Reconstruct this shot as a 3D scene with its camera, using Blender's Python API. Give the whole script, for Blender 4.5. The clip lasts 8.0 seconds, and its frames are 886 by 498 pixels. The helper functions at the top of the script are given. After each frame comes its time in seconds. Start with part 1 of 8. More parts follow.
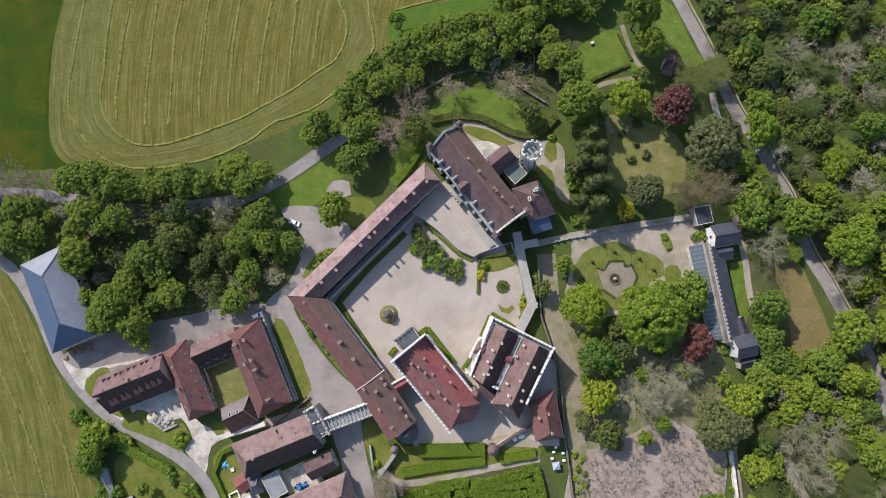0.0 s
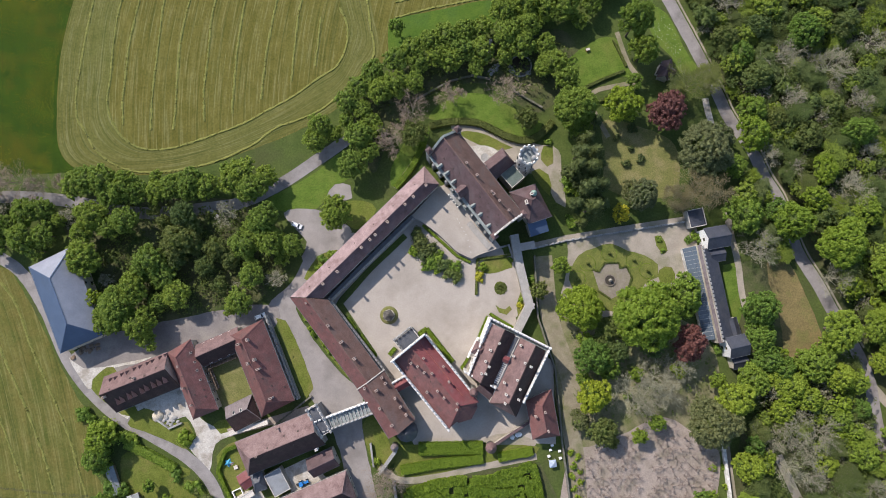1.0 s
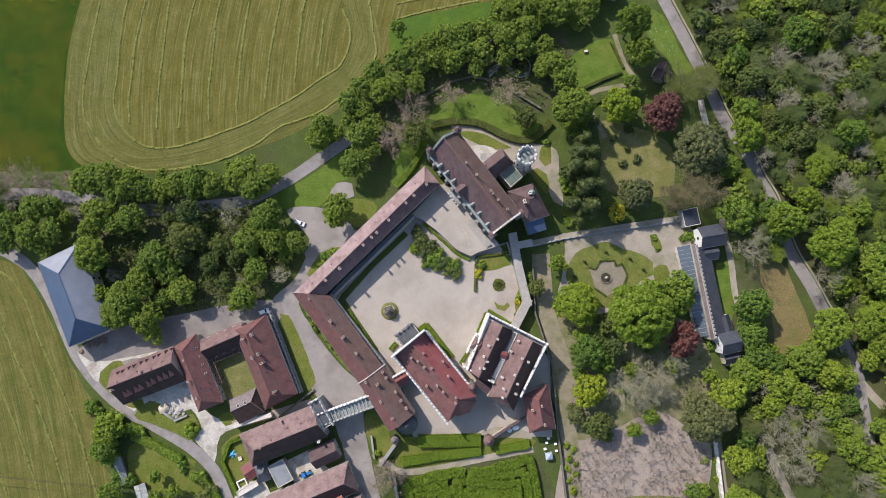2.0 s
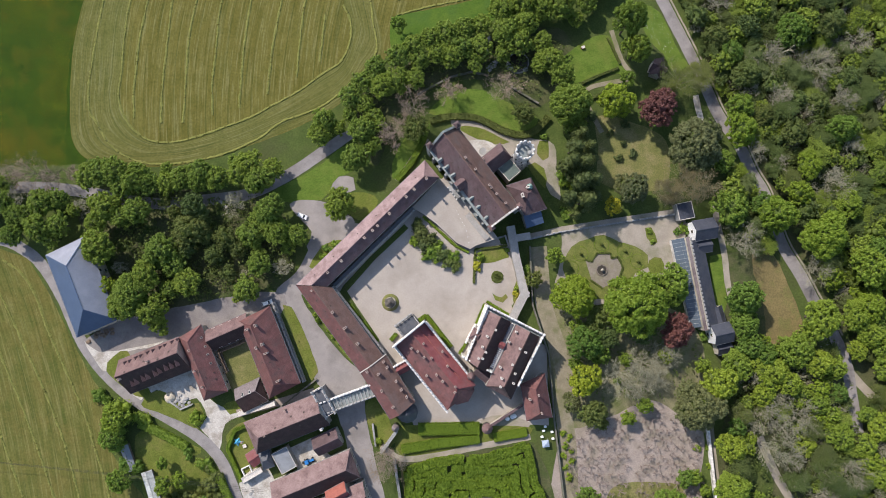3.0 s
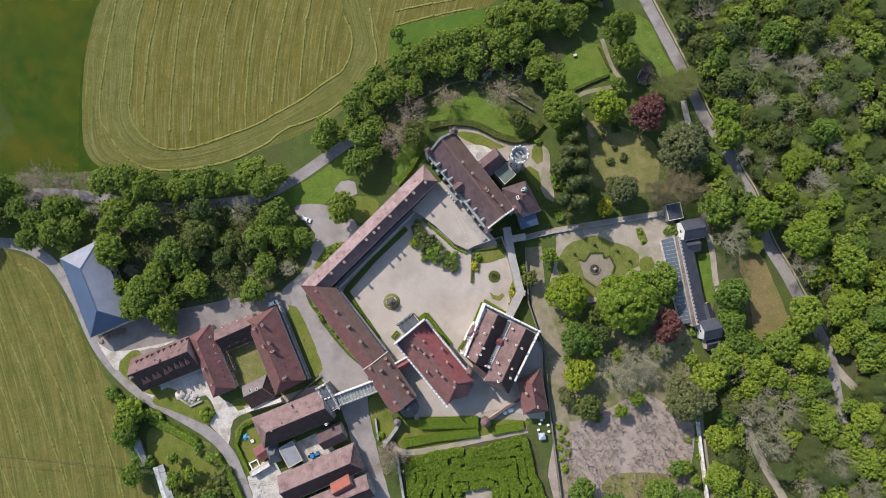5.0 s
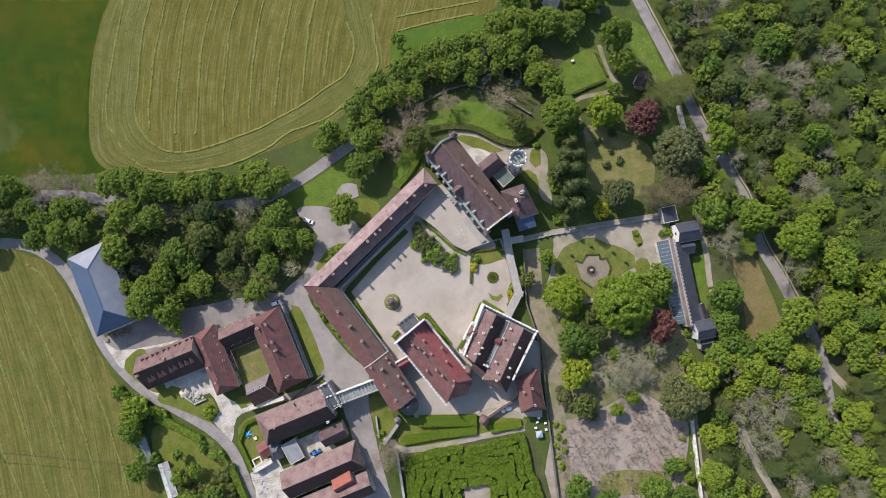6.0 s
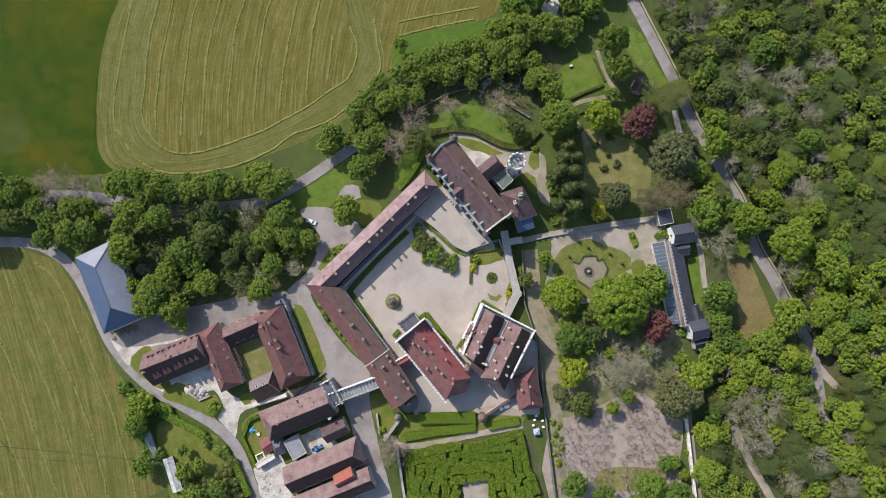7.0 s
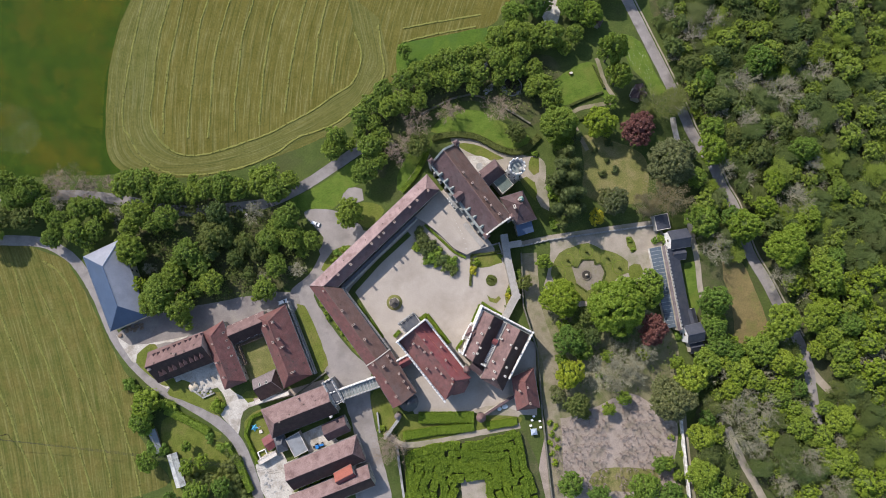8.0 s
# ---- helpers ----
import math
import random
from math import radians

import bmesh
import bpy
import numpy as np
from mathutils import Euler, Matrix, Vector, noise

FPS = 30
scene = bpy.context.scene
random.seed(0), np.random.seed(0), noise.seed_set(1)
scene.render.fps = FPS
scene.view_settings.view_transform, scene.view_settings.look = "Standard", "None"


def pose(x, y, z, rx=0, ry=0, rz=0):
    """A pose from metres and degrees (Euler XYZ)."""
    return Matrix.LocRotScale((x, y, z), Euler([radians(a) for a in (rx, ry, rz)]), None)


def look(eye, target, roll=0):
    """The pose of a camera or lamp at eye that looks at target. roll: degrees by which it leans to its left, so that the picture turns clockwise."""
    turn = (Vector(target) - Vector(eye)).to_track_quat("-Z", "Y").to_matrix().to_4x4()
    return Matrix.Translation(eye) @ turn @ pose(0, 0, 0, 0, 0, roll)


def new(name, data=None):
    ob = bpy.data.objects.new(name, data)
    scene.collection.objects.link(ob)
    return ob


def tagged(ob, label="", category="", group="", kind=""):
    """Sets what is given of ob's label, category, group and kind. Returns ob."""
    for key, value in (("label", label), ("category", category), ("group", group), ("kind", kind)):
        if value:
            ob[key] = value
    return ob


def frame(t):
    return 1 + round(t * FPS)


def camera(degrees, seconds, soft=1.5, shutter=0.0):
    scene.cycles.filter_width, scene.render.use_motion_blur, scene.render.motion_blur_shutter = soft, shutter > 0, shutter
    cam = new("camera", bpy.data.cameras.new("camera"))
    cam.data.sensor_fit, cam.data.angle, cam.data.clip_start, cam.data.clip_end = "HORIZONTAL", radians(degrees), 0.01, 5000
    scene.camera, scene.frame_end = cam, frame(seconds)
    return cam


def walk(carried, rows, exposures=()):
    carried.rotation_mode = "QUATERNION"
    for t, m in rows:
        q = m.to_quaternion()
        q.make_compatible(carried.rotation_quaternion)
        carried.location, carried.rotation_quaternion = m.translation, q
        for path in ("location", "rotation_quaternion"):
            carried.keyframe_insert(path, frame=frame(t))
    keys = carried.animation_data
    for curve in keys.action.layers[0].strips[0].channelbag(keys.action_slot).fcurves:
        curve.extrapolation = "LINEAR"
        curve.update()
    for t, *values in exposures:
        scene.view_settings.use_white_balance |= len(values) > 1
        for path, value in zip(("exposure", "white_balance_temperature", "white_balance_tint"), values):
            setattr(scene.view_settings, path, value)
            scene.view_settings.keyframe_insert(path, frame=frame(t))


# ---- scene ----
cam = camera(69.9, 8.0, soft=0.95)
PATH = [
    (0, (0.173, 0.163, 232.772), (0.171, 0.312, 230.778), -1.2),
    (0.5, (-0.064, 0.172, 235.45), (-0.063, 0.324, 233.455), 0.0),
    (1, (0.808, -0.38, 237.896), (0.804, -0.223, 235.903), -1.9),
    (1.5, (0.708, 0.151, 240.594), (0.705, 0.304, 238.6), -1.4),
    (3, (0.319, 1.392, 248.472), (0.321, 1.498, 246.474), 0.9),
    (3.5, (0.106, 0.864, 250.905), (0.111, 0.972, 248.908), 2.1),
    (4, (0.367, 0.645, 253.403), (0.371, 0.756, 251.406), 1.6),
    (4.5, (0.505, 0.261, 255.88), (0.509, 0.374, 253.883), 1.4),
    (6, (0.244, -0.013, 263.583), (0.251, 0.105, 261.587), 2.9),
    (6.5, (-0.048, -0.016, 266.261), (-0.039, 0.102, 264.264), 4.0),
    (7, (0.022, 0.098, 268.979), (0.03, 0.215, 266.983), 3.7),
    (7.5, (0.185, 0.255, 271.654), (0.192, 0.372, 269.657), 3.0),
    (8, (0.212, -0.087, 274.133), (0.216, 0.037, 272.137), 2.2),
]
walk(cam, [(t, look(eye, target, roll)) for t, eye, target, roll in PATH])


# ---------------------------------------------------------------- light
SUN_EL, SUN_AZ = radians(42), radians(132.5)   # height of the sun; the way towards it in the plan
world = bpy.data.worlds.new("sky")
scene.world = world
world.use_nodes = True
wn = world.node_tree.nodes
sky = wn.new("ShaderNodeTexSky")
sky.sky_type, sky.sun_disc, sky.sun_elevation = "NISHITA", False, SUN_EL
sky.sun_rotation = math.pi / 2 - SUN_AZ
world.node_tree.links.new(sky.outputs["Color"], wn["Background"].inputs["Color"])
wn["Background"].inputs["Strength"].default_value = 0.215
sun = new("sun", bpy.data.lights.new("sun", "SUN"))
sun.data.energy, sun.data.angle, sun.data.color = 5.5, radians(0.53), (1.0, 0.905, 0.825)
to_sun = Vector((math.cos(SUN_AZ) * math.cos(SUN_EL), math.sin(SUN_AZ) * math.cos(SUN_EL), math.sin(SUN_EL)))
sun.matrix_world = look(to_sun * 300, (0, 0, 0))


# ---------------------------------------------------------------- materials
def nodes_of(name):
    m = bpy.data.materials.new(name)
    m.use_nodes = True
    t = m.node_tree
    return m, t, t.nodes, t.links, t.nodes["Principled BSDF"]


def noise_node(t, coord, size, detail=4.0, rough=0.6):
    n = t.nodes.new("ShaderNodeTexNoise")
    n.inputs["Scale"].default_value = 1.0 / size
    n.inputs["Detail"].default_value = detail
    n.inputs["Roughness"].default_value = rough
    t.links.new(coord, n.inputs["Vector"])
    return n.outputs["Fac"]


def ramp(t, fac, *stops):
    r = t.nodes.new("ShaderNodeValToRGB")
    el = r.color_ramp.elements
    while len(el) < len(stops):
        el.new(0.5)
    for e, (p, c) in zip(el, stops):
        e.position, e.color = p, (*c, 1)
    t.links.new(fac, r.inputs["Fac"])
    return r.outputs["Color"]


def mixed(t, fac, a, b, mode="MIX"):
    m = t.nodes.new("ShaderNodeMix")
    m.data_type, m.blend_type = "RGBA", mode
    for v, s in ((fac, m.inputs[0]), (a, m.inputs[6]), (b, m.inputs[7])):
        if isinstance(v, (int, float)):
            s.default_value = v
        elif isinstance(v, tuple):
            s.default_value = (*v, 1)
        else:
            t.links.new(v, s)
    return m.outputs[2]


def surface(name, dark, light, size=6.0, grain=0.5, rough=0.9, bump=0.3, metal=0.0, third=None, third_size=14.0, per_object=0.0, spec=0.3, amp=0.25):
    """A worn surface: two colours mottled at one size, grain at a finer one, and patches of a third colour."""
    m, t, n, l, b = nodes_of(name)
    co = n.new("ShaderNodeTexCoord").outputs["Object"]
    big, fine = noise_node(t, co, size, 5), noise_node(t, co, grain, 3, 0.7)
    col = ramp(t, big, (0.32, dark), (0.68, light))
    if third:
        patch = ramp(t, noise_node(t, co, third_size, 6), (0.48, (0, 0, 0)), (0.66, (1, 1, 1)))
        col = mixed(t, patch, col, third)
    g = ramp(t, fine, (0.3, (1 - amp,) * 3), (0.7, (1 + amp,) * 3))
    col = mixed(t, 1.0, col, g, "MULTIPLY")
    if per_object:
        r = n.new("ShaderNodeObjectInfo").outputs["Random"]
        col = mixed(t, 1.0, col, ramp(t, r, (0.0, (1 - per_object,) * 3), (1.0, (1 + per_object,) * 3)), "MULTIPLY")
    l.new(col, b.inputs["Base Color"])
    b.inputs["Roughness"].default_value, b.inputs["Metallic"].default_value = rough, metal
    b.inputs["Specular IOR Level"].default_value = spec
    if bump:
        bn = n.new("ShaderNodeBump")
        bn.inputs["Strength"].default_value, bn.inputs["Distance"].default_value = bump, grain * 0.3
        l.new(fine, bn.inputs["Height"])
        l.new(bn.outputs["Normal"], b.inputs["Normal"])
    return m


def foliage(name, dark, light, vary=0.25, through_light=0.3):
    """Leaves: colour varies from leaf to leaf and from tree to tree, and some light passes through."""
    m, t, n, l, b = nodes_of(name)
    isl = n.new("ShaderNodeNewGeometry").outputs["Random Per Island"]
    col = ramp(t, isl, (0.0, dark), (1.0, light))
    r = n.new("ShaderNodeObjectInfo").outputs["Random"]
    hue = ramp(t, r, (0.0, (1 - vary, 1 - vary * 0.7, 1 - vary * 0.3)), (0.5, (1, 1, 1)), (1.0, (1 + vary, 1 + vary * 0.6, 1 - vary * 0.2)))
    col = mixed(t, 1.0, col, hue, "MULTIPLY")
    l.new(col, b.inputs["Base Color"])
    b.inputs["Roughness"].default_value = 0.6
    b.inputs["Specular IOR Level"].default_value = 0.25
    tr = n.new("ShaderNodeBsdfTranslucent")
    l.new(col, tr.inputs["Color"])
    mx = n.new("ShaderNodeMixShader")
    mx.inputs[0].default_value = through_light
    l.new(b.outputs[0], mx.inputs[1])
    l.new(tr.outputs[0], mx.inputs[2])
    l.new(mx.outputs[0], n["Material Output"].inputs["Surface"])
    return m


def mown(name, dark, light, pale, angle=None, bend=(0.0, 0.0), third=None, third_size=30.0):
    """Cut grass with long streaks left by the mower, along the angle (degrees; bend: place and curvature) or along the UV map."""
    m, t, n, l, b = nodes_of(name)
    tc = n.new("ShaderNodeTexCoord")
    co = tc.outputs["Object"]
    if angle is None:
        run = tc.outputs["UV"]
    else:
        mp = n.new("ShaderNodeMapping")
        mp.inputs["Rotation"].default_value = (0, 0, radians(-angle))
        l.new(co, mp.inputs["Vector"])
        sep, com = n.new("ShaderNodeSeparateXYZ"), n.new("ShaderNodeCombineXYZ")
        l.new(mp.outputs[0], sep.inputs[0])
        far, sq, add = n.new("ShaderNodeMath"), n.new("ShaderNodeMath"), n.new("ShaderNodeMath")
        far.operation, sq.operation, add.operation = "SUBTRACT", "MULTIPLY", "MULTIPLY_ADD"
        l.new(sep.outputs[0], far.inputs[0])
        far.inputs[1].default_value = bend[0]
        l.new(far.outputs[0], sq.inputs[0])
        l.new(far.outputs[0], sq.inputs[1])
        l.new(sq.outputs[0], add.inputs[0])
        add.inputs[1].default_value = bend[1]
        l.new(sep.outputs[1], add.inputs[2])
        l.new(sep.outputs[0], com.inputs[0])
        l.new(add.outputs[0], com.inputs[1])
        run = com.outputs[0]

    def streaks(stretch, size, detail):
        sc = n.new("ShaderNodeMapping")
        sc.inputs["Scale"].default_value = (stretch, 1.0, 1.0)
        l.new(run, sc.inputs["Vector"])
        return noise_node(t, sc.outputs[0], size, detail, 0.62)

    col = ramp(t, streaks(0.05, 3.0, 5), (0.36, dark), (0.64, light))
    patch = ramp(t, noise_node(t, co, third_size, 5), (0.42, (0, 0, 0)), (0.7, (0.75, 0.75, 0.75)))
    col = mixed(t, patch, col, third or light)
    thin = ramp(t, streaks(0.04, 0.8, 3), (0.50, (0, 0, 0)), (0.70, (0.8, 0.8, 0.8)))
    col = mixed(t, thin, col, pale)
    line = ramp(t, streaks(0.02, 1.3, 2), (0.34, (0.72, 0.78, 0.72)), (0.46, (1, 1, 1)))
    col = mixed(t, 1.0, col, line, "MULTIPLY")
    col = mixed(t, 1.0, col, ramp(t, noise_node(t, co, 0.9, 5, 0.75), (0.3, (0.74, 0.76, 0.74)), (0.7, (1.26, 1.24, 1.26))), "MULTIPLY")
    col = mixed(t, 1.0, col, ramp(t, noise_node(t, co, 5.0, 4), (0.3, (0.86, 0.90, 0.84)), (0.7, (1.12, 1.10, 1.16))), "MULTIPLY")
    l.new(col, b.inputs["Base Color"])
    b.inputs["Roughness"].default_value = 0.95
    b.inputs["Specular IOR Level"].default_value = 0.1
    return m


MOWN_FIELD = mown("mown_hay_field", (0.090, 0.083, 0.017), (0.118, 0.108, 0.027), (0.182, 0.172, 0.070), 82, (87.8, 0.00226), (0.122, 0.114, 0.029))
LOW_FIELD = mown("mown_low_field", (0.072, 0.083, 0.019), (0.122, 0.116, 0.032), (0.170, 0.160, 0.060), 111, (60.0, -0.0012), (0.126, 0.104, 0.030), 9)
HEADLAND = mown("mown_headland", (0.090, 0.092, 0.023), (0.118, 0.114, 0.033), (0.168, 0.164, 0.072), third=(0.104, 0.110, 0.031))
MEADOW = surface("meadow", (0.019, 0.042, 0.004), (0.033, 0.060, 0.005), 7, 0.5, third=(0.056, 0.060, 0.006), third_size=16, spec=0.1, amp=0.45)
ROUGH_GRASS = surface("rough_grass", (0.048, 0.073, 0.018), (0.080, 0.105, 0.028), 7, 0.7, third=(0.062, 0.075, 0.026), third_size=16, spec=0.1)
LAWN = surface("lawn", (0.090, 0.114, 0.021), (0.130, 0.150, 0.032), 4, 0.5, third=(0.145, 0.142, 0.042), third_size=9, spec=0.1)
LAWN_VIVID = surface("vivid_lawn", (0.070, 0.118, 0.017), (0.106, 0.156, 0.027), 4, 0.5, third=(0.115, 0.145, 0.03), third_size=10, spec=0.1)
DRY_LAWN = surface("dry_lawn", (0.120, 0.130, 0.042), (0.165, 0.160, 0.060), 4, 0.5, third=(0.19, 0.17, 0.08), third_size=8, spec=0.1)
FOREST_FLOOR = surface("forest_floor", (0.056, 0.064, 0.027), (0.096, 0.098, 0.047), 5, 0.6, third=(0.045, 0.07, 0.018), third_size=7, spec=0.1)
GRAVEL = surface("court_gravel", (0.322, 0.288, 0.254), (0.378, 0.340, 0.302), 7, 0.5, third=(0.285, 0.252, 0.219), third_size=16, bump=0.1, spec=0.15, amp=0.09)
PATH_GRAVEL = surface("path_gravel", (0.255, 0.225, 0.185), (0.325, 0.288, 0.240), 5, 0.45, third=(0.20, 0.19, 0.13), third_size=8, bump=0.1, spec=0.15, amp=0.1)
ASPHALT = surface("asphalt", (0.222, 0.203, 0.193), (0.280, 0.256, 0.243), 6, 0.4, third=(0.185, 0.168, 0.158), third_size=10, bump=0.1, spec=0.2, amp=0.08)
LANE = surface("lane_asphalt", (0.205, 0.190, 0.185), (0.265, 0.247, 0.240), 4, 0.4, third=(0.155, 0.142, 0.136), third_size=7, bump=0.1, spec=0.2, amp=0.1)
YARD_ASPHALT = surface("dark_yard_asphalt", (0.158, 0.143, 0.138), (0.218, 0.196, 0.188), 5, 0.5, third=(0.24, 0.22, 0.20), third_size=9, bump=0.12, spec=0.2, amp=0.12)
DARK_GRAVEL = surface("dark_garden_gravel", (0.170, 0.150, 0.118), (0.240, 0.212, 0.172), 3, 0.5, third=(0.19, 0.175, 0.12), third_size=5, bump=0.12, spec=0.15, amp=0.14)
PAVE = surface("grey_stone_paving", (0.255, 0.242, 0.228), (0.345, 0.328, 0.306), 2.2, 0.4, 0.85, 0.15, third=(0.25, 0.235, 0.215), third_size=4, amp=0.12)
PALE_GROUND = surface("pale_limestone_ground", (0.37, 0.345, 0.31), (0.50, 0.475, 0.435), 2, 0.5, third=(0.28, 0.25, 0.21), third_size=5, bump=0.15, amp=0.16)
EARTH = surface("bare_earth", (0.240, 0.200, 0.175), (0.305, 0.260, 0.228), 4, 0.5, third=(0.215, 0.185, 0.145), third_size=7, bump=0.15, amp=0.14)
EARTH_PATH = surface("earth_path", (0.190, 0.168, 0.118), (0.250, 0.222, 0.160), 4, 0.5, third=(0.15, 0.15, 0.08), third_size=6, spec=0.1, amp=0.12)
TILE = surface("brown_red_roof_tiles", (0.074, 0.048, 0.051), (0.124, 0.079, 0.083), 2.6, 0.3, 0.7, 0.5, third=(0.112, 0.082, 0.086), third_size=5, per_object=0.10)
# lighter copy of the tiles, with the sunlight put into the colour
TILE_LIT = surface("sun_lightened_pink_roof_tiles", (0.196, 0.134, 0.132), (0.282, 0.202, 0.200), 2.2, 0.3, 0.7, 0.5, third=(0.160, 0.104, 0.102), third_size=4, per_object=0.08)
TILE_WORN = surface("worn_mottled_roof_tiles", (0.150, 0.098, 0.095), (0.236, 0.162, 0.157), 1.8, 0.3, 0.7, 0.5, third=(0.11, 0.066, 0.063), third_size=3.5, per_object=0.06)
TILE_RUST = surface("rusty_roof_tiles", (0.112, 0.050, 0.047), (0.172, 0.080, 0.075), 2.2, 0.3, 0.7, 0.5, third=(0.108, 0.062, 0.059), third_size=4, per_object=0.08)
TILE_RED = surface("red_roof_tiles", (0.160, 0.046, 0.048), (0.215, 0.070, 0.070), 2.6, 0.3, 0.65, 0.5, third=(0.155, 0.078, 0.078), third_size=5, per_object=0.06)
TILE_NEW = surface("new_red_roof_tiles", (0.24, 0.075, 0.055), (0.31, 0.105, 0.08), 2.5, 0.35, 0.7, 0.5)
TILE_DULL = surface("dull_brown_roof_tiles", (0.126, 0.077, 0.074), (0.188, 0.121, 0.117), 2.2, 0.3, 0.7, 0.5, third=(0.10, 0.064, 0.062), third_size=4)
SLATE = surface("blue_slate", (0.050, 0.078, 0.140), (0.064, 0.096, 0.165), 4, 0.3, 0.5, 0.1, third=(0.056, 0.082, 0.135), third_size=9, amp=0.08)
# same slate with the reflected sky and sun put into a paler colour
SLATE_SHEEN = surface("sheen_pale_slate", (0.195, 0.208, 0.255), (0.250, 0.262, 0.312), 4, 0.3, 0.5, 0.1, third=(0.20, 0.21, 0.25), third_size=7, amp=0.08)
SLATE_DARK = surface("dark_slate", (0.052, 0.058, 0.072), (0.080, 0.088, 0.106), 2.5, 0.3, 0.55, 0.4, third=(0.10, 0.10, 0.105), third_size=5)
SLATE_NAVY = surface("navy_slate", (0.036, 0.040, 0.054), (0.056, 0.061, 0.079), 2.5, 0.3, 0.55, 0.3, third=(0.062, 0.064, 0.072), third_size=5)
SHEET = surface("grey_sheet_roof", (0.185, 0.200, 0.220), (0.235, 0.250, 0.270), 2, 0.3, 0.6, 0.1, third=(0.16, 0.165, 0.17), third_size=3, amp=0.1)
SHEET_PALE = surface("pale_corrugated_sheet", (0.34, 0.355, 0.35), (0.50, 0.515, 0.505), 1.5, 0.3, 0.7, 0.2, third=(0.24, 0.24, 0.225), third_size=2.5)
LEAD = surface("weathered_lead", (0.175, 0.205, 0.205), (0.270, 0.300, 0.292), 1.2, 0.3, 0.6, 0.2, third=(0.14, 0.155, 0.155), third_size=2.4)
VERDIGRIS = surface("verdigris_copper", (0.16, 0.26, 0.23), (0.24, 0.36, 0.32), 1, 0.4, 0.6, 0.1)
COPPER = surface("green_copper", (0.082, 0.108, 0.096), (0.128, 0.160, 0.142), 2, 0.3, 0.6, 0.1)
ZINC = surface("zinc_sheet", (0.115, 0.125, 0.140), (0.170, 0.182, 0.200), 2, 0.3, 0.5, 0.1)
STONE = surface("cut_stone_wall", (0.33, 0.30, 0.26), (0.45, 0.42, 0.36), 2.5, 0.3, 0.9, 0.4, third=(0.22, 0.20, 0.17), third_size=5)
WHITE_STONE = surface("white_stone", (0.56, 0.545, 0.52), (0.74, 0.725, 0.70), 1.6, 0.3, 0.85, 0.2, third=(0.36, 0.345, 0.32), third_size=2.6)
TOWER_STONE = surface("weathered_white_stone", (0.36, 0.355, 0.35), (0.62, 0.61, 0.59), 1.2, 0.3, 0.9, 0.4, third=(0.26, 0.255, 0.25), third_size=2.2)
# for slopes turned from the sun: their shade is put into the colour
TILE_SHADE = surface("shade_darkened_roof_tiles", (0.037, 0.022, 0.021), (0.066, 0.041, 0.038), 2.2, 0.3, 0.8, 0.5, third=(0.046, 0.032, 0.027), third_size=4)
TILE_BROWN = surface("brown_roof_tiles", (0.104, 0.062, 0.053), (0.150, 0.092, 0.078), 2.4, 0.3, 0.7, 0.5, third=(0.12, 0.085, 0.078), third_size=5)
STACK = surface("pinkish_chimney_cap", (0.235, 0.172, 0.150), (0.370, 0.285, 0.252), 0.9, 0.2, 0.9, 0.3)
DARK_BROWN = surface("dark_brown_flue_and_vent", (0.055, 0.042, 0.038), (0.10, 0.078, 0.07), 0.5, 0.1, 0.95, 0.0)
TILE_GREY = surface("grey_weathered_tiles", (0.135, 0.110, 0.110), (0.195, 0.165, 0.168), 2.2, 0.3, 0.7, 0.5, third=(0.11, 0.085, 0.085), third_size=4)
GREY_STONE = surface("grey_stone", (0.24, 0.24, 0.24), (0.36, 0.355, 0.345), 2, 0.3, 0.9, 0.4, third=(0.16, 0.16, 0.145), third_size=4)
DARK_STONE = surface("dark_brown_stone", (0.105, 0.098, 0.080), (0.190, 0.178, 0.150), 1.4, 0.3, 0.9, 0.4, third=(0.09, 0.10, 0.06), third_size=3)
RENDER_COAT = surface("lime_render", (0.42, 0.38, 0.31), (0.55, 0.50, 0.42), 2.5, 0.3, 0.9, 0.2, third=(0.34, 0.31, 0.26), third_size=4)
BRICK = surface("chimney_brick", (0.34, 0.27, 0.235), (0.52, 0.43, 0.385), 0.8, 0.15, 0.9, 0.4)
COPING = surface("pale_coping", (0.46, 0.42, 0.38), (0.58, 0.54, 0.49), 1.5, 0.3, 0.85, 0.2)
WOOD = surface("weathered_wood", (0.12, 0.085, 0.06), (0.22, 0.165, 0.12), 0.8, 0.2, 0.85, 0.3)
BARK = surface("bark", (0.075, 0.062, 0.050), (0.145, 0.122, 0.100), 1.0, 0.2, 0.95, 0.5)
TWIG = surface("bare_twigs", (0.190, 0.182, 0.122), (0.300, 0.286, 0.196), 2.0, 0.3, 0.95, 0.0)
TWIG_BROWN = surface("budding_twigs", (0.175, 0.135, 0.100), (0.275, 0.220, 0.165), 2.0, 0.3, 0.95, 0.0)
POLLARD_BARK = surface("pale_pollard_bark", (0.165, 0.130, 0.112), (0.265, 0.212, 0.184), 0.8, 0.2, 0.95, 0.3)
HAY = surface("raked_hay", (0.112, 0.122, 0.026), (0.185, 0.185, 0.050), 0.8, 0.3, 0.95, 0.4)
WHITE_PAINT = surface("white_paint", (0.74, 0.74, 0.74), (0.82, 0.82, 0.82), 2, 0.3, 0.4, 0.0)
PLASTIC_BLUE = surface("blue_plastic", (0.02, 0.14, 0.42), (0.04, 0.22, 0.55), 1, 0.2, 0.4, 0.0)
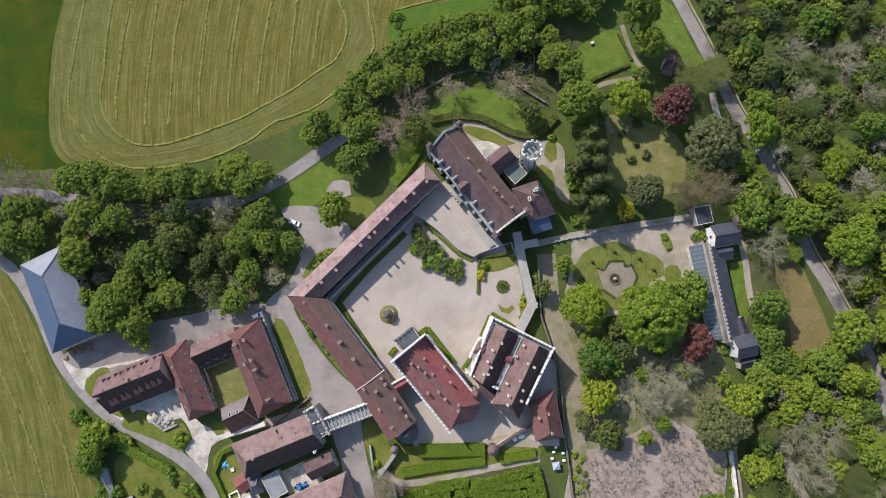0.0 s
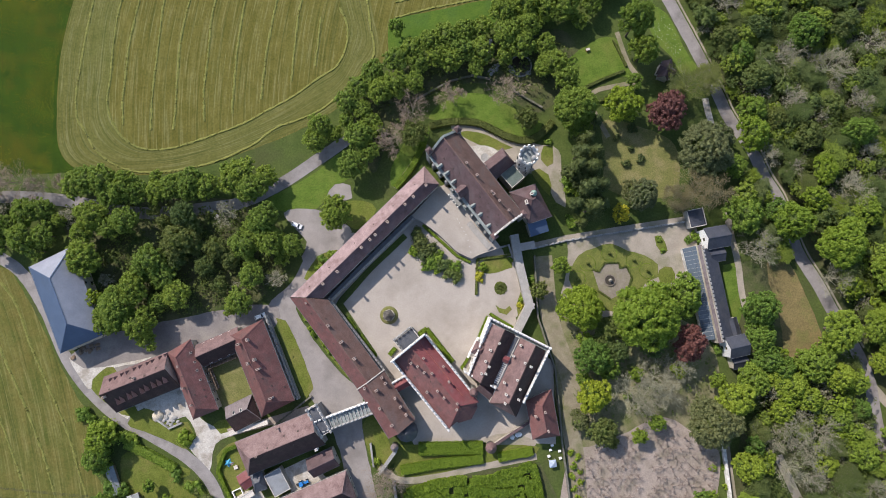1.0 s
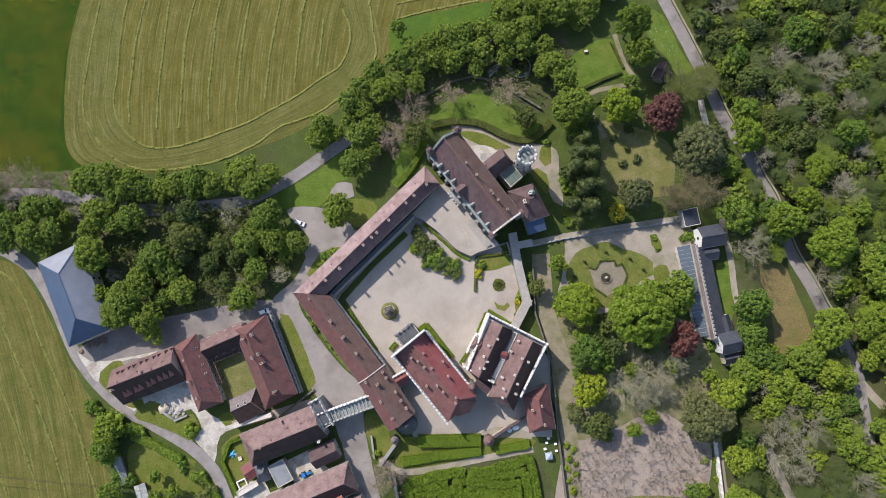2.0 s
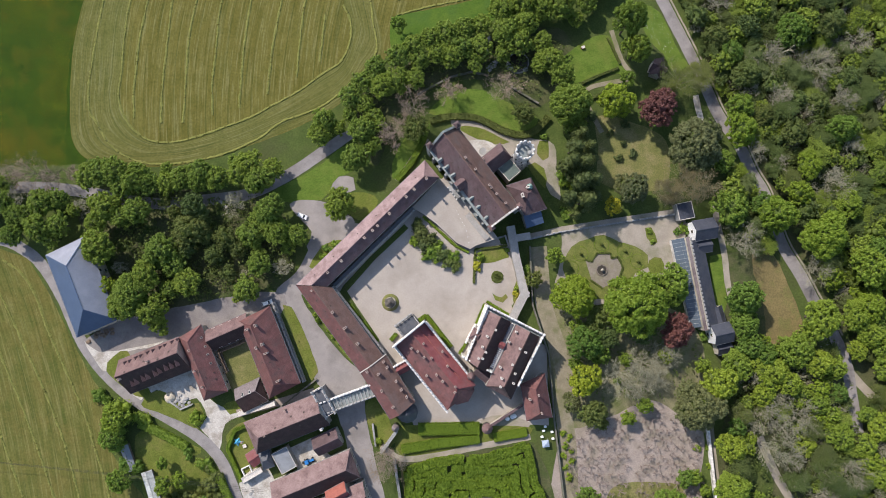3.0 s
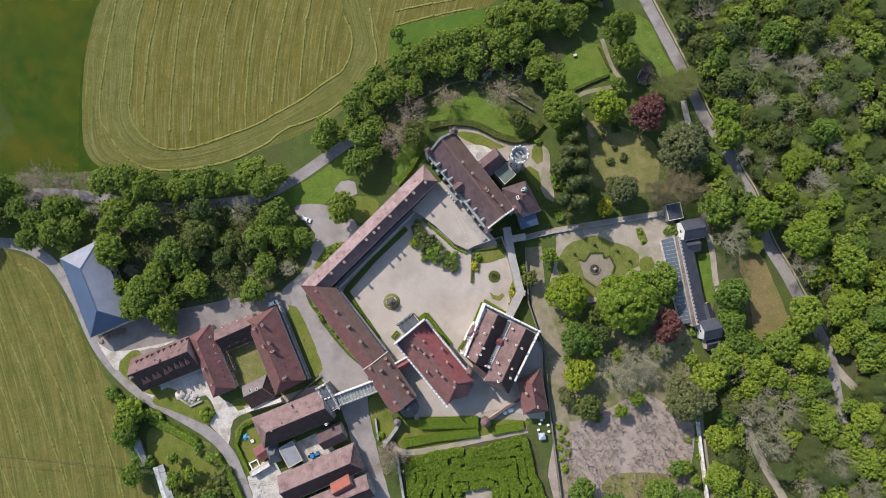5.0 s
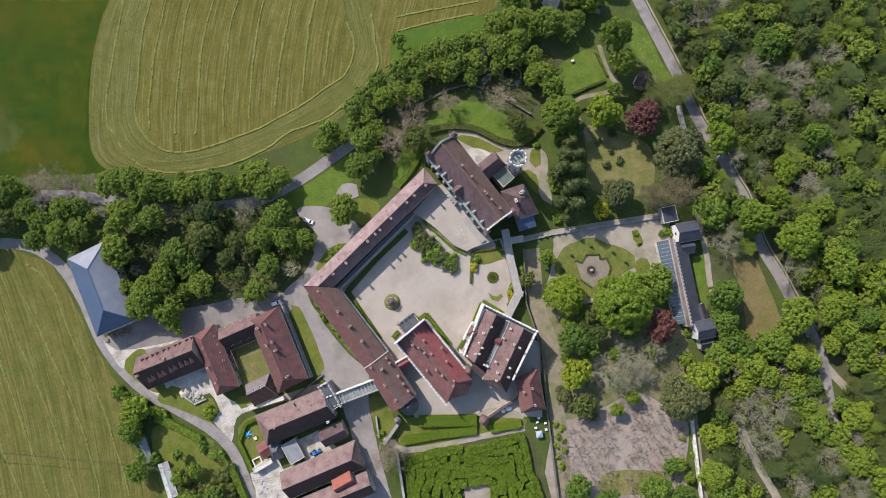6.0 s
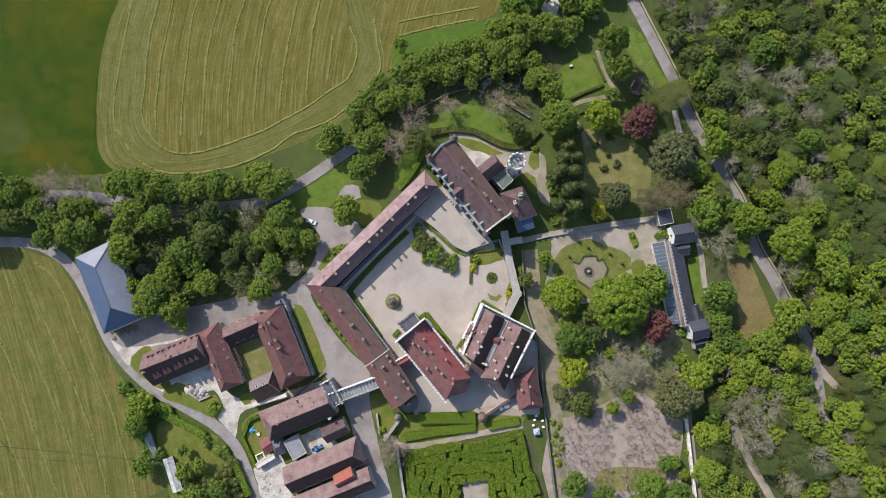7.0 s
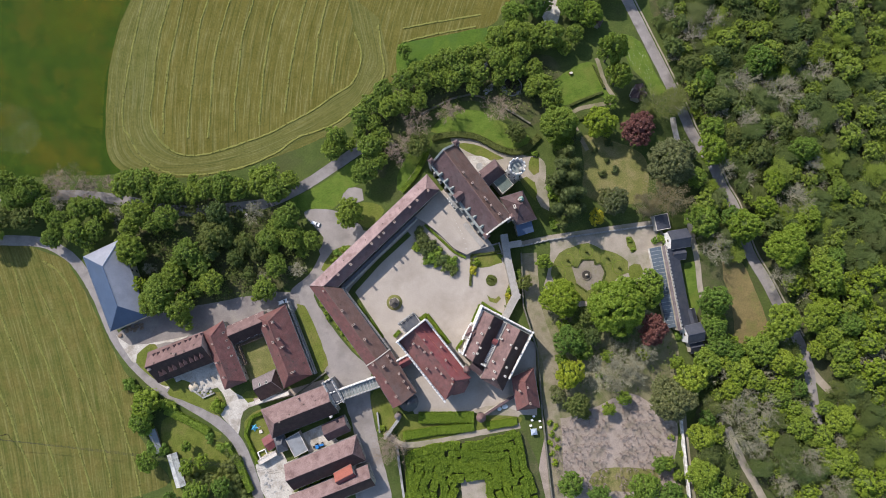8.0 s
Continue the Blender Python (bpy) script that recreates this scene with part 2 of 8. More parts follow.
POOL_BLUE = surface("pale_blue_plastic", (0.07, 0.33, 0.55), (0.12, 0.42, 0.65), 1, 0.2, 0.35, 0.0)
CAR_PAINT = surface("white_car_paint", (0.76, 0.76, 0.76), (0.82, 0.82, 0.82), 3, 0.5, 0.25, 0.0, spec=0.5)
RUBBER = surface("rubber", (0.02, 0.02, 0.02), (0.035, 0.035, 0.035), 0.5, 0.1, 0.85, 0.0)
DARK_GLASS, _t, _n, _l, _b = nodes_of("window_glass")
_b.inputs["Base Color"].default_value = (0.03, 0.035, 0.04, 1)
_b.inputs["Roughness"].default_value = 0.06
_b.inputs["Specular IOR Level"].default_value = 0.6
ROOF_GLASS, _t, _n, _l, _b = nodes_of("greenhouse_glass")
_b.inputs["Base Color"].default_value = (0.082, 0.104, 0.128, 1)
_b.inputs["Roughness"].default_value = 0.12
_b.inputs["Specular IOR Level"].default_value = 0.7
LEAF = foliage("spring_leaves", (0.112, 0.182, 0.025), (0.222, 0.326, 0.052), 0.32, 0.42)
LEAF_SUNNY = foliage("sunlit_leaves", (0.130, 0.192, 0.028), (0.246, 0.332, 0.058), 0.14, 0.42)
LEAF_BRIGHT = foliage("bright_young_leaves", (0.148, 0.224, 0.018), (0.258, 0.348, 0.044), 0.18, 0.42)
LEAF_GLOW = foliage("yellow_green_leaves", (0.160, 0.230, 0.024), (0.282, 0.372, 0.054), 0.18, 0.42)
LEAF_YELLOW = foliage("yellow_leaves", (0.30, 0.30, 0.022), (0.46, 0.43, 0.040), 0.12, 0.35)
LEAF_DARK = foliage("dark_needles", (0.048, 0.070, 0.020), (0.102, 0.130, 0.040), 0.15, 0.28)
LEAF_LIME = foliage("lime_leaves", (0.250, 0.300, 0.018), (0.380, 0.430, 0.045), 0.10, 0.4)
LEAF_CEDAR = foliage("cedar_needles", (0.092, 0.108, 0.042), (0.160, 0.180, 0.078), 0.12, 0.3)
LEAF_OLIVE = foliage("olive_leaves", (0.100, 0.126, 0.032), (0.162, 0.196, 0.052), 0.15, 0.40)
LEAF_GREY = foliage("grey_green_leaves", (0.092, 0.130, 0.036), (0.150, 0.200, 0.060), 0.18, 0.40)
LEAF_RED = foliage("copper_beech_leaves", (0.110, 0.046, 0.042), (0.200, 0.090, 0.078), 0.1, 0.3)
LEAF_BUD = foliage("brown_buds", (0.130, 0.112, 0.055), (0.225, 0.195, 0.105), 0.12, 0.3)
# shade inside the crowns is put into this darker leaf colour
INNER = foliage("shaded_inner_leaves_and_twigs", (0.092, 0.134, 0.028), (0.122, 0.170, 0.036), 0.1, 0.35)
HEDGE_LEAF = foliage("hedge_leaves", (0.095, 0.155, 0.012), (0.175, 0.255, 0.024), 0.1, 0.35)
HEDGE_DARK = foliage("box_leaves", (0.070, 0.095, 0.018), (0.125, 0.150, 0.040), 0.1, 0.3)


# ---------------------------------------------------------------- small builders
def mesh_of(name, verts, faces, material, smooth=False):
    me = bpy.data.meshes.new(name)
    me.from_pydata([tuple(v) for v in verts], [], [tuple(f) for f in faces])
    me.materials.append(material)
    me.update()
    if smooth:
        me.polygons.foreach_set("use_smooth", [True] * len(me.polygons))
    return me


def put(name, me, parent=None, m=None, label=""):
    ob = new(name, me)
    if parent:
        ob.parent = parent
    if m is not None:
        ob.matrix_basis = m
    if label:
        tagged(ob, label)
    return ob


def boxes_mesh(name, boxes, material):
    """One mesh of several boxes (x0, y0, z0, x1, y1, z1)."""
    v, f = [], []
    for x0, y0, z0, x1, y1, z1 in boxes:
        k = len(v)
        v += [(x0, y0, z0), (x1, y0, z0), (x1, y1, z0), (x0, y1, z0), (x0, y0, z1), (x1, y0, z1), (x1, y1, z1), (x0, y1, z1)]
        f += [(k, k + 3, k + 2, k + 1), (k + 4, k + 5, k + 6, k + 7), (k, k + 1, k + 5, k + 4), (k + 1, k + 2, k + 6, k + 5), (k + 2, k + 3, k + 7, k + 6), (k + 3, k, k + 4, k + 7)]
    return mesh_of(name, v, f, material)


def box(name, size, material, parent=None, m=None, label="", bevel=0.04):
    """A box on its base, with bevelled edges."""
    bm = bmesh.new()
    bmesh.ops.create_cube(bm, size=1, matrix=Matrix.Translation((0, 0, size[2] / 2)) @ Matrix.Diagonal((*size, 1)))
    if bevel:
        bmesh.ops.bevel(bm, geom=bm.edges[:], offset=min(bevel, min(size) * 0.3), segments=1, affect="EDGES")
    me = bpy.data.meshes.new(name)
    bm.to_mesh(me)
    bm.free()
    me.materials.append(material)
    return put(name, me, parent, m, label)


def lathe(name, profile, sides, material, parent=None, m=None, label="", smooth=True):
    """A turned shape from (radius, height) pairs."""
    v = [(r * math.cos(2 * math.pi * i / sides), r * math.sin(2 * math.pi * i / sides), z) for r, z in profile for i in range(sides)]
    f = [(j * sides + i, j * sides + (i + 1) % sides, (j + 1) * sides + (i + 1) % sides, (j + 1) * sides + i) for j in range(len(profile) - 1) for i in range(sides)]
    f += [tuple(range(sides))[::-1], tuple((len(profile) - 1) * sides + i for i in range(sides))]
    return put(name, mesh_of(name, v, f, material, smooth), parent, m, label)


def curve_through(pts, step=2.0, closed=False):
    """A smooth line through the points, in short steps."""
    p = [Vector((a[0], a[1], 0)) for a in pts]
    n, out = len(p), []
    for i in range(n if closed else n - 1):
        a, b = p[i], p[(i + 1) % n]
        z0 = p[(i - 1) % n] if closed or i else a + (a - b)
        z1 = p[(i + 2) % n] if closed or i + 2 < n else b + (b - a)
        k = max(1, int((b - a).length / step))
        for j in range(k):
            t = j / k
            out.append(0.5 * (2 * a + (b - z0) * t + (2 * z0 - 5 * a + 4 * b - z1) * t * t + (3 * a - z0 - 3 * b + z1) * t ** 3))
    if not closed:
        out.append(p[-1])
    return out


LAYER = [0]


def layer(z):
    """A height of its own for each flat patch, so that no two lie in one plane."""
    LAYER[0] += 1
    return z + LAYER[0] * 0.0012


def sheet(name, pts, z, material, label, smooth=True, kind="structure", category="ground"):
    """A flat patch of ground, bounded by a line through the points, lying at height z."""
    z = layer(z)
    line = curve_through(pts, 2.5, True) if smooth else [Vector((a, b, 0)) for a, b in pts]
    bm = bmesh.new()
    vs = [bm.verts.new((p.x + (noise.noise(p * 0.4) * 0.35 if smooth else 0), p.y + (noise.noise(p * 0.4 + Vector((9, 0, 0))) * 0.35 if smooth else 0), z)) for p in line]
    es = [bm.edges.new((vs[i], vs[(i + 1) % len(vs)])) for i in range(len(vs))]
    bmesh.ops.triangle_fill(bm, use_beauty=True, edges=es, normal=(0, 0, 1))
    for f in bm.faces:
        if f.normal.z < 0:
            f.normal_flip()
    me = bpy.data.meshes.new(name)
    bm.to_mesh(me)
    bm.free()
    me.materials.append(material)
    return tagged(put(name, me), label, category, kind=kind)


def ribbon(name, pts, width, z, material, label, kind="structure", category="path", ragged=0.15):
    """A road or path of even width along a smooth line."""
    z = layer(z)
    line = curve_through(pts, 2.0)
    v, f = [], []
    for i, p in enumerate(line):
        d = (line[min(i + 1, len(line) - 1)] - line[max(i - 1, 0)]).normalized()
        s = Vector((-d.y, d.x, 0))
        for k in (-1, 1):
            w = width / 2 + noise.noise(p * 0.5 + Vector((0, 0, k * 7))) * ragged
            v.append((p.x + s.x * k * w, p.y + s.y * k * w, z))
    f = [(2 * i, 2 * i + 2, 2 * i + 3, 2 * i + 1) for i in range(len(line) - 1)]
    me = mesh_of(name, v, f, material)
    for poly in me.polygons:
        if poly.normal.z < 0:
            poly.flip()
    return tagged(put(name, me), label, category, kind=kind)


def band(name, outer, inner, z, material, label):
    """A ring-shaped strip between two lines, its UV map running along it in metres."""
    z = layer(z)
    rails = []
    for pts in (outer, inner):
        line = curve_through(pts, 1.0)
        rails.append([line[round(i * (len(line) - 1) / 160)] for i in range(161)])
    v, f, uv, run = [], [], [], 0.0
    for i, (a, b) in enumerate(zip(*rails)):
        if i:
            run += ((a + b) - (rails[0][i - 1] + rails[1][i - 1])).length / 2
        w = (a - b).length
        for k in range(5):
            p = a.lerp(b, k / 4)
            v.append((p.x, p.y, z))
            uv.append((run, 20.0 * k / 4))
    f = [(5 * i + k, 5 * i + k + 1, 5 * i + k + 6, 5 * i + k + 5) for i in range(160) for k in range(4)]
    me = mesh_of(name, v, f, material)
    lay = me.uv_layers.new(name="run")
    for loop in me.loops:
        lay.data[loop.index].uv = uv[loop.vertex_index]
    for poly in me.polygons:
        if poly.normal.z < 0:
            poly.flip()
    return tagged(put(name, me), label, "ground", kind="structure")


# ---------------------------------------------------------------- buildings
def window_meshes(w=1.0, h=1.6):
    """A stone surround with a cross-bar frame, and the pane behind it; front towards -y, sill at z = 0."""
    s = 0.14
    v, f = [], []
    for y in (-0.08, 0.02):
        for x, z in ((w / 2 + s, s), (w / 2, 0.0)):
            v += [(-x, y, -z), (x, y, -z), (x, y, h + z), (-x, y, h + z)]
    for k in range(4):
        n = (k + 1) % 4
        f += [(k, n, 4 + n, 4 + k), (8 + n, 8 + k, 12 + k, 12 + n), (n, k, 8 + k, 8 + n), (4 + k, 4 + n, 12 + n, 12 + k)]
    sur = mesh_of("window_frame", v, f, COPING)
    pane = boxes_mesh("pane", [(-w / 2, -0.02, 0, w / 2, 0.01, h)], DARK_GLASS)
    return sur, pane


WIN_FRAME, WIN_PANE = window_meshes()
def merlon_mesh(length, thick, height, material):
    """One crenel tooth with a sloped cap."""
    a, b, c = length / 2, thick / 2, height
    v = [(-a, -b, 0), (a, -b, 0), (a, b, 0), (-a, b, 0), (-a, -b, c), (a, -b, c), (a, b, c), (-a, b, c)]
    v += [(-a - 0.06, -b - 0.08, c), (a + 0.06, -b - 0.08, c), (a + 0.06, b + 0.08, c), (-a - 0.06, b + 0.08, c), (-a * 0.6, 0, c + 0.28), (a * 0.6, 0, c + 0.28)]
    f = [(0, 1, 5, 4), (1, 2, 6, 5), (2, 3, 7, 6), (3, 0, 4, 7), (8, 9, 13, 12), (9, 10, 13), (10, 11, 12, 13), (11, 8, 12), (8, 11, 10, 9)]
    return mesh_of("merlon", v, f, material)


MERLON = merlon_mesh(0.85, 0.5, 0.8, WHITE_STONE)
MERLON_GREY = merlon_mesh(0.85, 0.5, 0.7, GREY_STONE)


def along(u0, v0, u1, v1, z):
    """The pose at the first point with x along the line."""
    return Matrix.Translation((u0, v0, z)) @ Matrix.Rotation(math.atan2(v1 - v0, u1 - u0), 4, "Z")


def crenels(parent, u0, v0, u1, v1, z, low=0.5, pitch=1.5, material=None, depth=1.6):
    """A parapet from one point to the other with a tooth every pitch metres."""
    length = math.hypot(u1 - u0, v1 - v0)
    m = along(u0, v0, u1, v1, z)
    put("parapet", boxes_mesh("parapet", [(-0.3, -0.3, -depth, length + 0.3, 0.3, low), (-0.36, -0.42, -0.25, length + 0.36, 0.42, 0.0)], material or WHITE_STONE), parent, m, "grey stone parapet" if material else "white stone parapet")
    n = max(2, round(length / pitch))
    for i in range(n + 1):
        put("merlon", MERLON_GREY if material else MERLON, parent, m @ Matrix.Translation((length * i / n, 0, low)) @ Matrix.Rotation(random.uniform(-0.03, 0.03), 4, "Z"))


def chimney(parent, u, v, z0, z1, w=0.9, d=0.6, turn=0.0, material=None):
    """A stack with a projecting cap round a solid dark block that stands in for the hollow flue."""
    m = Matrix.Translation((u, v, z0)) @ Matrix.Rotation(radians(turn), 4, "Z")
    h, a, b, k = z1 - z0, w / 2, d / 2, min(w, d) * 0.24
    rim = [(-a - 0.08, -b - 0.08, h - 0.3, a + 0.08, -b + k, h), (-a - 0.08, b - k, h - 0.3, a + 0.08, b + 0.08, h), (-a - 0.08, -b + k, h - 0.3, -a + k, b - k, h), (a - k, -b + k, h - 0.3, a + 0.08, b - k, h)]
    st = put("chimney", boxes_mesh("chimney", [(-a, -b, 0, a, b, h - 0.3)], material or BRICK), parent, m, "brick chimney stack")
    put("cap", boxes_mesh("cap", rim, STACK if material is None else material), st)
    put("flue", boxes_mesh("flue", [(-a + k, -b + k, h - 0.3, a - k, b - k, h - 0.1)], DARK_BROWN), st)
    return st


def dormer(parent, u, v, z, side, w=1.5, depth=2.4, h=1.6, roof=None, wall=None, peak=0.9):
    """A gabled dormer whose front stands at (u, v, z) and looks to side (-1 or 1 along v)."""
    m = Matrix.Translation((u, v, z)) @ Matrix.Rotation(0 if side < 0 else math.pi, 4, "Z")
    a = w / 2
    body = [(-a, 0, 0), (a, 0, 0), (a, depth, 0), (-a, depth, 0), (-a, 0, h), (a, 0, h), (a, depth, h), (-a, depth, h), (0, 0, h + peak), (0, depth, h + peak)]
    faces = [(0, 1, 5, 8, 4), (1, 2, 6, 5), (2, 3, 7, 9, 6), (3, 0, 4, 7), (0, 3, 2, 1)]
    d = put("dormer", mesh_of("dormer", body, faces, wall or STONE), parent, m)
    e = 0.18
    r = [(-a - e, -e, h - 0.16), (0, -e, h + peak), (a + e, -e, h - 0.16), (-a - e, depth, h - 0.16), (0, depth, h + peak), (a + e, depth, h - 0.16)]
    r += [(x, y, q + 0.12) for x, y, q in r]
    rf = [(6, 7, 10, 9), (7, 8, 11, 10), (0, 3, 4, 1), (1, 4, 5, 2), (0, 1, 7, 6), (1, 2, 8, 7), (3, 9, 10, 4), (4, 10, 11, 5), (0, 6, 9, 3), (2, 5, 11, 8)]
    put("dormer_roof", mesh_of("dormer_roof", r, rf, roof or TILE), d)
    put("pane", boxes_mesh("pane", [(-a * 0.55, -0.03, 0.35, a * 0.55, 0.02, h * 0.92)], DARK_GLASS), d)
    return d


def skylight(parent, m, w=0.8, h=1.2):
    s = put("skylight", boxes_mesh("skylight", [(-w / 2, -h / 2, 0, w / 2, -h / 2 + 0.08, 0.14), (-w / 2, h / 2 - 0.08, 0, w / 2, h / 2, 0.14), (-w / 2, -h / 2, 0, -w / 2 + 0.08, h / 2, 0.14), (w / 2 - 0.08, -h / 2, 0, w / 2, h / 2, 0.14)], COPING), parent, m)
    put("pane", boxes_mesh("pane", [(-w / 2 + 0.08, -h / 2 + 0.08, 0, w / 2 - 0.08, h / 2 - 0.08, 0.08)], DARK_GLASS), s)


def windows_on(parent, u0, v0, u1, v1, eave, storeys, pitch=3.4):
    """Rows of windows on the wall between two corners, seen from outside with the first corner on the left."""
    length = math.hypot(u1 - u0, v1 - v0)
    n = int((length - 1.2) / pitch)
    m = along(u0, v0, u1, v1, 0)
    for s in range(storeys):
        for i in range(n):
            x = (length - (n - 1) * pitch) / 2 + i * pitch
            w = put("window", WIN_FRAME, parent, m @ Matrix.Translation((x, 0, 1.0 + s * (eave - 0.4) / storeys)))
            put("pane", WIN_PANE, w)


ROOFS = {}


def house(name, label, cx, cy, L, W, ang, eave, ridge, hip=(0, 0), skew=(0, 0), roof=None, wall=None, over=0.4, storeys=2, base=0.0, shift=0.0, category="building", gables=True, roof2=None):
    """Walls, gabled or hipped roof with thickness, ridge cap, gutters and windows. hip: how far the ridge stops short at each end."""
    h = tagged(new(name), label, category)
    h.matrix_basis = pose(cx, cy, base, 0, 0, ang)
    roof, wall = roof or TILE, wall or STONE
    a, b = L / 2, W / 2

    def at(end, v, o=0.0):
        return (-(a + o) + skew[0] * v) if end == 0 else (a + o + skew[1] * v)

    c = [(at(0, -b), -b), (at(1, -b), -b), (at(1, b), b), (at(0, b), b)]
    v = [(x, y, z) for z in (0, eave) for x, y in c]
    f = [(0, 1, 5, 4), (2, 3, 7, 6)]
    top = ridge - 0.35
    for e, (i, j) in ((1, (1, 2)), (0, (3, 0))):
        if hip[e] or not gables:
            f.append((i, j, j + 4, i + 4))
        else:
            v.append((at(e, shift), shift, top))
            f.append((i, j, j + 4, len(v) - 1, i + 4))
    put("wall", mesh_of("wall", v, f, wall), h)
    ob = b + over
    slope = (ridge - eave) / b
    ez = eave - over * slope
    oe = [over if hip[0] else 0.15, over if hip[1] else 0.15]
    t = [(at(0, -ob, oe[0]), -ob, ez), (at(1, -ob, oe[1]), -ob, ez), (at(1, ob, oe[1]), ob, ez), (at(0, ob, oe[0]), ob, ez), (at(0, shift, oe[0]) + hip[0], shift, ridge), (at(1, shift, oe[1]) - hip[1], shift, ridge)]
    ROOFS[h.name] = list(t)
    n = len(t)
    t += [(x, y, z - 0.28) for x, y, z in t]
    rf = [(0, 1, 5, 4), (1, 2, 5), (2, 3, 4, 5), (3, 0, 4)]
    if not hip[1]:
        rf.remove((1, 2, 5))
    if not hip[0]:
        rf.remove((3, 0, 4))
    rf += [tuple(i + n for i in q)[::-1] for q in rf]
    rim = [(0, 1), (2, 3)] + ([(1, 2)] if hip[1] else [(1, 5), (5, 2)]) + ([(3, 0)] if hip[0] else [(3, 4), (4, 0)])
    rf += [(i + n, j + n, j, i) for i, j in rim]
    rme = mesh_of("roof", t, rf, roof)
    # second slope takes its own tiles, on some roofs toned for shade
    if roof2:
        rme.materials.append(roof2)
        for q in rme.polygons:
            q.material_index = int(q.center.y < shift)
    put("roof", rme, h)
    lines = [(4, 5)] + ([(4, 0), (4, 3)] if hip[0] else []) + ([(5, 1), (5, 2)] if hip[1] else [])
    for i, j in lines:
        p, q = Vector(t[i]), Vector(t[j])
        d = q - p
        if d.length < 0.5:
            continue
        put("ridge_cap", boxes_mesh("ridge_cap", [(0, -0.14, -0.05, d.length, 0.14, 0.09)], roof), h, Matrix.Translation(p) @ d.to_track_quat("X", "Z").to_matrix().to_4x4())
    for s in (-1, 1):
        x0, x1 = at(0, s * ob, oe[0]), at(1, s * ob, oe[1])
        put("gutter", boxes_mesh("gutter", [(x0, s * ob - 0.09, ez - 0.16, x1, s * ob + 0.09, ez - 0.02)], ZINC), h)
    if storeys:
        for i, j in ((0, 1), (1, 2), (2, 3), (3, 0)):
            windows_on(h, *c[i], *c[j], eave, storeys)
    return h


def on_roof(h, x, y):
    """Where a place of the plan lies on the roof of h: along it, across it, its height, the side and the pitch."""
    t = ROOFS[h.name]
    p = h.matrix_basis.inverted() @ Vector((x, y, 0))
    shift, rim, low, ridge = t[4][1], t[2][1], t[0][2], t[4][2]
    side = 1 if p.y > shift else -1
    half = rim - side * shift
    return p.x, p.y, ridge - (ridge - low) * min(1.0, abs(p.y - shift) / half), side, math.atan2(ridge - low, half)


def flat_block(name, label, cx, cy, L, W, ang, top, wall=None, roof=None, category="building", lip=0.25, storeys=0, base=0.0):
    """A block with a flat roof behind a low rim."""
    h = tagged(new(name), label, category)
    h.matrix_basis = pose(cx, cy, base, 0, 0, ang)
    a, b = L / 2, W / 2
    put("wall", boxes_mesh("wall", [(-a, -b, 0, a, b, top - 0.02)], wall or STONE), h)
    put("roof", boxes_mesh("roof", [(-a + 0.2, -b + 0.2, top - 0.02, a - 0.2, b - 0.2, top + 0.06)], roof or ZINC), h)
    put("rim", boxes_mesh("rim", [(-a, -b, top - 0.02, a, -b + 0.2, top + lip), (-a, b - 0.2, top - 0.02, a, b, top + lip), (-a, -b + 0.2, top - 0.02, -a + 0.2, b - 0.2, top + lip), (a - 0.2, -b + 0.2, top - 0.02, a, b - 0.2, top + lip)], COPING), h)
    if storeys:
        for p, q in (((-a, -b), (a, -b)), ((a, -b), (a, b)), ((a, b), (-a, b)), ((-a, b), (-a, -b))):
            windows_on(h, *p, *q, top, storeys)
    return h


def mono_roof(name, label, cx, cy, L, W, ang, z0, z1, roof, wall=None, category="building", panes=0):
    """A lean-to: the roof rises from z0 at -v to z1 at +v."""
    h = tagged(new(name), label, category)
    h.matrix_basis = pose(cx, cy, 0, 0, 0, ang)
    a, b = L / 2, W / 2
    v = [(-a, -b, 0), (a, -b, 0), (a, b, 0), (-a, b, 0), (-a, -b, z0 - 0.1), (a, -b, z0 - 0.1), (a, b, z1 - 0.1), (-a, b, z1 - 0.1)]
    put("wall", mesh_of("wall", v, [(0, 1, 5, 4), (1, 2, 6, 5), (2, 3, 7, 6), (3, 0, 4, 7)], wall or STONE), h)
    m = Matrix.Translation((0, -b, z0)) @ Matrix.Rotation(math.atan2(z1 - z0, W), 4, "X")
    s = math.hypot(W, z1 - z0)
    if not panes:
        put("roof", boxes_mesh("roof", [(-a - 0.2, -0.3, -0.1, a + 0.2, s, 0.1)], roof), h, m)
    else:
        w = L / panes
        pane = boxes_mesh("pane", [(0.05, 0, -0.02, w - 0.05, s / 2 - 0.04, 0.02)], roof)
        bar = boxes_mesh("glazing_bar", [(-0.035, -0.1, -0.05, 0.035, s, 0.08)], SHEET_PALE)
        for i in range(panes):
            for j in range(2):
                put("pane", pane, h, m @ Matrix.Translation((-a + i * w, j * s / 2, 0)) @ Matrix.Rotation(random.uniform(-0.012, 0.012), 4, "Y"))
            put("glazing_bar", bar, h, m @ Matrix.Translation((-a + i * w, 0, 0)))
    return h


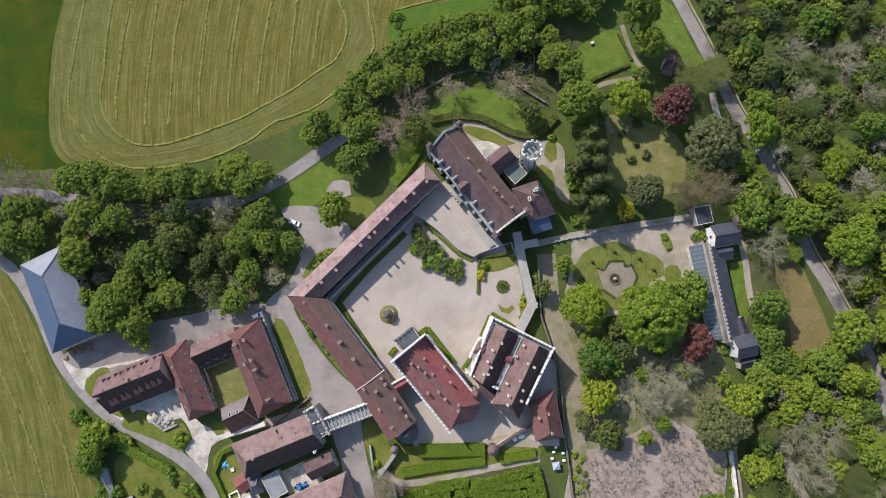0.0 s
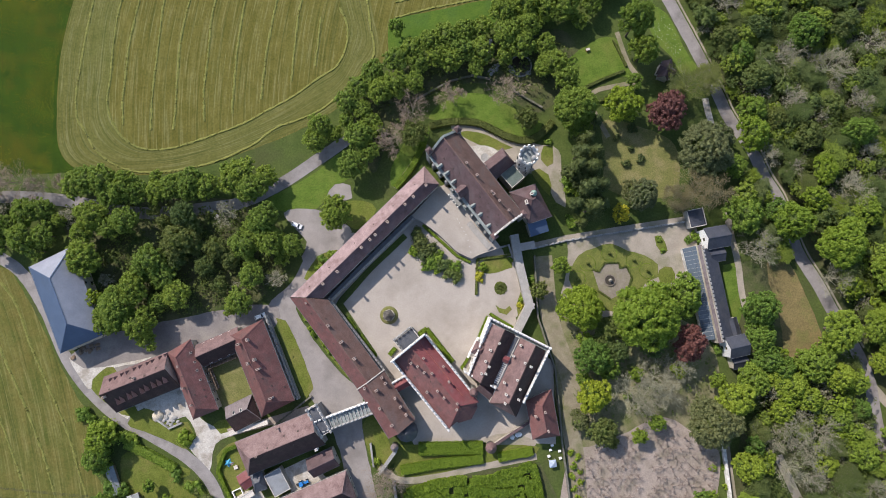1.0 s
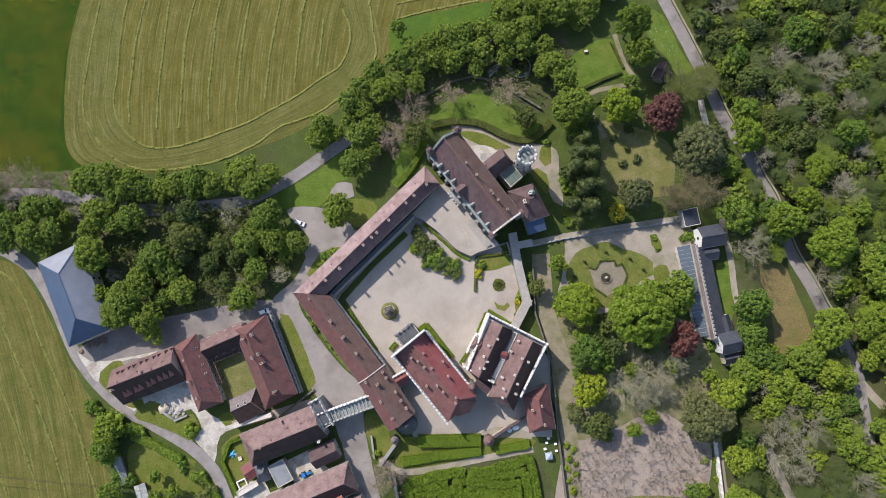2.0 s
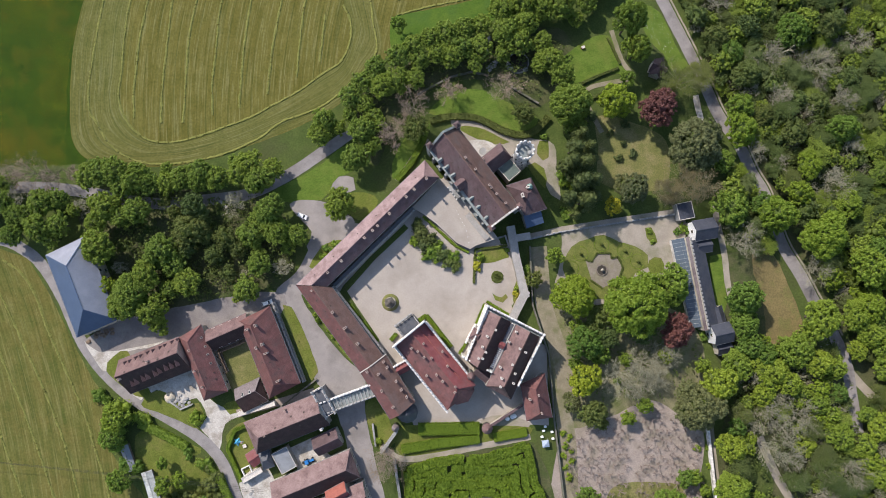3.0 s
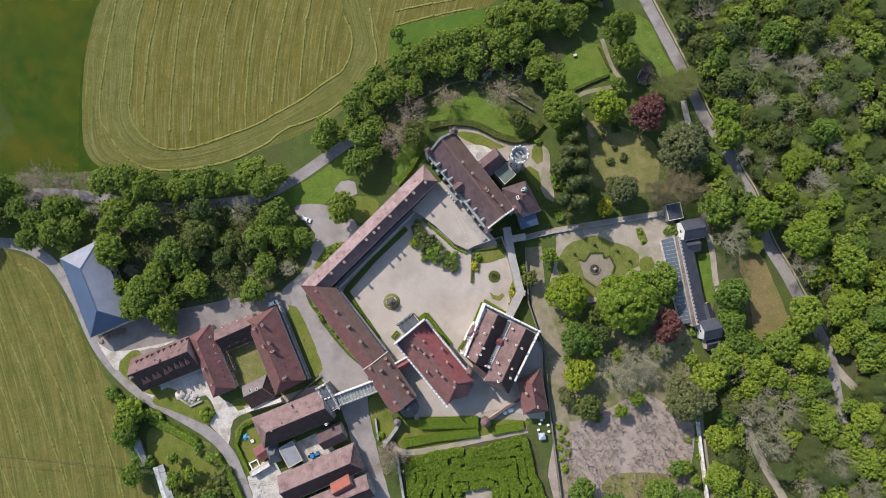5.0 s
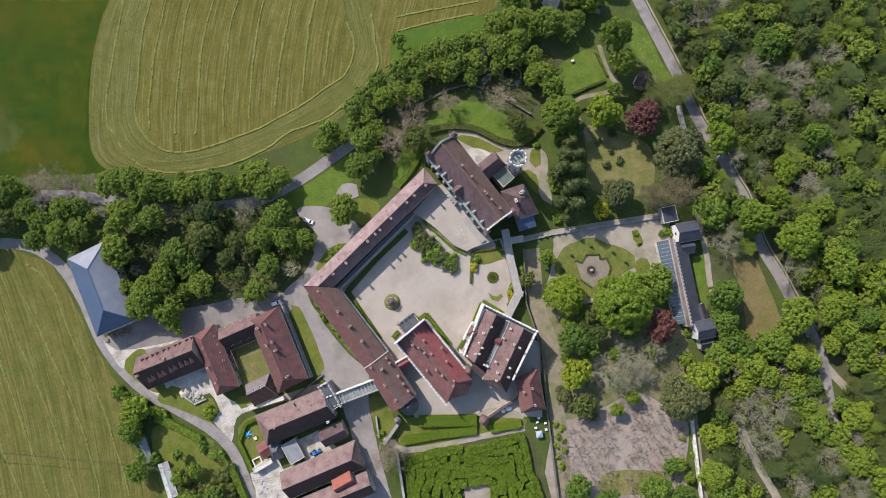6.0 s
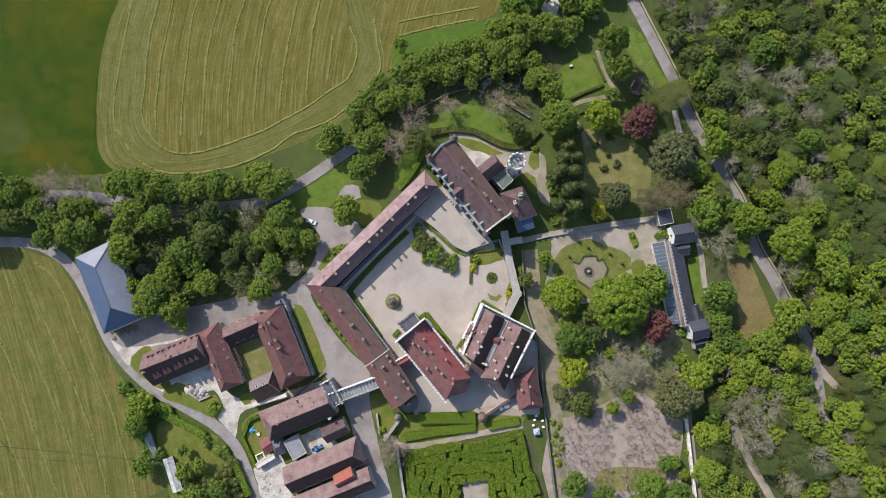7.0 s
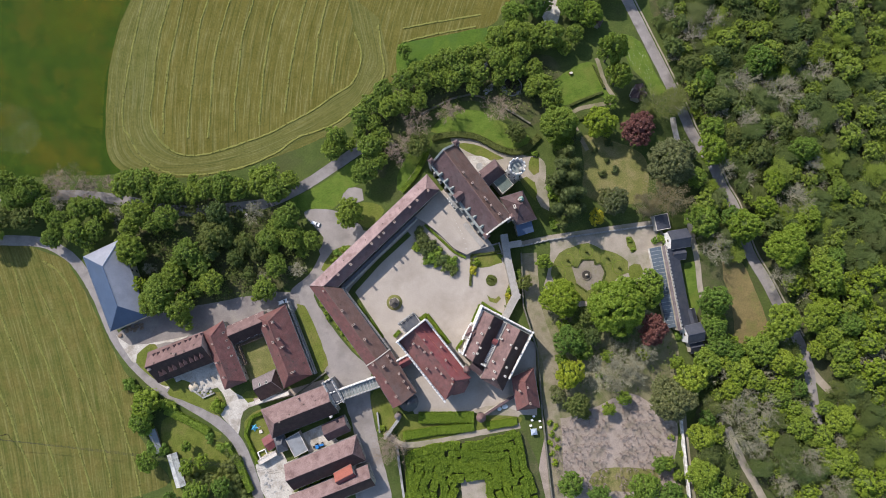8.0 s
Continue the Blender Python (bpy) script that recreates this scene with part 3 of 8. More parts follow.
# ---------------------------------------------------------------- plants
def leaf_cloud(rng, lobes, count, size, flat=0.25):
    """Leaf sprays as small bent quads over a set of round lobes (centre, radius); returns vertices and faces."""
    V, F = [], []
    for c, r in lobes:
        k = max(8, int(count * r * r))
        d = rng.normal(size=(k, 3))
        d[:, 2] = np.abs(d[:, 2]) * 0.9 - 0.25
        d /= np.linalg.norm(d, axis=1)[:, None]
        p = np.array(c) + d * (r * rng.uniform(0.66, 1.26, (k, 1)))
        nrm = d + np.array((0, 0, 0.25)) + rng.normal(size=(k, 3)) * 0.62
        nrm /= np.linalg.norm(nrm, axis=1)[:, None]
        u = np.cross(nrm, rng.normal(size=(k, 3)))
        u /= np.linalg.norm(u, axis=1)[:, None] + 1e-9
        w = np.cross(nrm, u)
        s = size * rng.uniform(0.6, 1.3, (k, 1))
        q = s * rng.uniform(0.5, 0.9, (k, 1))
        base = len(V)
        for vv in (p + u * s, p + w * q + nrm * s * flat, p - u * s, p - w * q + nrm * s * flat):
            V += list(map(tuple, vv))
        F += [(base + i, base + k + i, base + 2 * k + i, base + 3 * k + i) for i in range(k)]
    return V, F


def core_of(lobes, shrink=0.72):
    """Low rounded cores inside the lobes, so that no light leaks through a crown."""
    V, F = [], []
    for c, r in lobes:
        bm = bmesh.new()
        bmesh.ops.create_icosphere(bm, subdivisions=1, radius=r * shrink, matrix=Matrix.Translation(c))
        k = len(V)
        bm.verts.index_update()
        V += [tuple(v.co) for v in bm.verts]
        F += [tuple(v.index + k for v in f.verts) for f in bm.faces]
        bm.free()
    return V, F


def crown_core(domes, seed):
    """Uneven domes inside a broad crown, one for each great limb."""
    V, F = [], []
    for c, r in domes:
        bm = bmesh.new()
        bmesh.ops.create_icosphere(bm, subdivisions=2, radius=1.0)
        bm.verts.index_update()
        k = len(V)
        for v in bm.verts:
            q = r * (0.62 + 0.2 * noise.noise(v.co * 2.4 + Vector((seed + c[0], c[1], 0))))
            V.append((c[0] + v.co.x * q, c[1] + v.co.y * q, c[2] + v.co.z * q * (0.95 if v.co.z > 0 else 0.45)))
        F += [tuple(v.index + k for v in f.verts) for f in bm.faces]
        bm.free()
    return V, F


def dress(rng, V, F, density, size):
    """Leaf sprays over the upper faces of a rough dome."""
    V, F = list(V), list(F)
    for f in list(F):
        a, b, c = (np.array(V[i]) for i in f)
        n = np.cross(b - a, c - a)
        area = np.linalg.norm(n) / 2
        n = n / (2 * area + 1e-9)
        if n[2] < -0.2:
            continue
        for k in range(int(area * density + rng.uniform())):
            s, t = rng.uniform(0, 1, 2)
            if s + t > 1:
                s, t = 1 - s, 1 - t
            q = a + (b - a) * s + (c - a) * t + n * rng.uniform(-0.1, 0.75)
            m = n + rng.normal(size=3) * 0.5
            m /= np.linalg.norm(m)
            u = np.cross(m, rng.normal(size=3))
            u /= np.linalg.norm(u) + 1e-9
            w = np.cross(m, u)
            z = size * rng.uniform(0.6, 1.3)
            i = len(V)
            V += [tuple(q + u * z), tuple(q + w * z * 0.7 + m * z * 0.25), tuple(q - u * z), tuple(q - w * z * 0.7 + m * z * 0.25)]
            F.append((i, i + 1, i + 2, i + 3))
    return V, F


def limb(V, F, p, q, r0, r1, sides=5):
    """A tapered stick from p to q."""
    p, q = Vector(p), Vector(q)
    d = (q - p).normalized()
    a = d.orthogonal().normalized()
    b = d.cross(a)
    k = len(V)
    for c, r in ((p, r0), (q, r1)):
        V += [tuple(c + (a * math.cos(2 * math.pi * i / sides) + b * math.sin(2 * math.pi * i / sides)) * r) for i in range(sides)]
    F += [(k + i, k + (i + 1) % sides, k + sides + (i + 1) % sides, k + sides + i) for i in range(sides)]


TREE_MESHES = {}


def tree_meshes(shape, size, variant, far=False):
    """Trunk and crown meshes for a tree of crown radius size metres, standing at the origin."""
    key = (shape, size, variant, far)
    if key in TREE_MESHES:
        return TREE_MESHES[key]
    rng = np.random.default_rng(hash_of(shape) * 100 + int(size * 10) + variant)
    R = size
    lobes, TV, TF = [], [], []
    if shape == "round":
        cz = 1.4 + R * 1.15
        m = 6 + variant
        domes = [((0, 0, cz), R * 0.62)]
        for i in range(m):
            a, q = 2 * math.pi * i / m + rng.uniform(-0.3, 0.3), R * rng.uniform(0.44, 0.62)
            domes.append(((q * math.cos(a), q * math.sin(a), cz - R * rng.uniform(0.04, 0.32)), R * rng.uniform(0.32, 0.44)))
        share = np.array([r * r for _, r in domes])
        share /= share.sum()
        want = int((5.0 * R * R + 40) * (0.5 if far else 1))
        while len(lobes) < want:
            c, r = domes[rng.choice(len(domes), p=share)]
            d = rng.normal(size=3)
            d[2] = abs(d[2]) * 1.25 - 0.3
            d /= np.linalg.norm(d)
            p = np.array(c) + d * r * rng.uniform(0.86, 1.1)
            if any(np.linalg.norm(p - np.array(o)) < w * 0.86 for o, w in domes):
                continue
            lobes.append((tuple(p), (0.22 + 0.055 * R) * rng.uniform(0.7, 1.3)))
        leaf, trunk_top = (0.25 if far else 0.165) + R * 0.014, cz
        count = (6.0 if far else 11.0) / leaf
    elif shape == "tall":
        cz = R * 2.2
        for i in range(int(14 + R * 4)):
            t, z = rng.uniform(0, 2 * math.pi), rng.uniform(0.1, 1) ** 0.8
            rr = R * 0.8 * (1 - z) * math.sqrt(rng.uniform(0.3, 1))
            lobes.append(((rr * math.cos(t), rr * math.sin(t), R * 0.5 + z * R * 2.6), R * rng.uniform(0.18, 0.3)))
        leaf, count, trunk_top = 0.26, 26.0, R * 2.0
    else:
        cz, leaf, count, trunk_top = 0.6 * R, 0.24, 22.0, R * 0.5
        for i in range(12):
            t, q = rng.uniform(0, 2 * math.pi), math.sqrt(rng.uniform(0, 1))
            lobes.append(((R * 0.65 * q * math.cos(t), R * 0.65 * q * math.sin(t), R * (0.75 - 0.35 * q) * rng.uniform(0.8, 1.1)), R * rng.uniform(0.3, 0.45)))
    V, F = core_of(lobes, 0.78)
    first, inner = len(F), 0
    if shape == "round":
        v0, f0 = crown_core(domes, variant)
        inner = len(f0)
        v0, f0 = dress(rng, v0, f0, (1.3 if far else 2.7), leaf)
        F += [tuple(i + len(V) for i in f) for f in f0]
        V += v0
    k = len(V)
    v2, f2 = leaf_cloud(rng, lobes, count, leaf)
    V += v2
    F += [tuple(i + k for i in f) for f in f2]
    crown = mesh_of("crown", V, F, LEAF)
    # inner domes get the colour that has the crown's shade in it
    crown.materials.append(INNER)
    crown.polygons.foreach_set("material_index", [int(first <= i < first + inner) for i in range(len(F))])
    r0 = 0.05 * R + 0.08
    limb(TV, TF, (0, 0, -0.3), (0, 0, trunk_top * 0.55), r0, r0 * 0.75, 7)
    limb(TV, TF, (0, 0, trunk_top * 0.55), (0.03 * R, 0.02 * R, trunk_top), r0 * 0.75, r0 * 0.4, 7)
    for c, r in lobes[:11]:
        limb(TV, TF, (0, 0, trunk_top * rng.uniform(0.45, 0.8)), c, r0 * 0.4, r0 * 0.1)
    trunk = mesh_of("trunk", TV, TF, BARK)
    TREE_MESHES[key] = (trunk, crown)
    return trunk, crown


def hash_of(word):
    return sum(ord(c) * (i + 3) for i, c in enumerate(word)) % 997


def bare_meshes(size, variant, density=1.0, leafy=False):
    """A leafless or half-leafed tree: trunk with forking limbs, and a crown of fine twigs and young leaves."""
    key = ("bare", size, variant, density, leafy)
    if key in TREE_MESHES:
        return TREE_MESHES[key]
    rng = random.Random(variant * 31 + int(size * 7))
    TV, TF, CV, CF, leaves = [], [], [], [], []
    R = size

    def grow(p, d, length, r, depth):
        q = p + d * length
        limb(*((TV, TF) if depth < 2 else (CV, CF)), p, q, r, r * 0.62, 5 if depth < 2 else 3)
        if depth >= (5 if density >= 1 else 4) or length < 0.3:
            for n in range((9 if density >= 1 else 16) if leafy else 2):
                spread = 0.24 * R ** 0.5 if leafy else 0.22
                c, s, k = q + Vector((rng.gauss(0, spread), rng.gauss(0, spread), rng.gauss(0, spread * 0.9))), rng.uniform(0.05, 0.15) * (1.6 if leafy else 1), len(CV)
                CV.extend([(c.x - s, c.y, c.z), (c.x, c.y - s, c.z + s * 0.5), (c.x + s, c.y, c.z), (c.x, c.y + s, c.z + s * 0.5)])
                CF.append((k, k + 1, k + 2, k + 3))
                leaves.append(len(CF) - 1)
            return
        for i in range(rng.choice((2, 3, 3)) if depth else 10):
            if depth == 0:
                a = i * 2.4 + rng.uniform(-0.3, 0.3)
                dd = Vector((math.cos(a) * rng.uniform(0.5, 1), math.sin(a) * rng.uniform(0.5, 1), rng.uniform(0.35, 1.6)))
            else:
                dd = d + Vector((rng.gauss(0, 1), rng.gauss(0, 1), rng.gauss(0.05, 0.5))) * 0.5
            grow(p + d * length * rng.uniform(0.45, 1.0), dd.normalized(), length * rng.uniform(0.6, 0.85), max(r * 0.55, 0.03), depth + 1)

    grow(Vector((0, 0, -0.3)), Vector((0, 0, 1)), R * 0.8, 0.02 * R + 0.05, 0)
    far = sorted(math.hypot(v[0], v[1]) for v in CV)
    k = R * 0.92 / far[int(len(far) * 0.9)]
    CV = [(x * k, y * k, z) for x, y, z in CV]
    TV = [(x * k, y * k, z) if z > R * 0.5 else (x, y, z) for x, y, z in TV]
    crown = mesh_of("crown", CV, CF, TWIG)
    if leafy:
        crown.materials.append(TWIG)
        index = np.ones(len(CF), dtype=np.int32)
        index[leaves] = 0
        crown.polygons.foreach_set("material_index", index)
    TREE_MESHES[key] = (mesh_of("trunk", TV, TF, TWIG), crown)
    return TREE_MESHES[key]


TREE_RNG = random.Random(7)


def tree(x, y, r, kind, label, name="tree", group="", category="tree", base=0.0):
    """One tree of crown radius r: an empty with trunk and crown."""
    shape, leaf = kind
    sizes = (2.0, 3.2, 4.6, 6.4, 9.0)
    s = min(sizes, key=lambda q: abs(math.log(q / max(r, 0.4))))
    if shape == "pollard":
        s = 3.6
        trunk, crown = pollard_meshes(TREE_RNG.randrange(5))
    elif shape in ("bare", "budding"):
        s = max(s, 3.2)
        trunk, crown = bare_meshes(s, TREE_RNG.randrange(3), leafy=shape == "budding")
    else:
        trunk, crown = tree_meshes(shape, s, TREE_RNG.randrange(3))
    e = tagged(new(name), label, category, group)
    k = (1.06 if shape == "round" else 1.05 if shape in ("bare", "budding") else 1.25) * r / s
    e.matrix_basis = pose(x, y, base, TREE_RNG.uniform(-3, 3), TREE_RNG.uniform(-3, 3), TREE_RNG.uniform(0, 360)) @ Matrix.Diagonal((k, k * TREE_RNG.uniform(0.9, 1.1), k * TREE_RNG.uniform(0.9, 1.08), 1))
    put("trunk", trunk, e)
    c = put("crown", crown, e)
    c.material_slots[0].link = "OBJECT"
    c.material_slots[0].material = leaf
    if leaf is LEAF_RED and shape == "round":
        c.material_slots[1].link = "OBJECT"
        c.material_slots[1].material = leaf
    return e


def hedge(name, label, pts, width, height, leaf=None, density=9.0, smooth=False, leaf_size=0.24, category="hedge", kind=""):
    """A clipped hedge along a line: a solid body under a coat of leaf sprays."""
    leaf = leaf or HEDGE_LEAF
    line = curve_through(pts, 1.5) if smooth else [Vector((a, b, 0)) for a, b in pts]
    rng = np.random.default_rng(hash_of(name) + int(abs(line[0].x) * 10))
    V, F = [], []
    for a, b in zip(line, line[1:]):
        d = b - a
        n = d.length
        if n < 0.05:
            continue
        d.normalize()
        s = Vector((-d.y, d.x, 0))
        w = width / 2
        k = len(V)
        for p in (a - d * 0.1, b + d * 0.1):
            for o, z in ((-w * 0.92, 0), (-w * 0.86, height * 0.92), (w * 0.86, height * 0.92), (w * 0.92, 0)):
                V.append((p.x + s.x * o, p.y + s.y * o, z))
        F += [(k, k + 1, k + 5, k + 4), (k + 1, k + 2, k + 6, k + 5), (k + 2, k + 3, k + 7, k + 6), (k, k + 3, k + 2, k + 1), (k + 4, k + 5, k + 6, k + 7)]
        for surf, area in (("t", n * width), ("l", n * height), ("r", n * height)):
            m = max(3, int(area * density))
            x = rng.uniform(0, n, m)
            if surf == "t":
                o, z, nr = rng.uniform(-w, w, m), height * rng.uniform(0.9, 1.06, m), np.tile((0, 0, 1.0), (m, 1))
            else:
                g = -1 if surf == "l" else 1
                o, z, nr = g * w * rng.uniform(0.9, 1.06, m), rng.uniform(0.1, 1, m) * height, np.tile((s.x * g, s.y * g, 0.3), (m, 1))
            P = np.c_[a.x + d.x * x + s.x * o, a.y + d.y * x + s.y * o, z]
            nr = nr + rng.normal(size=(m, 3)) * 0.5
            nr /= np.linalg.norm(nr, axis=1)[:, None]
            u = np.cross(nr, rng.normal(size=(m, 3)))
            u /= np.linalg.norm(u, axis=1)[:, None] + 1e-9
            t = np.cross(nr, u)
            sz = leaf_size * rng.uniform(0.6, 1.4, (m, 1))
            k = len(V)
            for q in (P + u * sz, P + t * sz * 0.7 + nr * sz * 0.25, P - u * sz, P - t * sz * 0.7 + nr * sz * 0.25):
                V += list(map(tuple, q))
            F += [(k + i, k + m + i, k + 2 * m + i, k + 3 * m + i) for i in range(m)]
    return tagged(put(name, mesh_of(name, V, F, leaf)), label, category, kind=kind)


def wall_along(name, label, pts, width, height, material, cap=None, category="wall", kind="structure"):
    """A freestanding wall with a coping along a broken line."""
    root = tagged(new(name), label, category, kind=kind)
    for i, ((x0, y0), (x1, y1)) in enumerate(zip(pts, pts[1:])):
        n = math.hypot(x1 - x0, y1 - y0)
        m = along(x0, y0, x1, y1, i * 0.012)
        put("wall_stretch", boxes_mesh("wall_stretch", [(-width / 2, -width / 2, -0.2, n + width / 2 - 0.01, width / 2, height)], material), root, m)
        put("coping", boxes_mesh("coping", [(-width / 2 - 0.06, -width / 2 - 0.08, height, n + width / 2 + 0.06, width / 2 + 0.08, height + 0.14)], cap or GREY_STONE), root, m)
    return root


def chimneys(h, spots, top, w=0.95, d=0.7, material=None):
    """Stacks through the roof of h at places of the plan."""
    for i, (x, y) in enumerate(spots):
        u, v, z, side, pitch = on_roof(h, x, y)
        chimney(h, u, v, z - 0.7, min(top, z + 2.3) + (i % 3) * 0.2, w * (0.8 + 0.12 * (i % 2)), d * 0.8, 90 * (i % 2), material)


def dormers(host, spots, w=1.4, h=1.2, peak=0.7, roof=None, wall=None):
    """Gabled dormers at places of the plan, each reaching back until its ridge meets the slope."""
    for x, y in spots:
        u, v, z, side, pitch = on_roof(host, x, y)
        dormer(host, u, v, z - 0.25, side, w, (h + peak) / math.tan(pitch) + 0.2, h, roof, wall, peak)


def vents(host, spots, size=0.42):
    """Small dark ventilation tiles standing on a slope."""
    for x, y in spots:
        u, v, z, side, pitch = on_roof(host, x, y)
        put("roof_vent", boxes_mesh("roof_vent", [(-size / 2, -size / 2, -0.1, size / 2, size / 2, 0.22)], DARK_BROWN), host, Matrix.Translation((u, v, z)) @ Matrix.Rotation(-side * pitch, 4, "X"))


def grove(group, kind, label, spots, name="tree"):
    for x, y, r in spots:
        tree(x, y, r, kind, label, name, group)


def bushes(group, leaf, label, spots, name="shrub"):
    for x, y, r in spots:
        tree(x, y, max(r, 0.5), ("bush", leaf), label, name, group, "shrub")


def windrow(pts, width=0.52):
    """A raked row of cut grass: an uneven ridge along a line."""
    line = curve_through(pts, 0.5)
    rng = random.Random(int(abs(line[0].x) * 10))
    V, F, off, gap = [], [], 0.0, False
    for i, p in enumerate(line):
        d = (line[min(i + 1, len(line) - 1)] - line[max(i - 1, 0)]).normalized()
        s = Vector((-d.y, d.x, 0))
        off = off * 0.8 + rng.uniform(-0.08, 0.08)
        w, h, k = width * rng.uniform(0.6, 1.4), rng.uniform(0.2, 0.44), len(V)
        for o, z in ((-w, 0.02), (-w * 0.45, h), (w * 0.35, h * rng.uniform(0.7, 1.0)), (w, 0.02)):
            V.append((p.x + s.x * (off + o), p.y + s.y * (off + o), z))
        if i and rng.random() > 0.04:
            F += [(k - 4 + j, k + j, k + j + 1, k - 3 + j) for j in range(3)]
    return tagged(put("windrow", mesh_of("windrow", V, F, HAY)), "raked row of cut grass lying on the field", "windrow", "windrows of cut grass", "stuff")


def ring(x, y, r, n=12):
    return [(x + r * math.cos(i * 2 * math.pi / n), y + r * math.sin(i * 2 * math.pi / n)) for i in range(n)]


def gable_coping(h, end, material=None, thick=0.3, rise=0.35):
    """Sloped copings on the gable at one end (0 or 1) of the roof of h."""
    t = ROOFS[h.name]
    for i in ((0, 3), (1, 2))[end]:
        p, q = Vector(t[i]), Vector(t[4 + end])
        put("gable_coping", boxes_mesh("gable_coping", [(-0.1, -thick, -0.1, (q - p).length + 0.05, thick, rise)], material or COPING), h, Matrix.Translation(p) @ (q - p).to_track_quat("X", "Z").to_matrix().to_4x4(), "pale stone gable coping")


def pollard_meshes(variant):
    """A pollarded tree: short trunk, knuckled limbs and a broom of thin shoots on each."""
    key = ("pollard", variant)
    if key not in TREE_MESHES:
        rng = random.Random(50 + variant)
        TV, TF, CV, CF = [], [], [], []
        limb(TV, TF, (0, 0, -0.2), (0, 0, 2.0), 0.19, 0.16, 7)
        for i in range(4 + variant % 3):
            a = i * 1.35 + rng.uniform(-0.6, 0.6)
            p = Vector((0, 0, rng.uniform(1.7, 2.0)))
            q = p + Vector((math.cos(a), math.sin(a), rng.uniform(0.4, 0.9))) * rng.uniform(0.5, 1.4)
            limb(CV, CF, p, q, 0.13, 0.10, 6)
            for j in range(4):
                b = a + rng.uniform(-1.3, 1.3)
                s = q + Vector((math.cos(b), math.sin(b), rng.uniform(0.2, 1.0))) * rng.uniform(0.3, 0.8)
                limb(CV, CF, q, s, 0.075, 0.055, 5)
                for m in range(4):
                    c = b + rng.uniform(-1.4, 1.4)
                    limb(CV, CF, s, s + Vector((math.cos(c), math.sin(c), rng.uniform(0.4, 1.6))) * rng.uniform(0.2, 0.55), 0.04, 0.015, 3)
        TREE_MESHES[key] = (mesh_of("trunk", TV, TF, POLLARD_BARK), mesh_of("crown", CV, CF, POLLARD_BARK))
    return TREE_MESHES[key]


def skylights(host, spots, w=0.9, h=1.3):
    """Small raised roof lights on the slopes of the host at places of the plan."""
    for x, y in spots:
        u, v, z, side, pitch = on_roof(host, x, y)
        skylight(host, Matrix.Translation((u, v, z + 0.03)) @ Matrix.Rotation(-side * pitch, 4, "X"), w, h)


# ---------------------------------------------------------------- ground
g = mesh_of("ground", [(-1500, -1500, 0), (1500, -1500, 0), (1500, 1500, 0), (-1500, 1500, 0)], [(0, 1, 2, 3)], ROUGH_GRASS)
tagged(put("ground", g), "rough green grass around the estate, reaching the horizon", "ground", kind="structure")
sheet("forest_ground", [(110.5, 147.3), (104.2, 98.3), (115.7, 67.8), (129.1, 39.9), (138.3, 14.6), (147.4, -8.2), (165.5, -48.8), (170.6, -96.1), (330, -190), (330, 190)], 0.02, FOREST_FLOOR, "dark leaf-strewn forest floor under the trees")
sheet("wood_ground", [(109.0, 8.6), (125.6, 10.6), (142.9, -16.3), (165.0, -56.8), (170.0, -105.7), (108.1, -105.3), (108.2, -56.4), (115.0, -40.4), (105.5, -24.2)], 0.015, FOREST_FLOOR, "dark leaf-strewn ground under the wood")
sheet("park_ground", [(44.3, -7.4), (60.8, -9.6), (85.6, -7.7), (99.6, -18.0), (103.0, -36.3), (102.2, -56.3), (83.9, -56.2), (45.4, -51.9)], 0.02, surface("park_earth", (0.150, 0.142, 0.078), (0.222, 0.206, 0.126), 3, 0.5, third=(0.10, 0.118, 0.04), third_size=6, spec=0.1), "thin grass and bare earth under park trees")
sheet("grove_ground", [(-143.3, 37.8), (-101.3, 38.5), (-69.9, 36.1), (-59.2, 22.4), (-58.0, 5.7), (-71.3, -4.1), (-94.0, -5.6), (-118.7, -11.3), (-127.4, 2.1), (-138.4, 18.8)], 0.02, FOREST_FLOOR, "shaded leaf litter under the grove")
sheet("belt_ground", [(-34.4, 68.9), (-21.7, 86.2), (-4.6, 97.0), (18.9, 99.0), (46.7, 103.1), (52.8, 87.8), (37.6, 70.5), (18.7, 81.5), (-0.4, 79.5), (-17.4, 66.7), (-25.9, 47.5)], 0.02, FOREST_FLOOR, "shaded ground under the belt of trees")
sheet("hay_field", [(-122.6, 168.5), (-131.4, 145.0), (-138.0, 126.8), (-142.4, 117.1), (-144.6, 108.3), (-146.6, 96.1), (-147.4, 83.9), (-147.4, 71.8), (-146.1, 58.6), (-141.2, 51.4), (-130.5, 47.5), (-124.7, 47.6), (-101.6, 48.3), (-76.5, 55.5), (-55.5, 63.9), (-39.7, 72.9), (-30.2, 84.7), (-19.5, 93.4), (-18.4, 103.7), (-0.2, 111.3), (17.0, 114.9), (25.6, 121.0), (25.9, 138.9), (-39.0, 157.6), (-104.3, 158.2)], 0.03, MOWN_FIELD, "mown hay field with curving windrows")
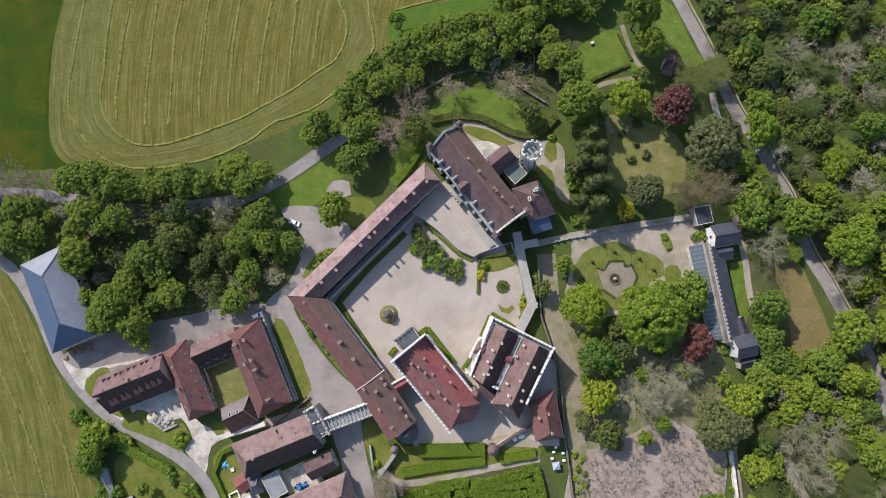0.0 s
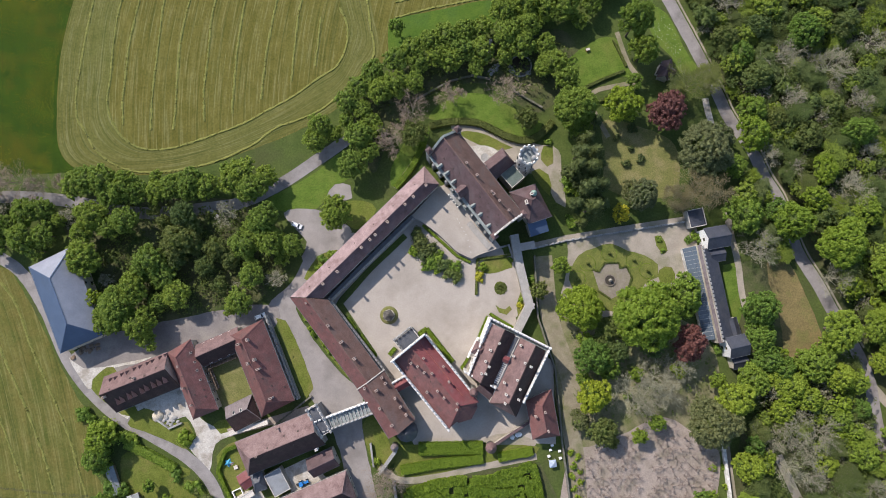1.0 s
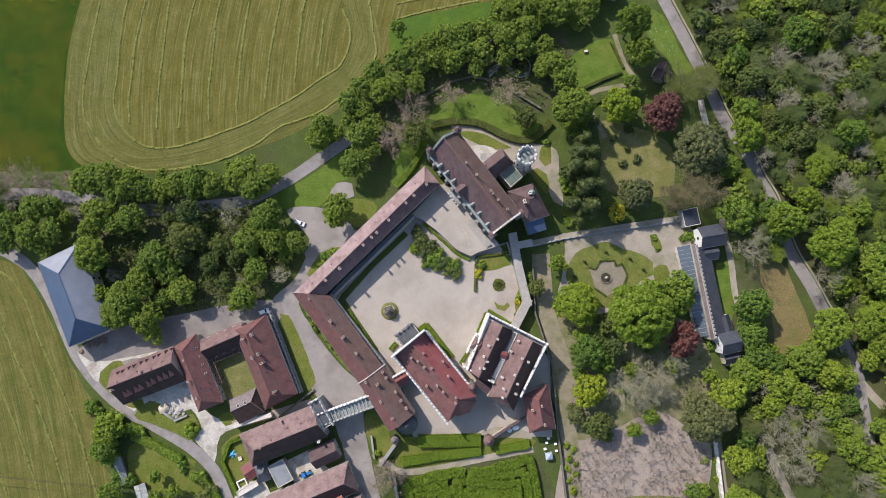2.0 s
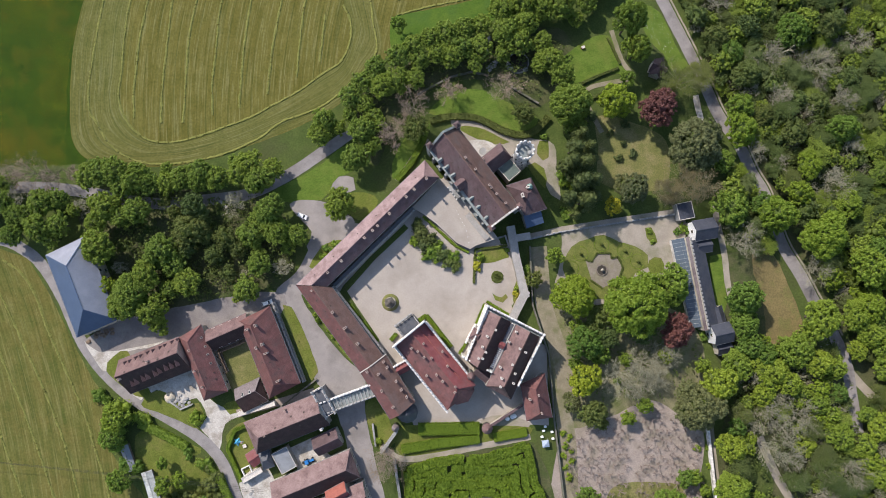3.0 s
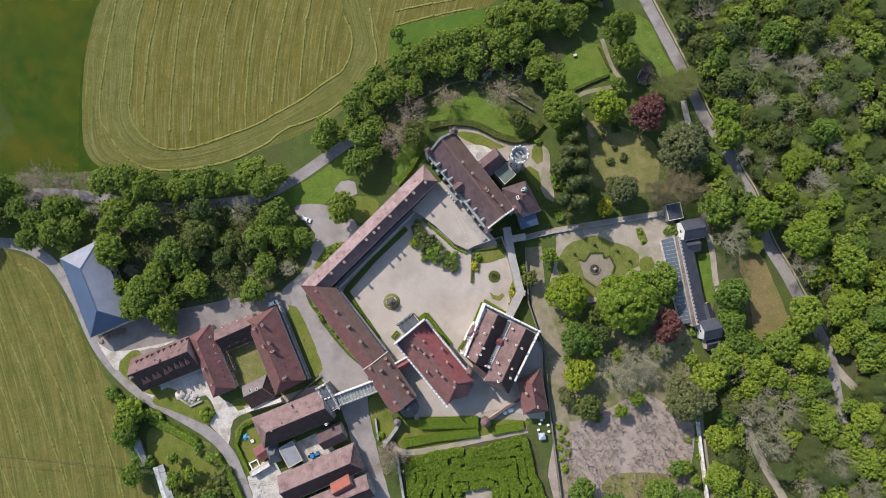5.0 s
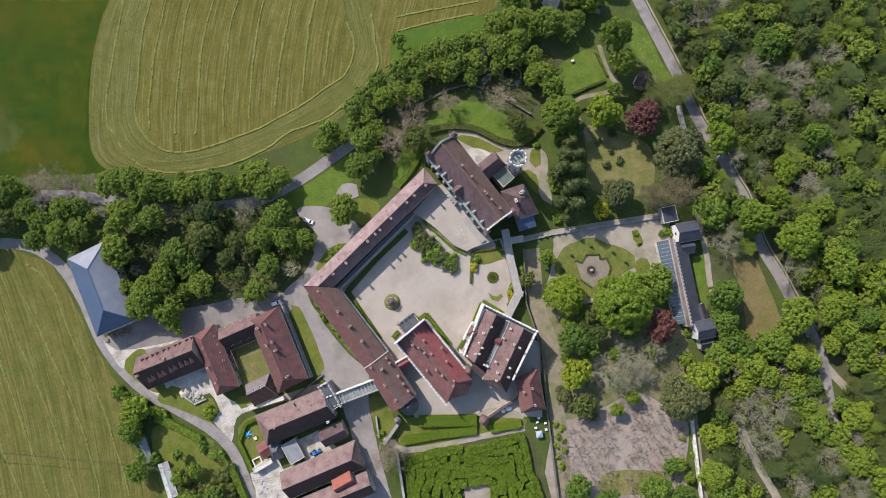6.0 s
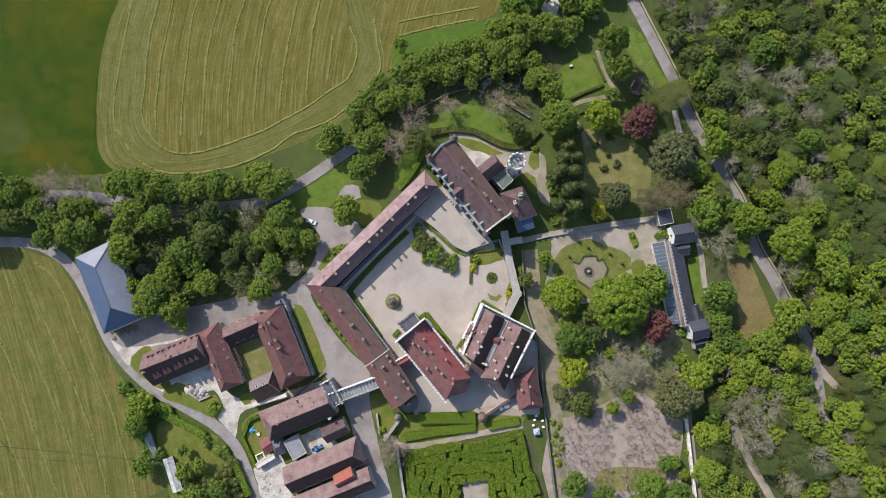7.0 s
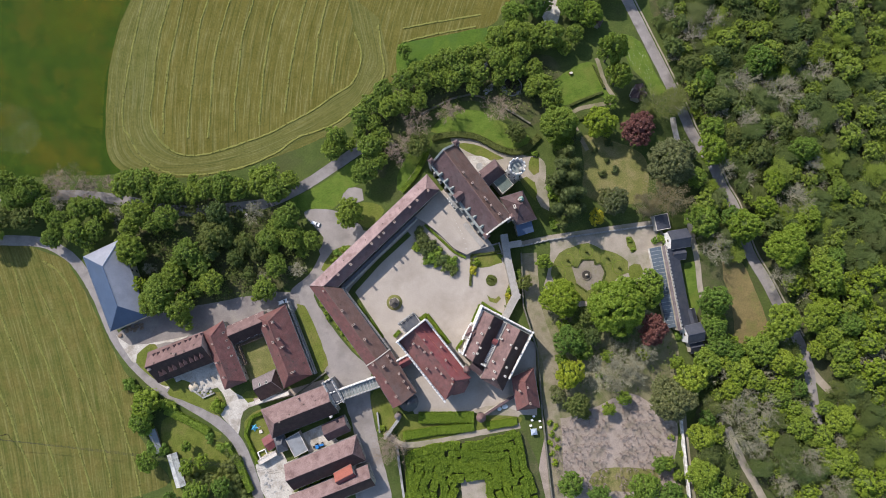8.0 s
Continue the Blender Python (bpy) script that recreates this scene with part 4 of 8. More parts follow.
band("field_headland", [(-136.9, 130.5), (-142.2, 117.1), (-144.3, 108.3), (-146.4, 96.1), (-147.1, 83.9), (-147.2, 71.8), (-145.9, 58.6), (-140.9, 51.4), (-130.5, 48.0), (-124.7, 48.0), (-101.6, 48.7), (-76.5, 56.0), (-55.5, 64.4), (-39.7, 73.3), (-30.2, 85.2), (-23.4, 93.8), (-25.5, 108.2), (-28.1, 119.3)], [(-121.1, 130.6), (-125.0, 111.0), (-126.3, 98.8), (-127.1, 86.3), (-128.1, 78.0), (-127.1, 70.7), (-123.9, 64.7), (-119.1, 60.0), (-113.1, 57.3), (-105.9, 57.3), (-96.6, 59.4), (-85.8, 63.2), (-75.3, 67.3), (-66.0, 72.4), (-56.4, 77.7), (-47.1, 84.6), (-40.0, 89.5), (-36.4, 96.9), (-36.0, 105.5), (-39.1, 115.2), (-43.1, 131.1)], 0.04, HEADLAND, "paler mown headland ring of the hay field")

sheet("green_corner", [(-19.5, 93.8), (-19.5, 107.2), (-10.9, 109.4), (4.1, 112.3), (19.1, 114.9), (22.2, 107.8), (12.5, 102.3), (-4.6, 100.3), (-13.1, 95.9)], 0.03, surface("green_corner_grass", (0.050, 0.100, 0.014), (0.085, 0.135, 0.020), 5, 0.6, third=(0.06, 0.11, 0.02), third_size=8, spec=0.1), "lush green corner of grass beside the hay field")
sheet("flower_meadow", [(-235.6, 157.2), (-115.0, 168.6), (-124.4, 145.0), (-137.3, 126.8), (-141.7, 117.1), (-143.8, 108.3), (-145.9, 96.1), (-146.6, 83.9), (-146.7, 71.8), (-145.4, 58.6), (-140.4, 49.6), (-162.9, 47.8), (-192.4, 46.6), (-229.2, 45.3)], 0.02, MEADOW, "green meadow dotted with yellow flowers")
sheet("low_field", [(-204.7, 13.1), (-167.3, 13.2), (-159.1, 6.5), (-150.4, -8.0), (-143.0, -22.4), (-135.5, -35.6), (-127.9, -45.1), (-128.6, -52.7), (-129.4, -60.7), (-122.9, -71.0), (-120.4, -86.3), (-208.6, -93.5)], 0.02, LOW_FIELD, "mown yellow-green field beside the lane")
sheet("gravel_court", [(-47.6, -0.6), (1.4, 43.4), (23.0, 17.6), (28.7, -15.5), (40.9, -23.7), (41.3, -53.9), (18.9, -52.8), (-10.6, -54.5), (-21.7, -28.3)], 0.04, GRAVEL, "pale beige gravel courtyard with worn tracks", smooth=False)
ribbon("west_lane", [(-209.3, 19.4), (-175.9, 19.1), (-163.2, 14.4), (-155.6, 7.5), (-147.8, -5.0), (-140.0, -21.4), (-131.3, -33.0), (-119.7, -43.2), (-107.3, -49.9), (-94.9, -57.3), (-86.6, -64.9), (-81.4, -74.8), (-76.0, -90.5), (-71.7, -109.9)], 4.4, 0.06, LANE, "narrow grey asphalt lane curving past the farm", category="lane")
ribbon("north_lane", [(-206.2, 38.3), (-164.3, 39.4), (-149.6, 38.7), (-136.9, 36.9), (-113.8, 32.9), (-86.6, 34.8), (-74.1, 37.2), (-59.5, 44.5), (-46.9, 53.0), (-38.6, 58.7), (-32.2, 63.5)], 4.6, 0.06, LANE, "tree-shaded asphalt drive below the hay field", category="lane")
ROAD = [(81.4, 129.3), (90.0, 111.6), (95.4, 100.6), (100.1, 90.7), (106.3, 76.5), (110.0, 67.8), (118.3, 54.9), (122.3, 45.2), (127.7, 35.3), (133.3, 17.0), (140.3, 4.3), (146.6, -8.3), (153.4, -20.8), (157.6, -32.1), (158.9, -43.3), (160.9, -57.3)]
ribbon("forest_road", ROAD, 4.6, 0.06, LANE, "grey asphalt road along the edge of the forest", category="road")
ribbon("road_shoulder", [(x + 2.9, y + 1.2) for x, y in ROAD[:-3]], 0.7, 0.05, PATH_GRAVEL, "pale gravel shoulder of the forest road", category="road")
ribbon("road_fork", [(158.2, -33.2), (162.3, -38.4), (167.7, -43.9), (176.0, -51.5)], 3.2, 0.055, PATH_GRAVEL, "pale track forking from the forest road", category="track")

ribbon("lower_track", [(122.5, -58.5), (126.9, -69.2), (129.9, -75.5), (135.0, -84.5), (141.0, -96.0)], 3.2, 0.05, PATH_GRAVEL, "pale stony track through the wood", category="track")
sheet("road_verge", [(79.1, 111.7), (87.6, 109.4), (94.5, 94.0), (98.5, 87.4), (92.0, 85.3), (89.1, 91.8), (82.9, 98.5)], 0.03, LAWN_VIVID, "bright grass verge with white flowers beside the road")
sheet("drive", [(-65.2, -2.5), (-57.0, 5.7), (-49.8, 18.1), (-43.6, 24.4), (-30.0, 22.2), (-53.8, 1.6), (-49.5, -12.9), (-38.1, -27.2), (-29.9, -35.4), (-29.9, -47.4), (-25.8, -67.3), (-19.8, -94.8), (-34.2, -94.7), (-35.9, -67.3), (-39.0, -53.3), (-44.2, -42.3), (-49.4, -36.2), (-54.6, -23.0), (-58.8, -11.8)], 0.05, ASPHALT, "worn grey asphalt drive between the wings", category="drive")
sheet("car_park", [(-59.8, 32.5), (-47.8, 33.7), (-38.4, 28.9), (-34.2, 25.3), (-43.6, 18.1), (-49.8, 11.9), (-52.9, 16.1), (-50.9, 21.3)], 0.055, ASPHALT, "grey asphalt parking area beside the drive", category="drive")
sheet("farm_yard", [(-134.7, -24.5), (-139.0, -20.8), (-124.8, -12.7), (-94.0, -6.0), (-71.4, -2.0), (-61.0, -3.5), (-62.6, -10.3), (-73.2, -17.2), (-91.6, -22.8), (-110.0, -27.1), (-126.4, -27.0)], 0.05, YARD_ASPHALT, "grey asphalt yard north of the farm", category="yard")
sheet("pale_corner", [(-139.4, -20.8), (-133.7, -24.9), (-120.4, -23.6), (-108.1, -21.0), (-110.1, -22.6), (-126.4, -26.2), (-130.3, -32.6), (-131.8, -32.6)], 0.065, PALE_GROUND, "pale limestone gravel at the farm corner")
sheet("stone_yard", [(-119.8, -41.8), (-109.8, -34.8), (-95.9, -30.8), (-90.1, -43.0), (-82.9, -47.0), (-76.8, -49.1), (-83.8, -53.0), (-85.7, -62.5), (-88.8, -59.0), (-94.0, -53.9), (-91.0, -50.0), (-95.2, -42.9), (-101.3, -44.9), (-110.6, -39.8), (-116.7, -43.8)], 0.05, PALE_GROUND, "pale limestone farm yard")
sheet("green_patch", [(-116.6, -45.2), (-109.6, -39.8), (-101.3, -45.3), (-94.2, -44.9), (-92.0, -52.0), (-93.9, -54.9), (-107.3, -49.3)], 0.07, LAWN, "grass patch beside the farm yard")
sheet("farm_garden", [(-130.3, -32.6), (-127.5, -26.6), (-122.4, -24.6), (-118.0, -32.7), (-112.6, -41.8), (-118.8, -41.8)], 0.07, LAWN, "grass corner at the farm gable")
sheet("farm_court_lawn", [(-89.5, -26.8), (-74.2, -16.8), (-66.7, -36.1), (-81.0, -41.0)], 0.07, DRY_LAWN, "mown lawn in the farm courtyard", smooth=False)
sheet("farm_lawn_patch", [(-85.0, -46.0), (-79.9, -44.0), (-77.8, -48.1), (-81.8, -49.4)], 0.07, LAWN, "small grass patch by the shed")
sheet("pool_garden", [(-81.7, -55.0), (-70.6, -51.1), (-65.3, -65.1), (-74.3, -71.9), (-78.4, -71.3), (-83.0, -61.0)], 0.06, LAWN, "small fenced garden lawn")
sheet("drive_strip_west", [(-62.2, -7.0), (-58.9, -7.7), (-53.6, -17.9), (-47.9, -33.2), (-50.4, -36.4), (-54.6, -27.1)], 0.07, LAWN, "long grass strip beside the drive")
sheet("drive_strip_east", [(-51.0, -6.7), (-48.6, -7.7), (-40.2, -20.1), (-33.0, -29.7), (-35.7, -28.8), (-44.4, -18.0)], 0.07, LAWN, "narrow grass strip with shrubs at the wing")
sheet("wing_bed", [(-51.8, 7.8), (-46.7, 16.0), (-38.4, 18.1), (-44.6, 10.8), (-49.7, 6.1)], 0.07, LAWN, "planted grass strip behind the wing")
sheet("north_lawn", [(-67.4, 36.8), (-55.3, 43.4), (-46.9, 48.7), (-37.5, 55.7), (-33.2, 47.5), (-38.5, 43.7), (-44.3, 37.0), (-47.2, 34.1), (-58.7, 32.9)], 0.04, LAWN_VIVID, "bright mown lawn beside the drive")
sheet("tree_lawn", [(-38.4, 35.9), (-30.1, 36.9), (-24.8, 33.7), (-30.0, 26.4), (-35.3, 27.5)], 0.04, LAWN, "grass under the drive tree")
sheet("small_plaza", [(-43.7, 38.1), (-40.6, 43.3), (-34.7, 42.9), (-33.8, 38.0), (-38.4, 36.1)], 0.06, ASPHALT, "small grey paved square", category="pavement")
sheet("gate_lawn", [(-29.9, -46.4), (-24.8, -42.4), (-19.7, -53.5), (-17.7, -59.5), (-23.8, -63.4), (-27.8, -55.4)], 0.07, LAWN, "grass beside the gate wing")
sheet("court_strip", [(-40.6, -3.4), (-38.6, 0.2), (-28.2, 11.4), (-14.6, 24.4), (-13.0, 22.8), (-26.2, 10.4), (-37.0, -1.9), (-33.0, -8.0), (-24.4, -20.6), (-26.2, -22.6)], 0.07, ROUGH_GRASS, "grass strip at the foot of the wings", smooth=False)
sheet("castle_lawn", [(-4.8, 68.7), (2.7, 76.2), (14.4, 78.3), (26.0, 73.2), (38.5, 65.8), (31.1, 60.7), (18.5, 64.6), (4.8, 67.6)], 0.05, LAWN_VIVID, "bright green lawn north of the castle")
sheet("moat_lawn", [(-19.6, 47.4), (-13.2, 60.2), (-4.8, 65.5), (-5.9, 58.0), (-11.2, 49.5), (-17.5, 41.0)], 0.05, LAWN_VIVID, "grassy bank beside the castle")
sheet("castle_terrace", [(3.7, 65.6), (14.2, 66.0), (25.8, 59.9), (37.3, 58.1), (44.7, 55.9), (45.5, 46.9), (46.9, 33.8), (43.2, 35.9), (37.1, 45.9), (24.5, 47.1), (14.0, 47.1)], 0.04, PATH_GRAVEL, "pale gravel terrace walk round the castle")
sheet("terrace_lawn", [(6.8, 63.0), (14.2, 63.0), (23.0, 59.0), (27.2, 56.9), (20.4, 56.1), (11.0, 59.6)], 0.07, LAWN, "curved grass bed in the gravel terrace")
sheet("tower_lawn", [(34.0, 47.6), (37.2, 48.9), (40.7, 46.3), (41.8, 42.1), (40.9, 38.2), (37.6, 41.7)], 0.07, LAWN, "grass bed beside the round tower")
sheet("tower_bed", [(39.0, 57.6), (42.4, 57.2), (42.4, 50.8), (40.1, 49.5), (37.9, 52.1)], 0.07, LAWN, "grass bed at the fork of the terrace walk")
sheet("round_terrace", [(11.2, 57.4), (16.9, 57.8), (21.7, 55.4), (20.2, 53.1), (15.7, 50.5), (12.4, 54.8)], 0.07, PALE_GROUND, "pale paved terrace beside the castle", category="pavement")
sheet("terrace_circle", ring(16.4, 53.3, 1.5), 0.12, GREY_STONE, "dark grey round paving in the terrace", category="pavement")
sheet("upper_parking", [(43.0, 130.7), (52.3, 130.8), (50.8, 117.4), (45.7, 116.3)], 0.05, PALE_GROUND, "pale gravel parking above the tree belt")
sheet("rose_garden", [(44.2, 85.6), (55.1, 96.0), (66.9, 99.7), (74.0, 85.4), (67.6, 84.4), (56.9, 81.2), (48.4, 80.2)], 0.04, LAWN_VIVID, "mown garden lawn with rose beds")
ribbon("bank_path", [(-17.5, 41.5), (-12.0, 49.5), (-8.6, 54.6), (-5.4, 58.4)], 1.8, 0.07, PATH_GRAVEL, "pale path under the castle bank")
ribbon("road_footpath", [(101.2, 75.5), (102.1, 70.0), (103.5, 64.0), (104.9, 58.7)], 2.4, 0.06, PALE_GROUND, "pale footpath beside the forest road")
ribbon("garden_path", [(68.1, 101.9), (72.0, 89.8), (76.0, 83.2), (69.6, 81.1), (60.0, 79.0), (56.7, 75.8), (58.7, 70.4), (63.7, 60.6)], 1.8, 0.06, EARTH_PATH, "pale garden path")
sheet("south_walk", [(14.9, -51.7), (25.1, -49.8), (34.2, -52.9), (33.1, -55.8), (24.0, -54.8), (16.9, -55.7)], 0.06, PATH_GRAVEL, "pale path at the turret")
sheet("upper_garden", [(61.8, 67.1), (75.5, 64.8), (88.9, 57.2), (89.4, 40.2), (80.9, 37.1), (63.2, 40.4), (62.1, 55.3)], 0.03, DRY_LAWN, "dry sunlit garden lawn with flower beds")
sheet("garden_gravel", [(44.9, 20.6), (92.1, 28.6), (94.5, 10.8), (95.0, -3.7), (75.4, -4.6), (56.7, -7.5), (44.5, 0.8), (46.8, 11.2)], 0.03, PATH_GRAVEL, "gravel ground of the formal garden")
sheet("parterre", [(47.5, 6.6), (51.1, 15.3), (57.4, 18.4), (63.7, 20.0), (69.8, 17.2), (76.0, 15.5), (80.7, 11.7), (81.1, 7.2), (75.7, 4.7), (71.3, -3.5), (63.0, -5.5), (52.7, -1.3)], 0.05, surface("parterre_lawn", (0.108, 0.124, 0.030), (0.150, 0.160, 0.046), 3, 0.4, third=(0.088, 0.112, 0.026), third_size=4, spec=0.1), "mown parterre with scalloped outline")
sheet("parterre_centre", [(56.3, 10.3), (58.8, 9.4), (61.0, 12.7), (66.4, 12.7), (66.7, 10.6), (69.2, 11.4), (71.0, 7.2), (69.4, 2.3), (63.1, -0.8), (58.6, 2.4)], 0.08, DARK_GRAVEL, "gravel centre of the parterre", smooth=False)
sheet("kidney_bed", [(80.0, 22.4), (82.5, 23.0), (84.8, 17.1), (83.1, 15.5), (80.7, 18.8)], 0.08, LAWN, "long grass bed in the gravel garden")
sheet("corner_bed", [(81.2, 9.9), (86.2, 10.9), (87.1, 5.7), (81.9, 4.7)], 0.08, LAWN, "grass corner of the formal garden")
# darker grass material stands in for the shade on this lawn
sheet("shade_lawn", [(35.5, 17.5), (46.6, 21.2), (45.6, 5.0), (42.4, 0.8), (36.3, 5.0)], 0.035, ROUGH_GRASS, "lawn below the rampart walk, its shade put into darker grass")
sheet("round_garden", [(13.6, 15.6), (27.2, 16.5), (31.1, 0.9), (27.8, -7.3), (17.5, -6.2), (13.9, 1.1)], 0.06, GRAVEL, "pale gravel of the small garden", smooth=False)
sheet("round_bed", ring(21.8, 3.5, 2.5), 0.12, LAWN, "round grass bed in the gravel")
sheet("kidney_lawn", [(19.8, -2.7), (21.2, -3.9), (23.4, -4.3), (25.2, -3.2), (25.9, -4.6), (23.8, -6.3), (21.0, -5.6)], 0.12, LAWN, "kidney-shaped grass bed in the gravel")
sheet("hedge_lawn", [(14.0, 13.1), (25.7, 15.1), (26.5, 11.3), (15.2, 8.9)], 0.12, LAWN, "grass bed inside a low hedge")
sheet("edge_lawn", [(27.5, -4.2), (29.7, 3.0), (30.8, -2.2), (28.2, -7.7)], 0.12, LAWN, "grass edge below the walkway")
ribbon("east_path", [(38.0, 15.4), (40.0, -7.4), (45.0, -23.7), (47.8, -35.9), (47.2, -48.0), (48.6, -61.9), (49.2, -79.6), (50.6, -95.2)], 6.6, 0.05, EARTH_PATH, "brownish earth path along the garden wall")
sheet("orchard_ground", [(45.7, -58.3), (53.5, -55.0), (65.8, -50.5), (80.2, -44.2), (92.2, -50.3), (101.1, -57.3), (99.3, -76.1), (99.9, -87.8), (88.6, -93.6), (44.9, -92.3)], 0.03, EARTH, "bare brownish-pink earth under pollarded trees")
sheet("orchard_lawn", [(64.6, -78.5), (72.3, -75.6), (91.5, -76.5), (93.9, -80.7), (81.8, -85.4), (65.0, -84.3)], 0.05, DRY_LAWN, "thin grass patch in the pollard orchard")
sheet("wood_glade", [(113.5, -66.0), (121.0, -64.5), (125.2, -69.6), (127.4, -78.4), (121.5, -86.0), (114.6, -79.3)], 0.05, ROUGH_GRASS, "small grassy glade beside the stony track")
sheet("wood_clearing", [(122.6, 14.2), (130.3, 11.8), (135.6, 0.2), (139.9, -11.6), (140.6, -20.4), (128.0, -22.6), (126.2, -13.7), (125.0, -2.4), (122.2, 4.5)], 0.06, surface("dry_clearing", (0.135, 0.112, 0.050), (0.190, 0.150, 0.068), 5, 0.5, third=(0.12, 0.13, 0.04), third_size=9, spec=0.1), "dry brownish grass clearing by the wood")
sheet("orangery_lawn", [(105.2, 11.4), (109.6, 12.2), (110.8, 0.0), (111.4, -6.9), (108.4, -14.0), (106.9, -7.9)], 0.05, LAWN_VIVID, "bright grass behind the orangery")
ribbon("orangery_path", [(107.6, 33.7), (108.4, 25.3), (110.9, 12.7), (112.2, -1.0), (115.0, -10.0), (118.0, -21.0), (118.4, -28.3)], 2.4, 0.06, PATH_GRAVEL, "pale path behind the orangery")
ribbon("wall_path", [(103.6, -53.8), (104.5, -64.9), (106.0, -78.2), (107.6, -92.0)], 2.6, 0.05, PATH_GRAVEL, "pale path along the orchard wall")
ribbon("maze_path", [(-23.4, -61.4), (-15.7, -66.4), (-1.5, -65.1), (14.8, -61.7), (34.1, -58.2)], 2.4, 0.06, PATH_GRAVEL, "pale path between hedges and maze")
sheet("hedge_terrace", [(-17.7, -55.5), (-9.5, -53.5), (16.9, -53.7), (35.2, -54.9), (33.1, -58.8), (14.8, -61.7), (-7.6, -66.5), (-16.7, -65.4)], 0.045, LAWN, "grass terraces between clipped hedges")
sheet("maze_ground", [(-16.1, -67.4), (35.1, -60.2), (40.9, -71.7), (44.6, -87.4), (50.0, -111.6), (-13.8, -111.2)], 0.04, FOREST_FLOOR, "dark ground of the hedge maze", smooth=False)
sheet("maze_centre", [(8.8, -81.1), (21.5, -80.6), (23.2, -92.8), (10.0, -94.0)], 0.07, PATH_GRAVEL, "gravel square in the middle of the maze", smooth=False)

sheet("plot_lawn", [(-118.3, -57.2), (-111.2, -56.4), (-92.8, -62.5), (-100.8, -66.8), (-115.8, -71.0)], 0.04, LAWN, "fenced garden plot lawn")
sheet("plot_lawn_low", [(-114.8, -71.2), (-90.9, -66.4), (-83.2, -86.3), (-80.7, -93.3), (-106.9, -93.4)], 0.04, LAWN, "garden plot with vegetable beds")
sheet("back_yard", [(-58.7, -62.1), (-50.2, -58.2), (-43.0, -65.2), (-40.0, -71.2), (-54.1, -75.0)], 0.05, PALE_GROUND, "pale gravel back yard", smooth=False)
sheet("lower_yard", [(-77.6, -73.4), (-66.9, -69.8), (-61.7, -88.5), (-73.6, -88.6), (-76.2, -81.6)], 0.05, PALE_GROUND, "pale stony yard behind the range")


# ---------------------------------------------------------------- the castle
def terrace(name, pts, height, top, side, label):
    """A raised court: a prism with its own paving and retaining walls."""
    n = len(pts)
    root = tagged(new(name), label, "terrace", kind="structure")
    put("paving", mesh_of("paving", [(x, y, height) for x, y in pts], [tuple(range(n))], top), root)
    v = [(x, y, z) for x, y in pts for z in (-0.2, height - 0.01)]
    put("retaining_wall", mesh_of("retaining_wall", v, [(2 * i, (2 * i + 2) % (2 * n), (2 * i + 3) % (2 * n), 2 * i + 1) for i in range(n)], side), root)
    return root


UPPER = 2.6   # the court before the castle lies higher than the great court
terrace("upper_court", [(-11.5, 30.5), (-7.4, 28.4), (-1.9, 24.2), (5.7, 16.9), (11.0, 14.4), (13.5, 15.8), (22.0, 18.6), (5.4, 40.6), (-0.7, 42.1)], UPPER, GRAVEL, STONE, "raised gravel court before the castle")
# outer slope has sunlight painted into its tiles, the inner slope has none
wing_nw = house("north_west_wing", "long two-storey stone wing with dark red-brown tiled roof", -26.4, 22.6, 63.1, 7.8, 44.2, 8.6, 11.5, hip=(0, 4.4), skew=(-0.91, 0.08), shift=-0.3, roof=TILE_LIT, roof2=TILE)
chimneys(wing_nw, [(-42.5, 5.3), (-37.4, 9.6), (-28.8, 18.2), (-25.8, 21.0), (-23.9, 22.7), (-19.5, 27.3), (-13.2, 33.6), (-10.2, 36.4), (-5.6, 40.5)], 12.5, 0.95, 0.95)
vents(wing_nw, [(-47.7, 4.4), (-40.7, 11.2), (-31.6, 19.9), (-24.6, 26.7), (-17.6, 33.3), (-9.7, 41.1)])
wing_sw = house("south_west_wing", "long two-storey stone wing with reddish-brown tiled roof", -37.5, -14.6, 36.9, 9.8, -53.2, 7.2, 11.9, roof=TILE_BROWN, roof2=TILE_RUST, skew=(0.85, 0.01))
chimneys(wing_sw, [(-40.6, -9.5), (-35.9, -15.3), (-31.2, -21.1)], 12.8, 1.25, 0.9)
chimneys(wing_sw, [(-48.5, -1.5)], 12.4, 0.7, 0.6)
vents(wing_sw, [(-46.9, -5.2), (-43.4, -9.2), (-38.9, -15.9), (-34.6, -21.8), (-41.6, -7.2), (-33.4, -17.6)])
for pts, turn in (([(-42.0, -0.6), (-11.4, 29.6)], -1), ([(-42.2, -0.6), (-22.1, -26.4)], 1)):
    gal = wall_along("court_gallery", "low stone gallery with a crenellated parapet along the court", pts, 1.7, 3.7, GREY_STONE, ZINC, kind="", category="gallery")
    d = (Vector(pts[1]) - Vector(pts[0])).normalized() * 0.75
    crenels(gal, pts[0][0] - turn * d.y, pts[0][1] + turn * d.x, pts[1][0] - turn * d.y, pts[1][1] + turn * d.x, 3.9, low=0.45, pitch=1.5, material=STONE, depth=0.3)
wing_s = house("gate_wing", "gate wing with brown-red tiled gable roof and pale party wall", -20.3, -37.7, 20.5, 10.8, -57.3, 8.5, 13.2, shift=-1.2, skew=(-0.05, -0.03), roof=TILE_BROWN, roof2=TILE_RUST)
chimneys(wing_s, [(-27.5, -31.3), (-23.3, -32.1), (-22.1, -38.2), (-17.9, -44.1)], 13.8, 1.1, 0.8)
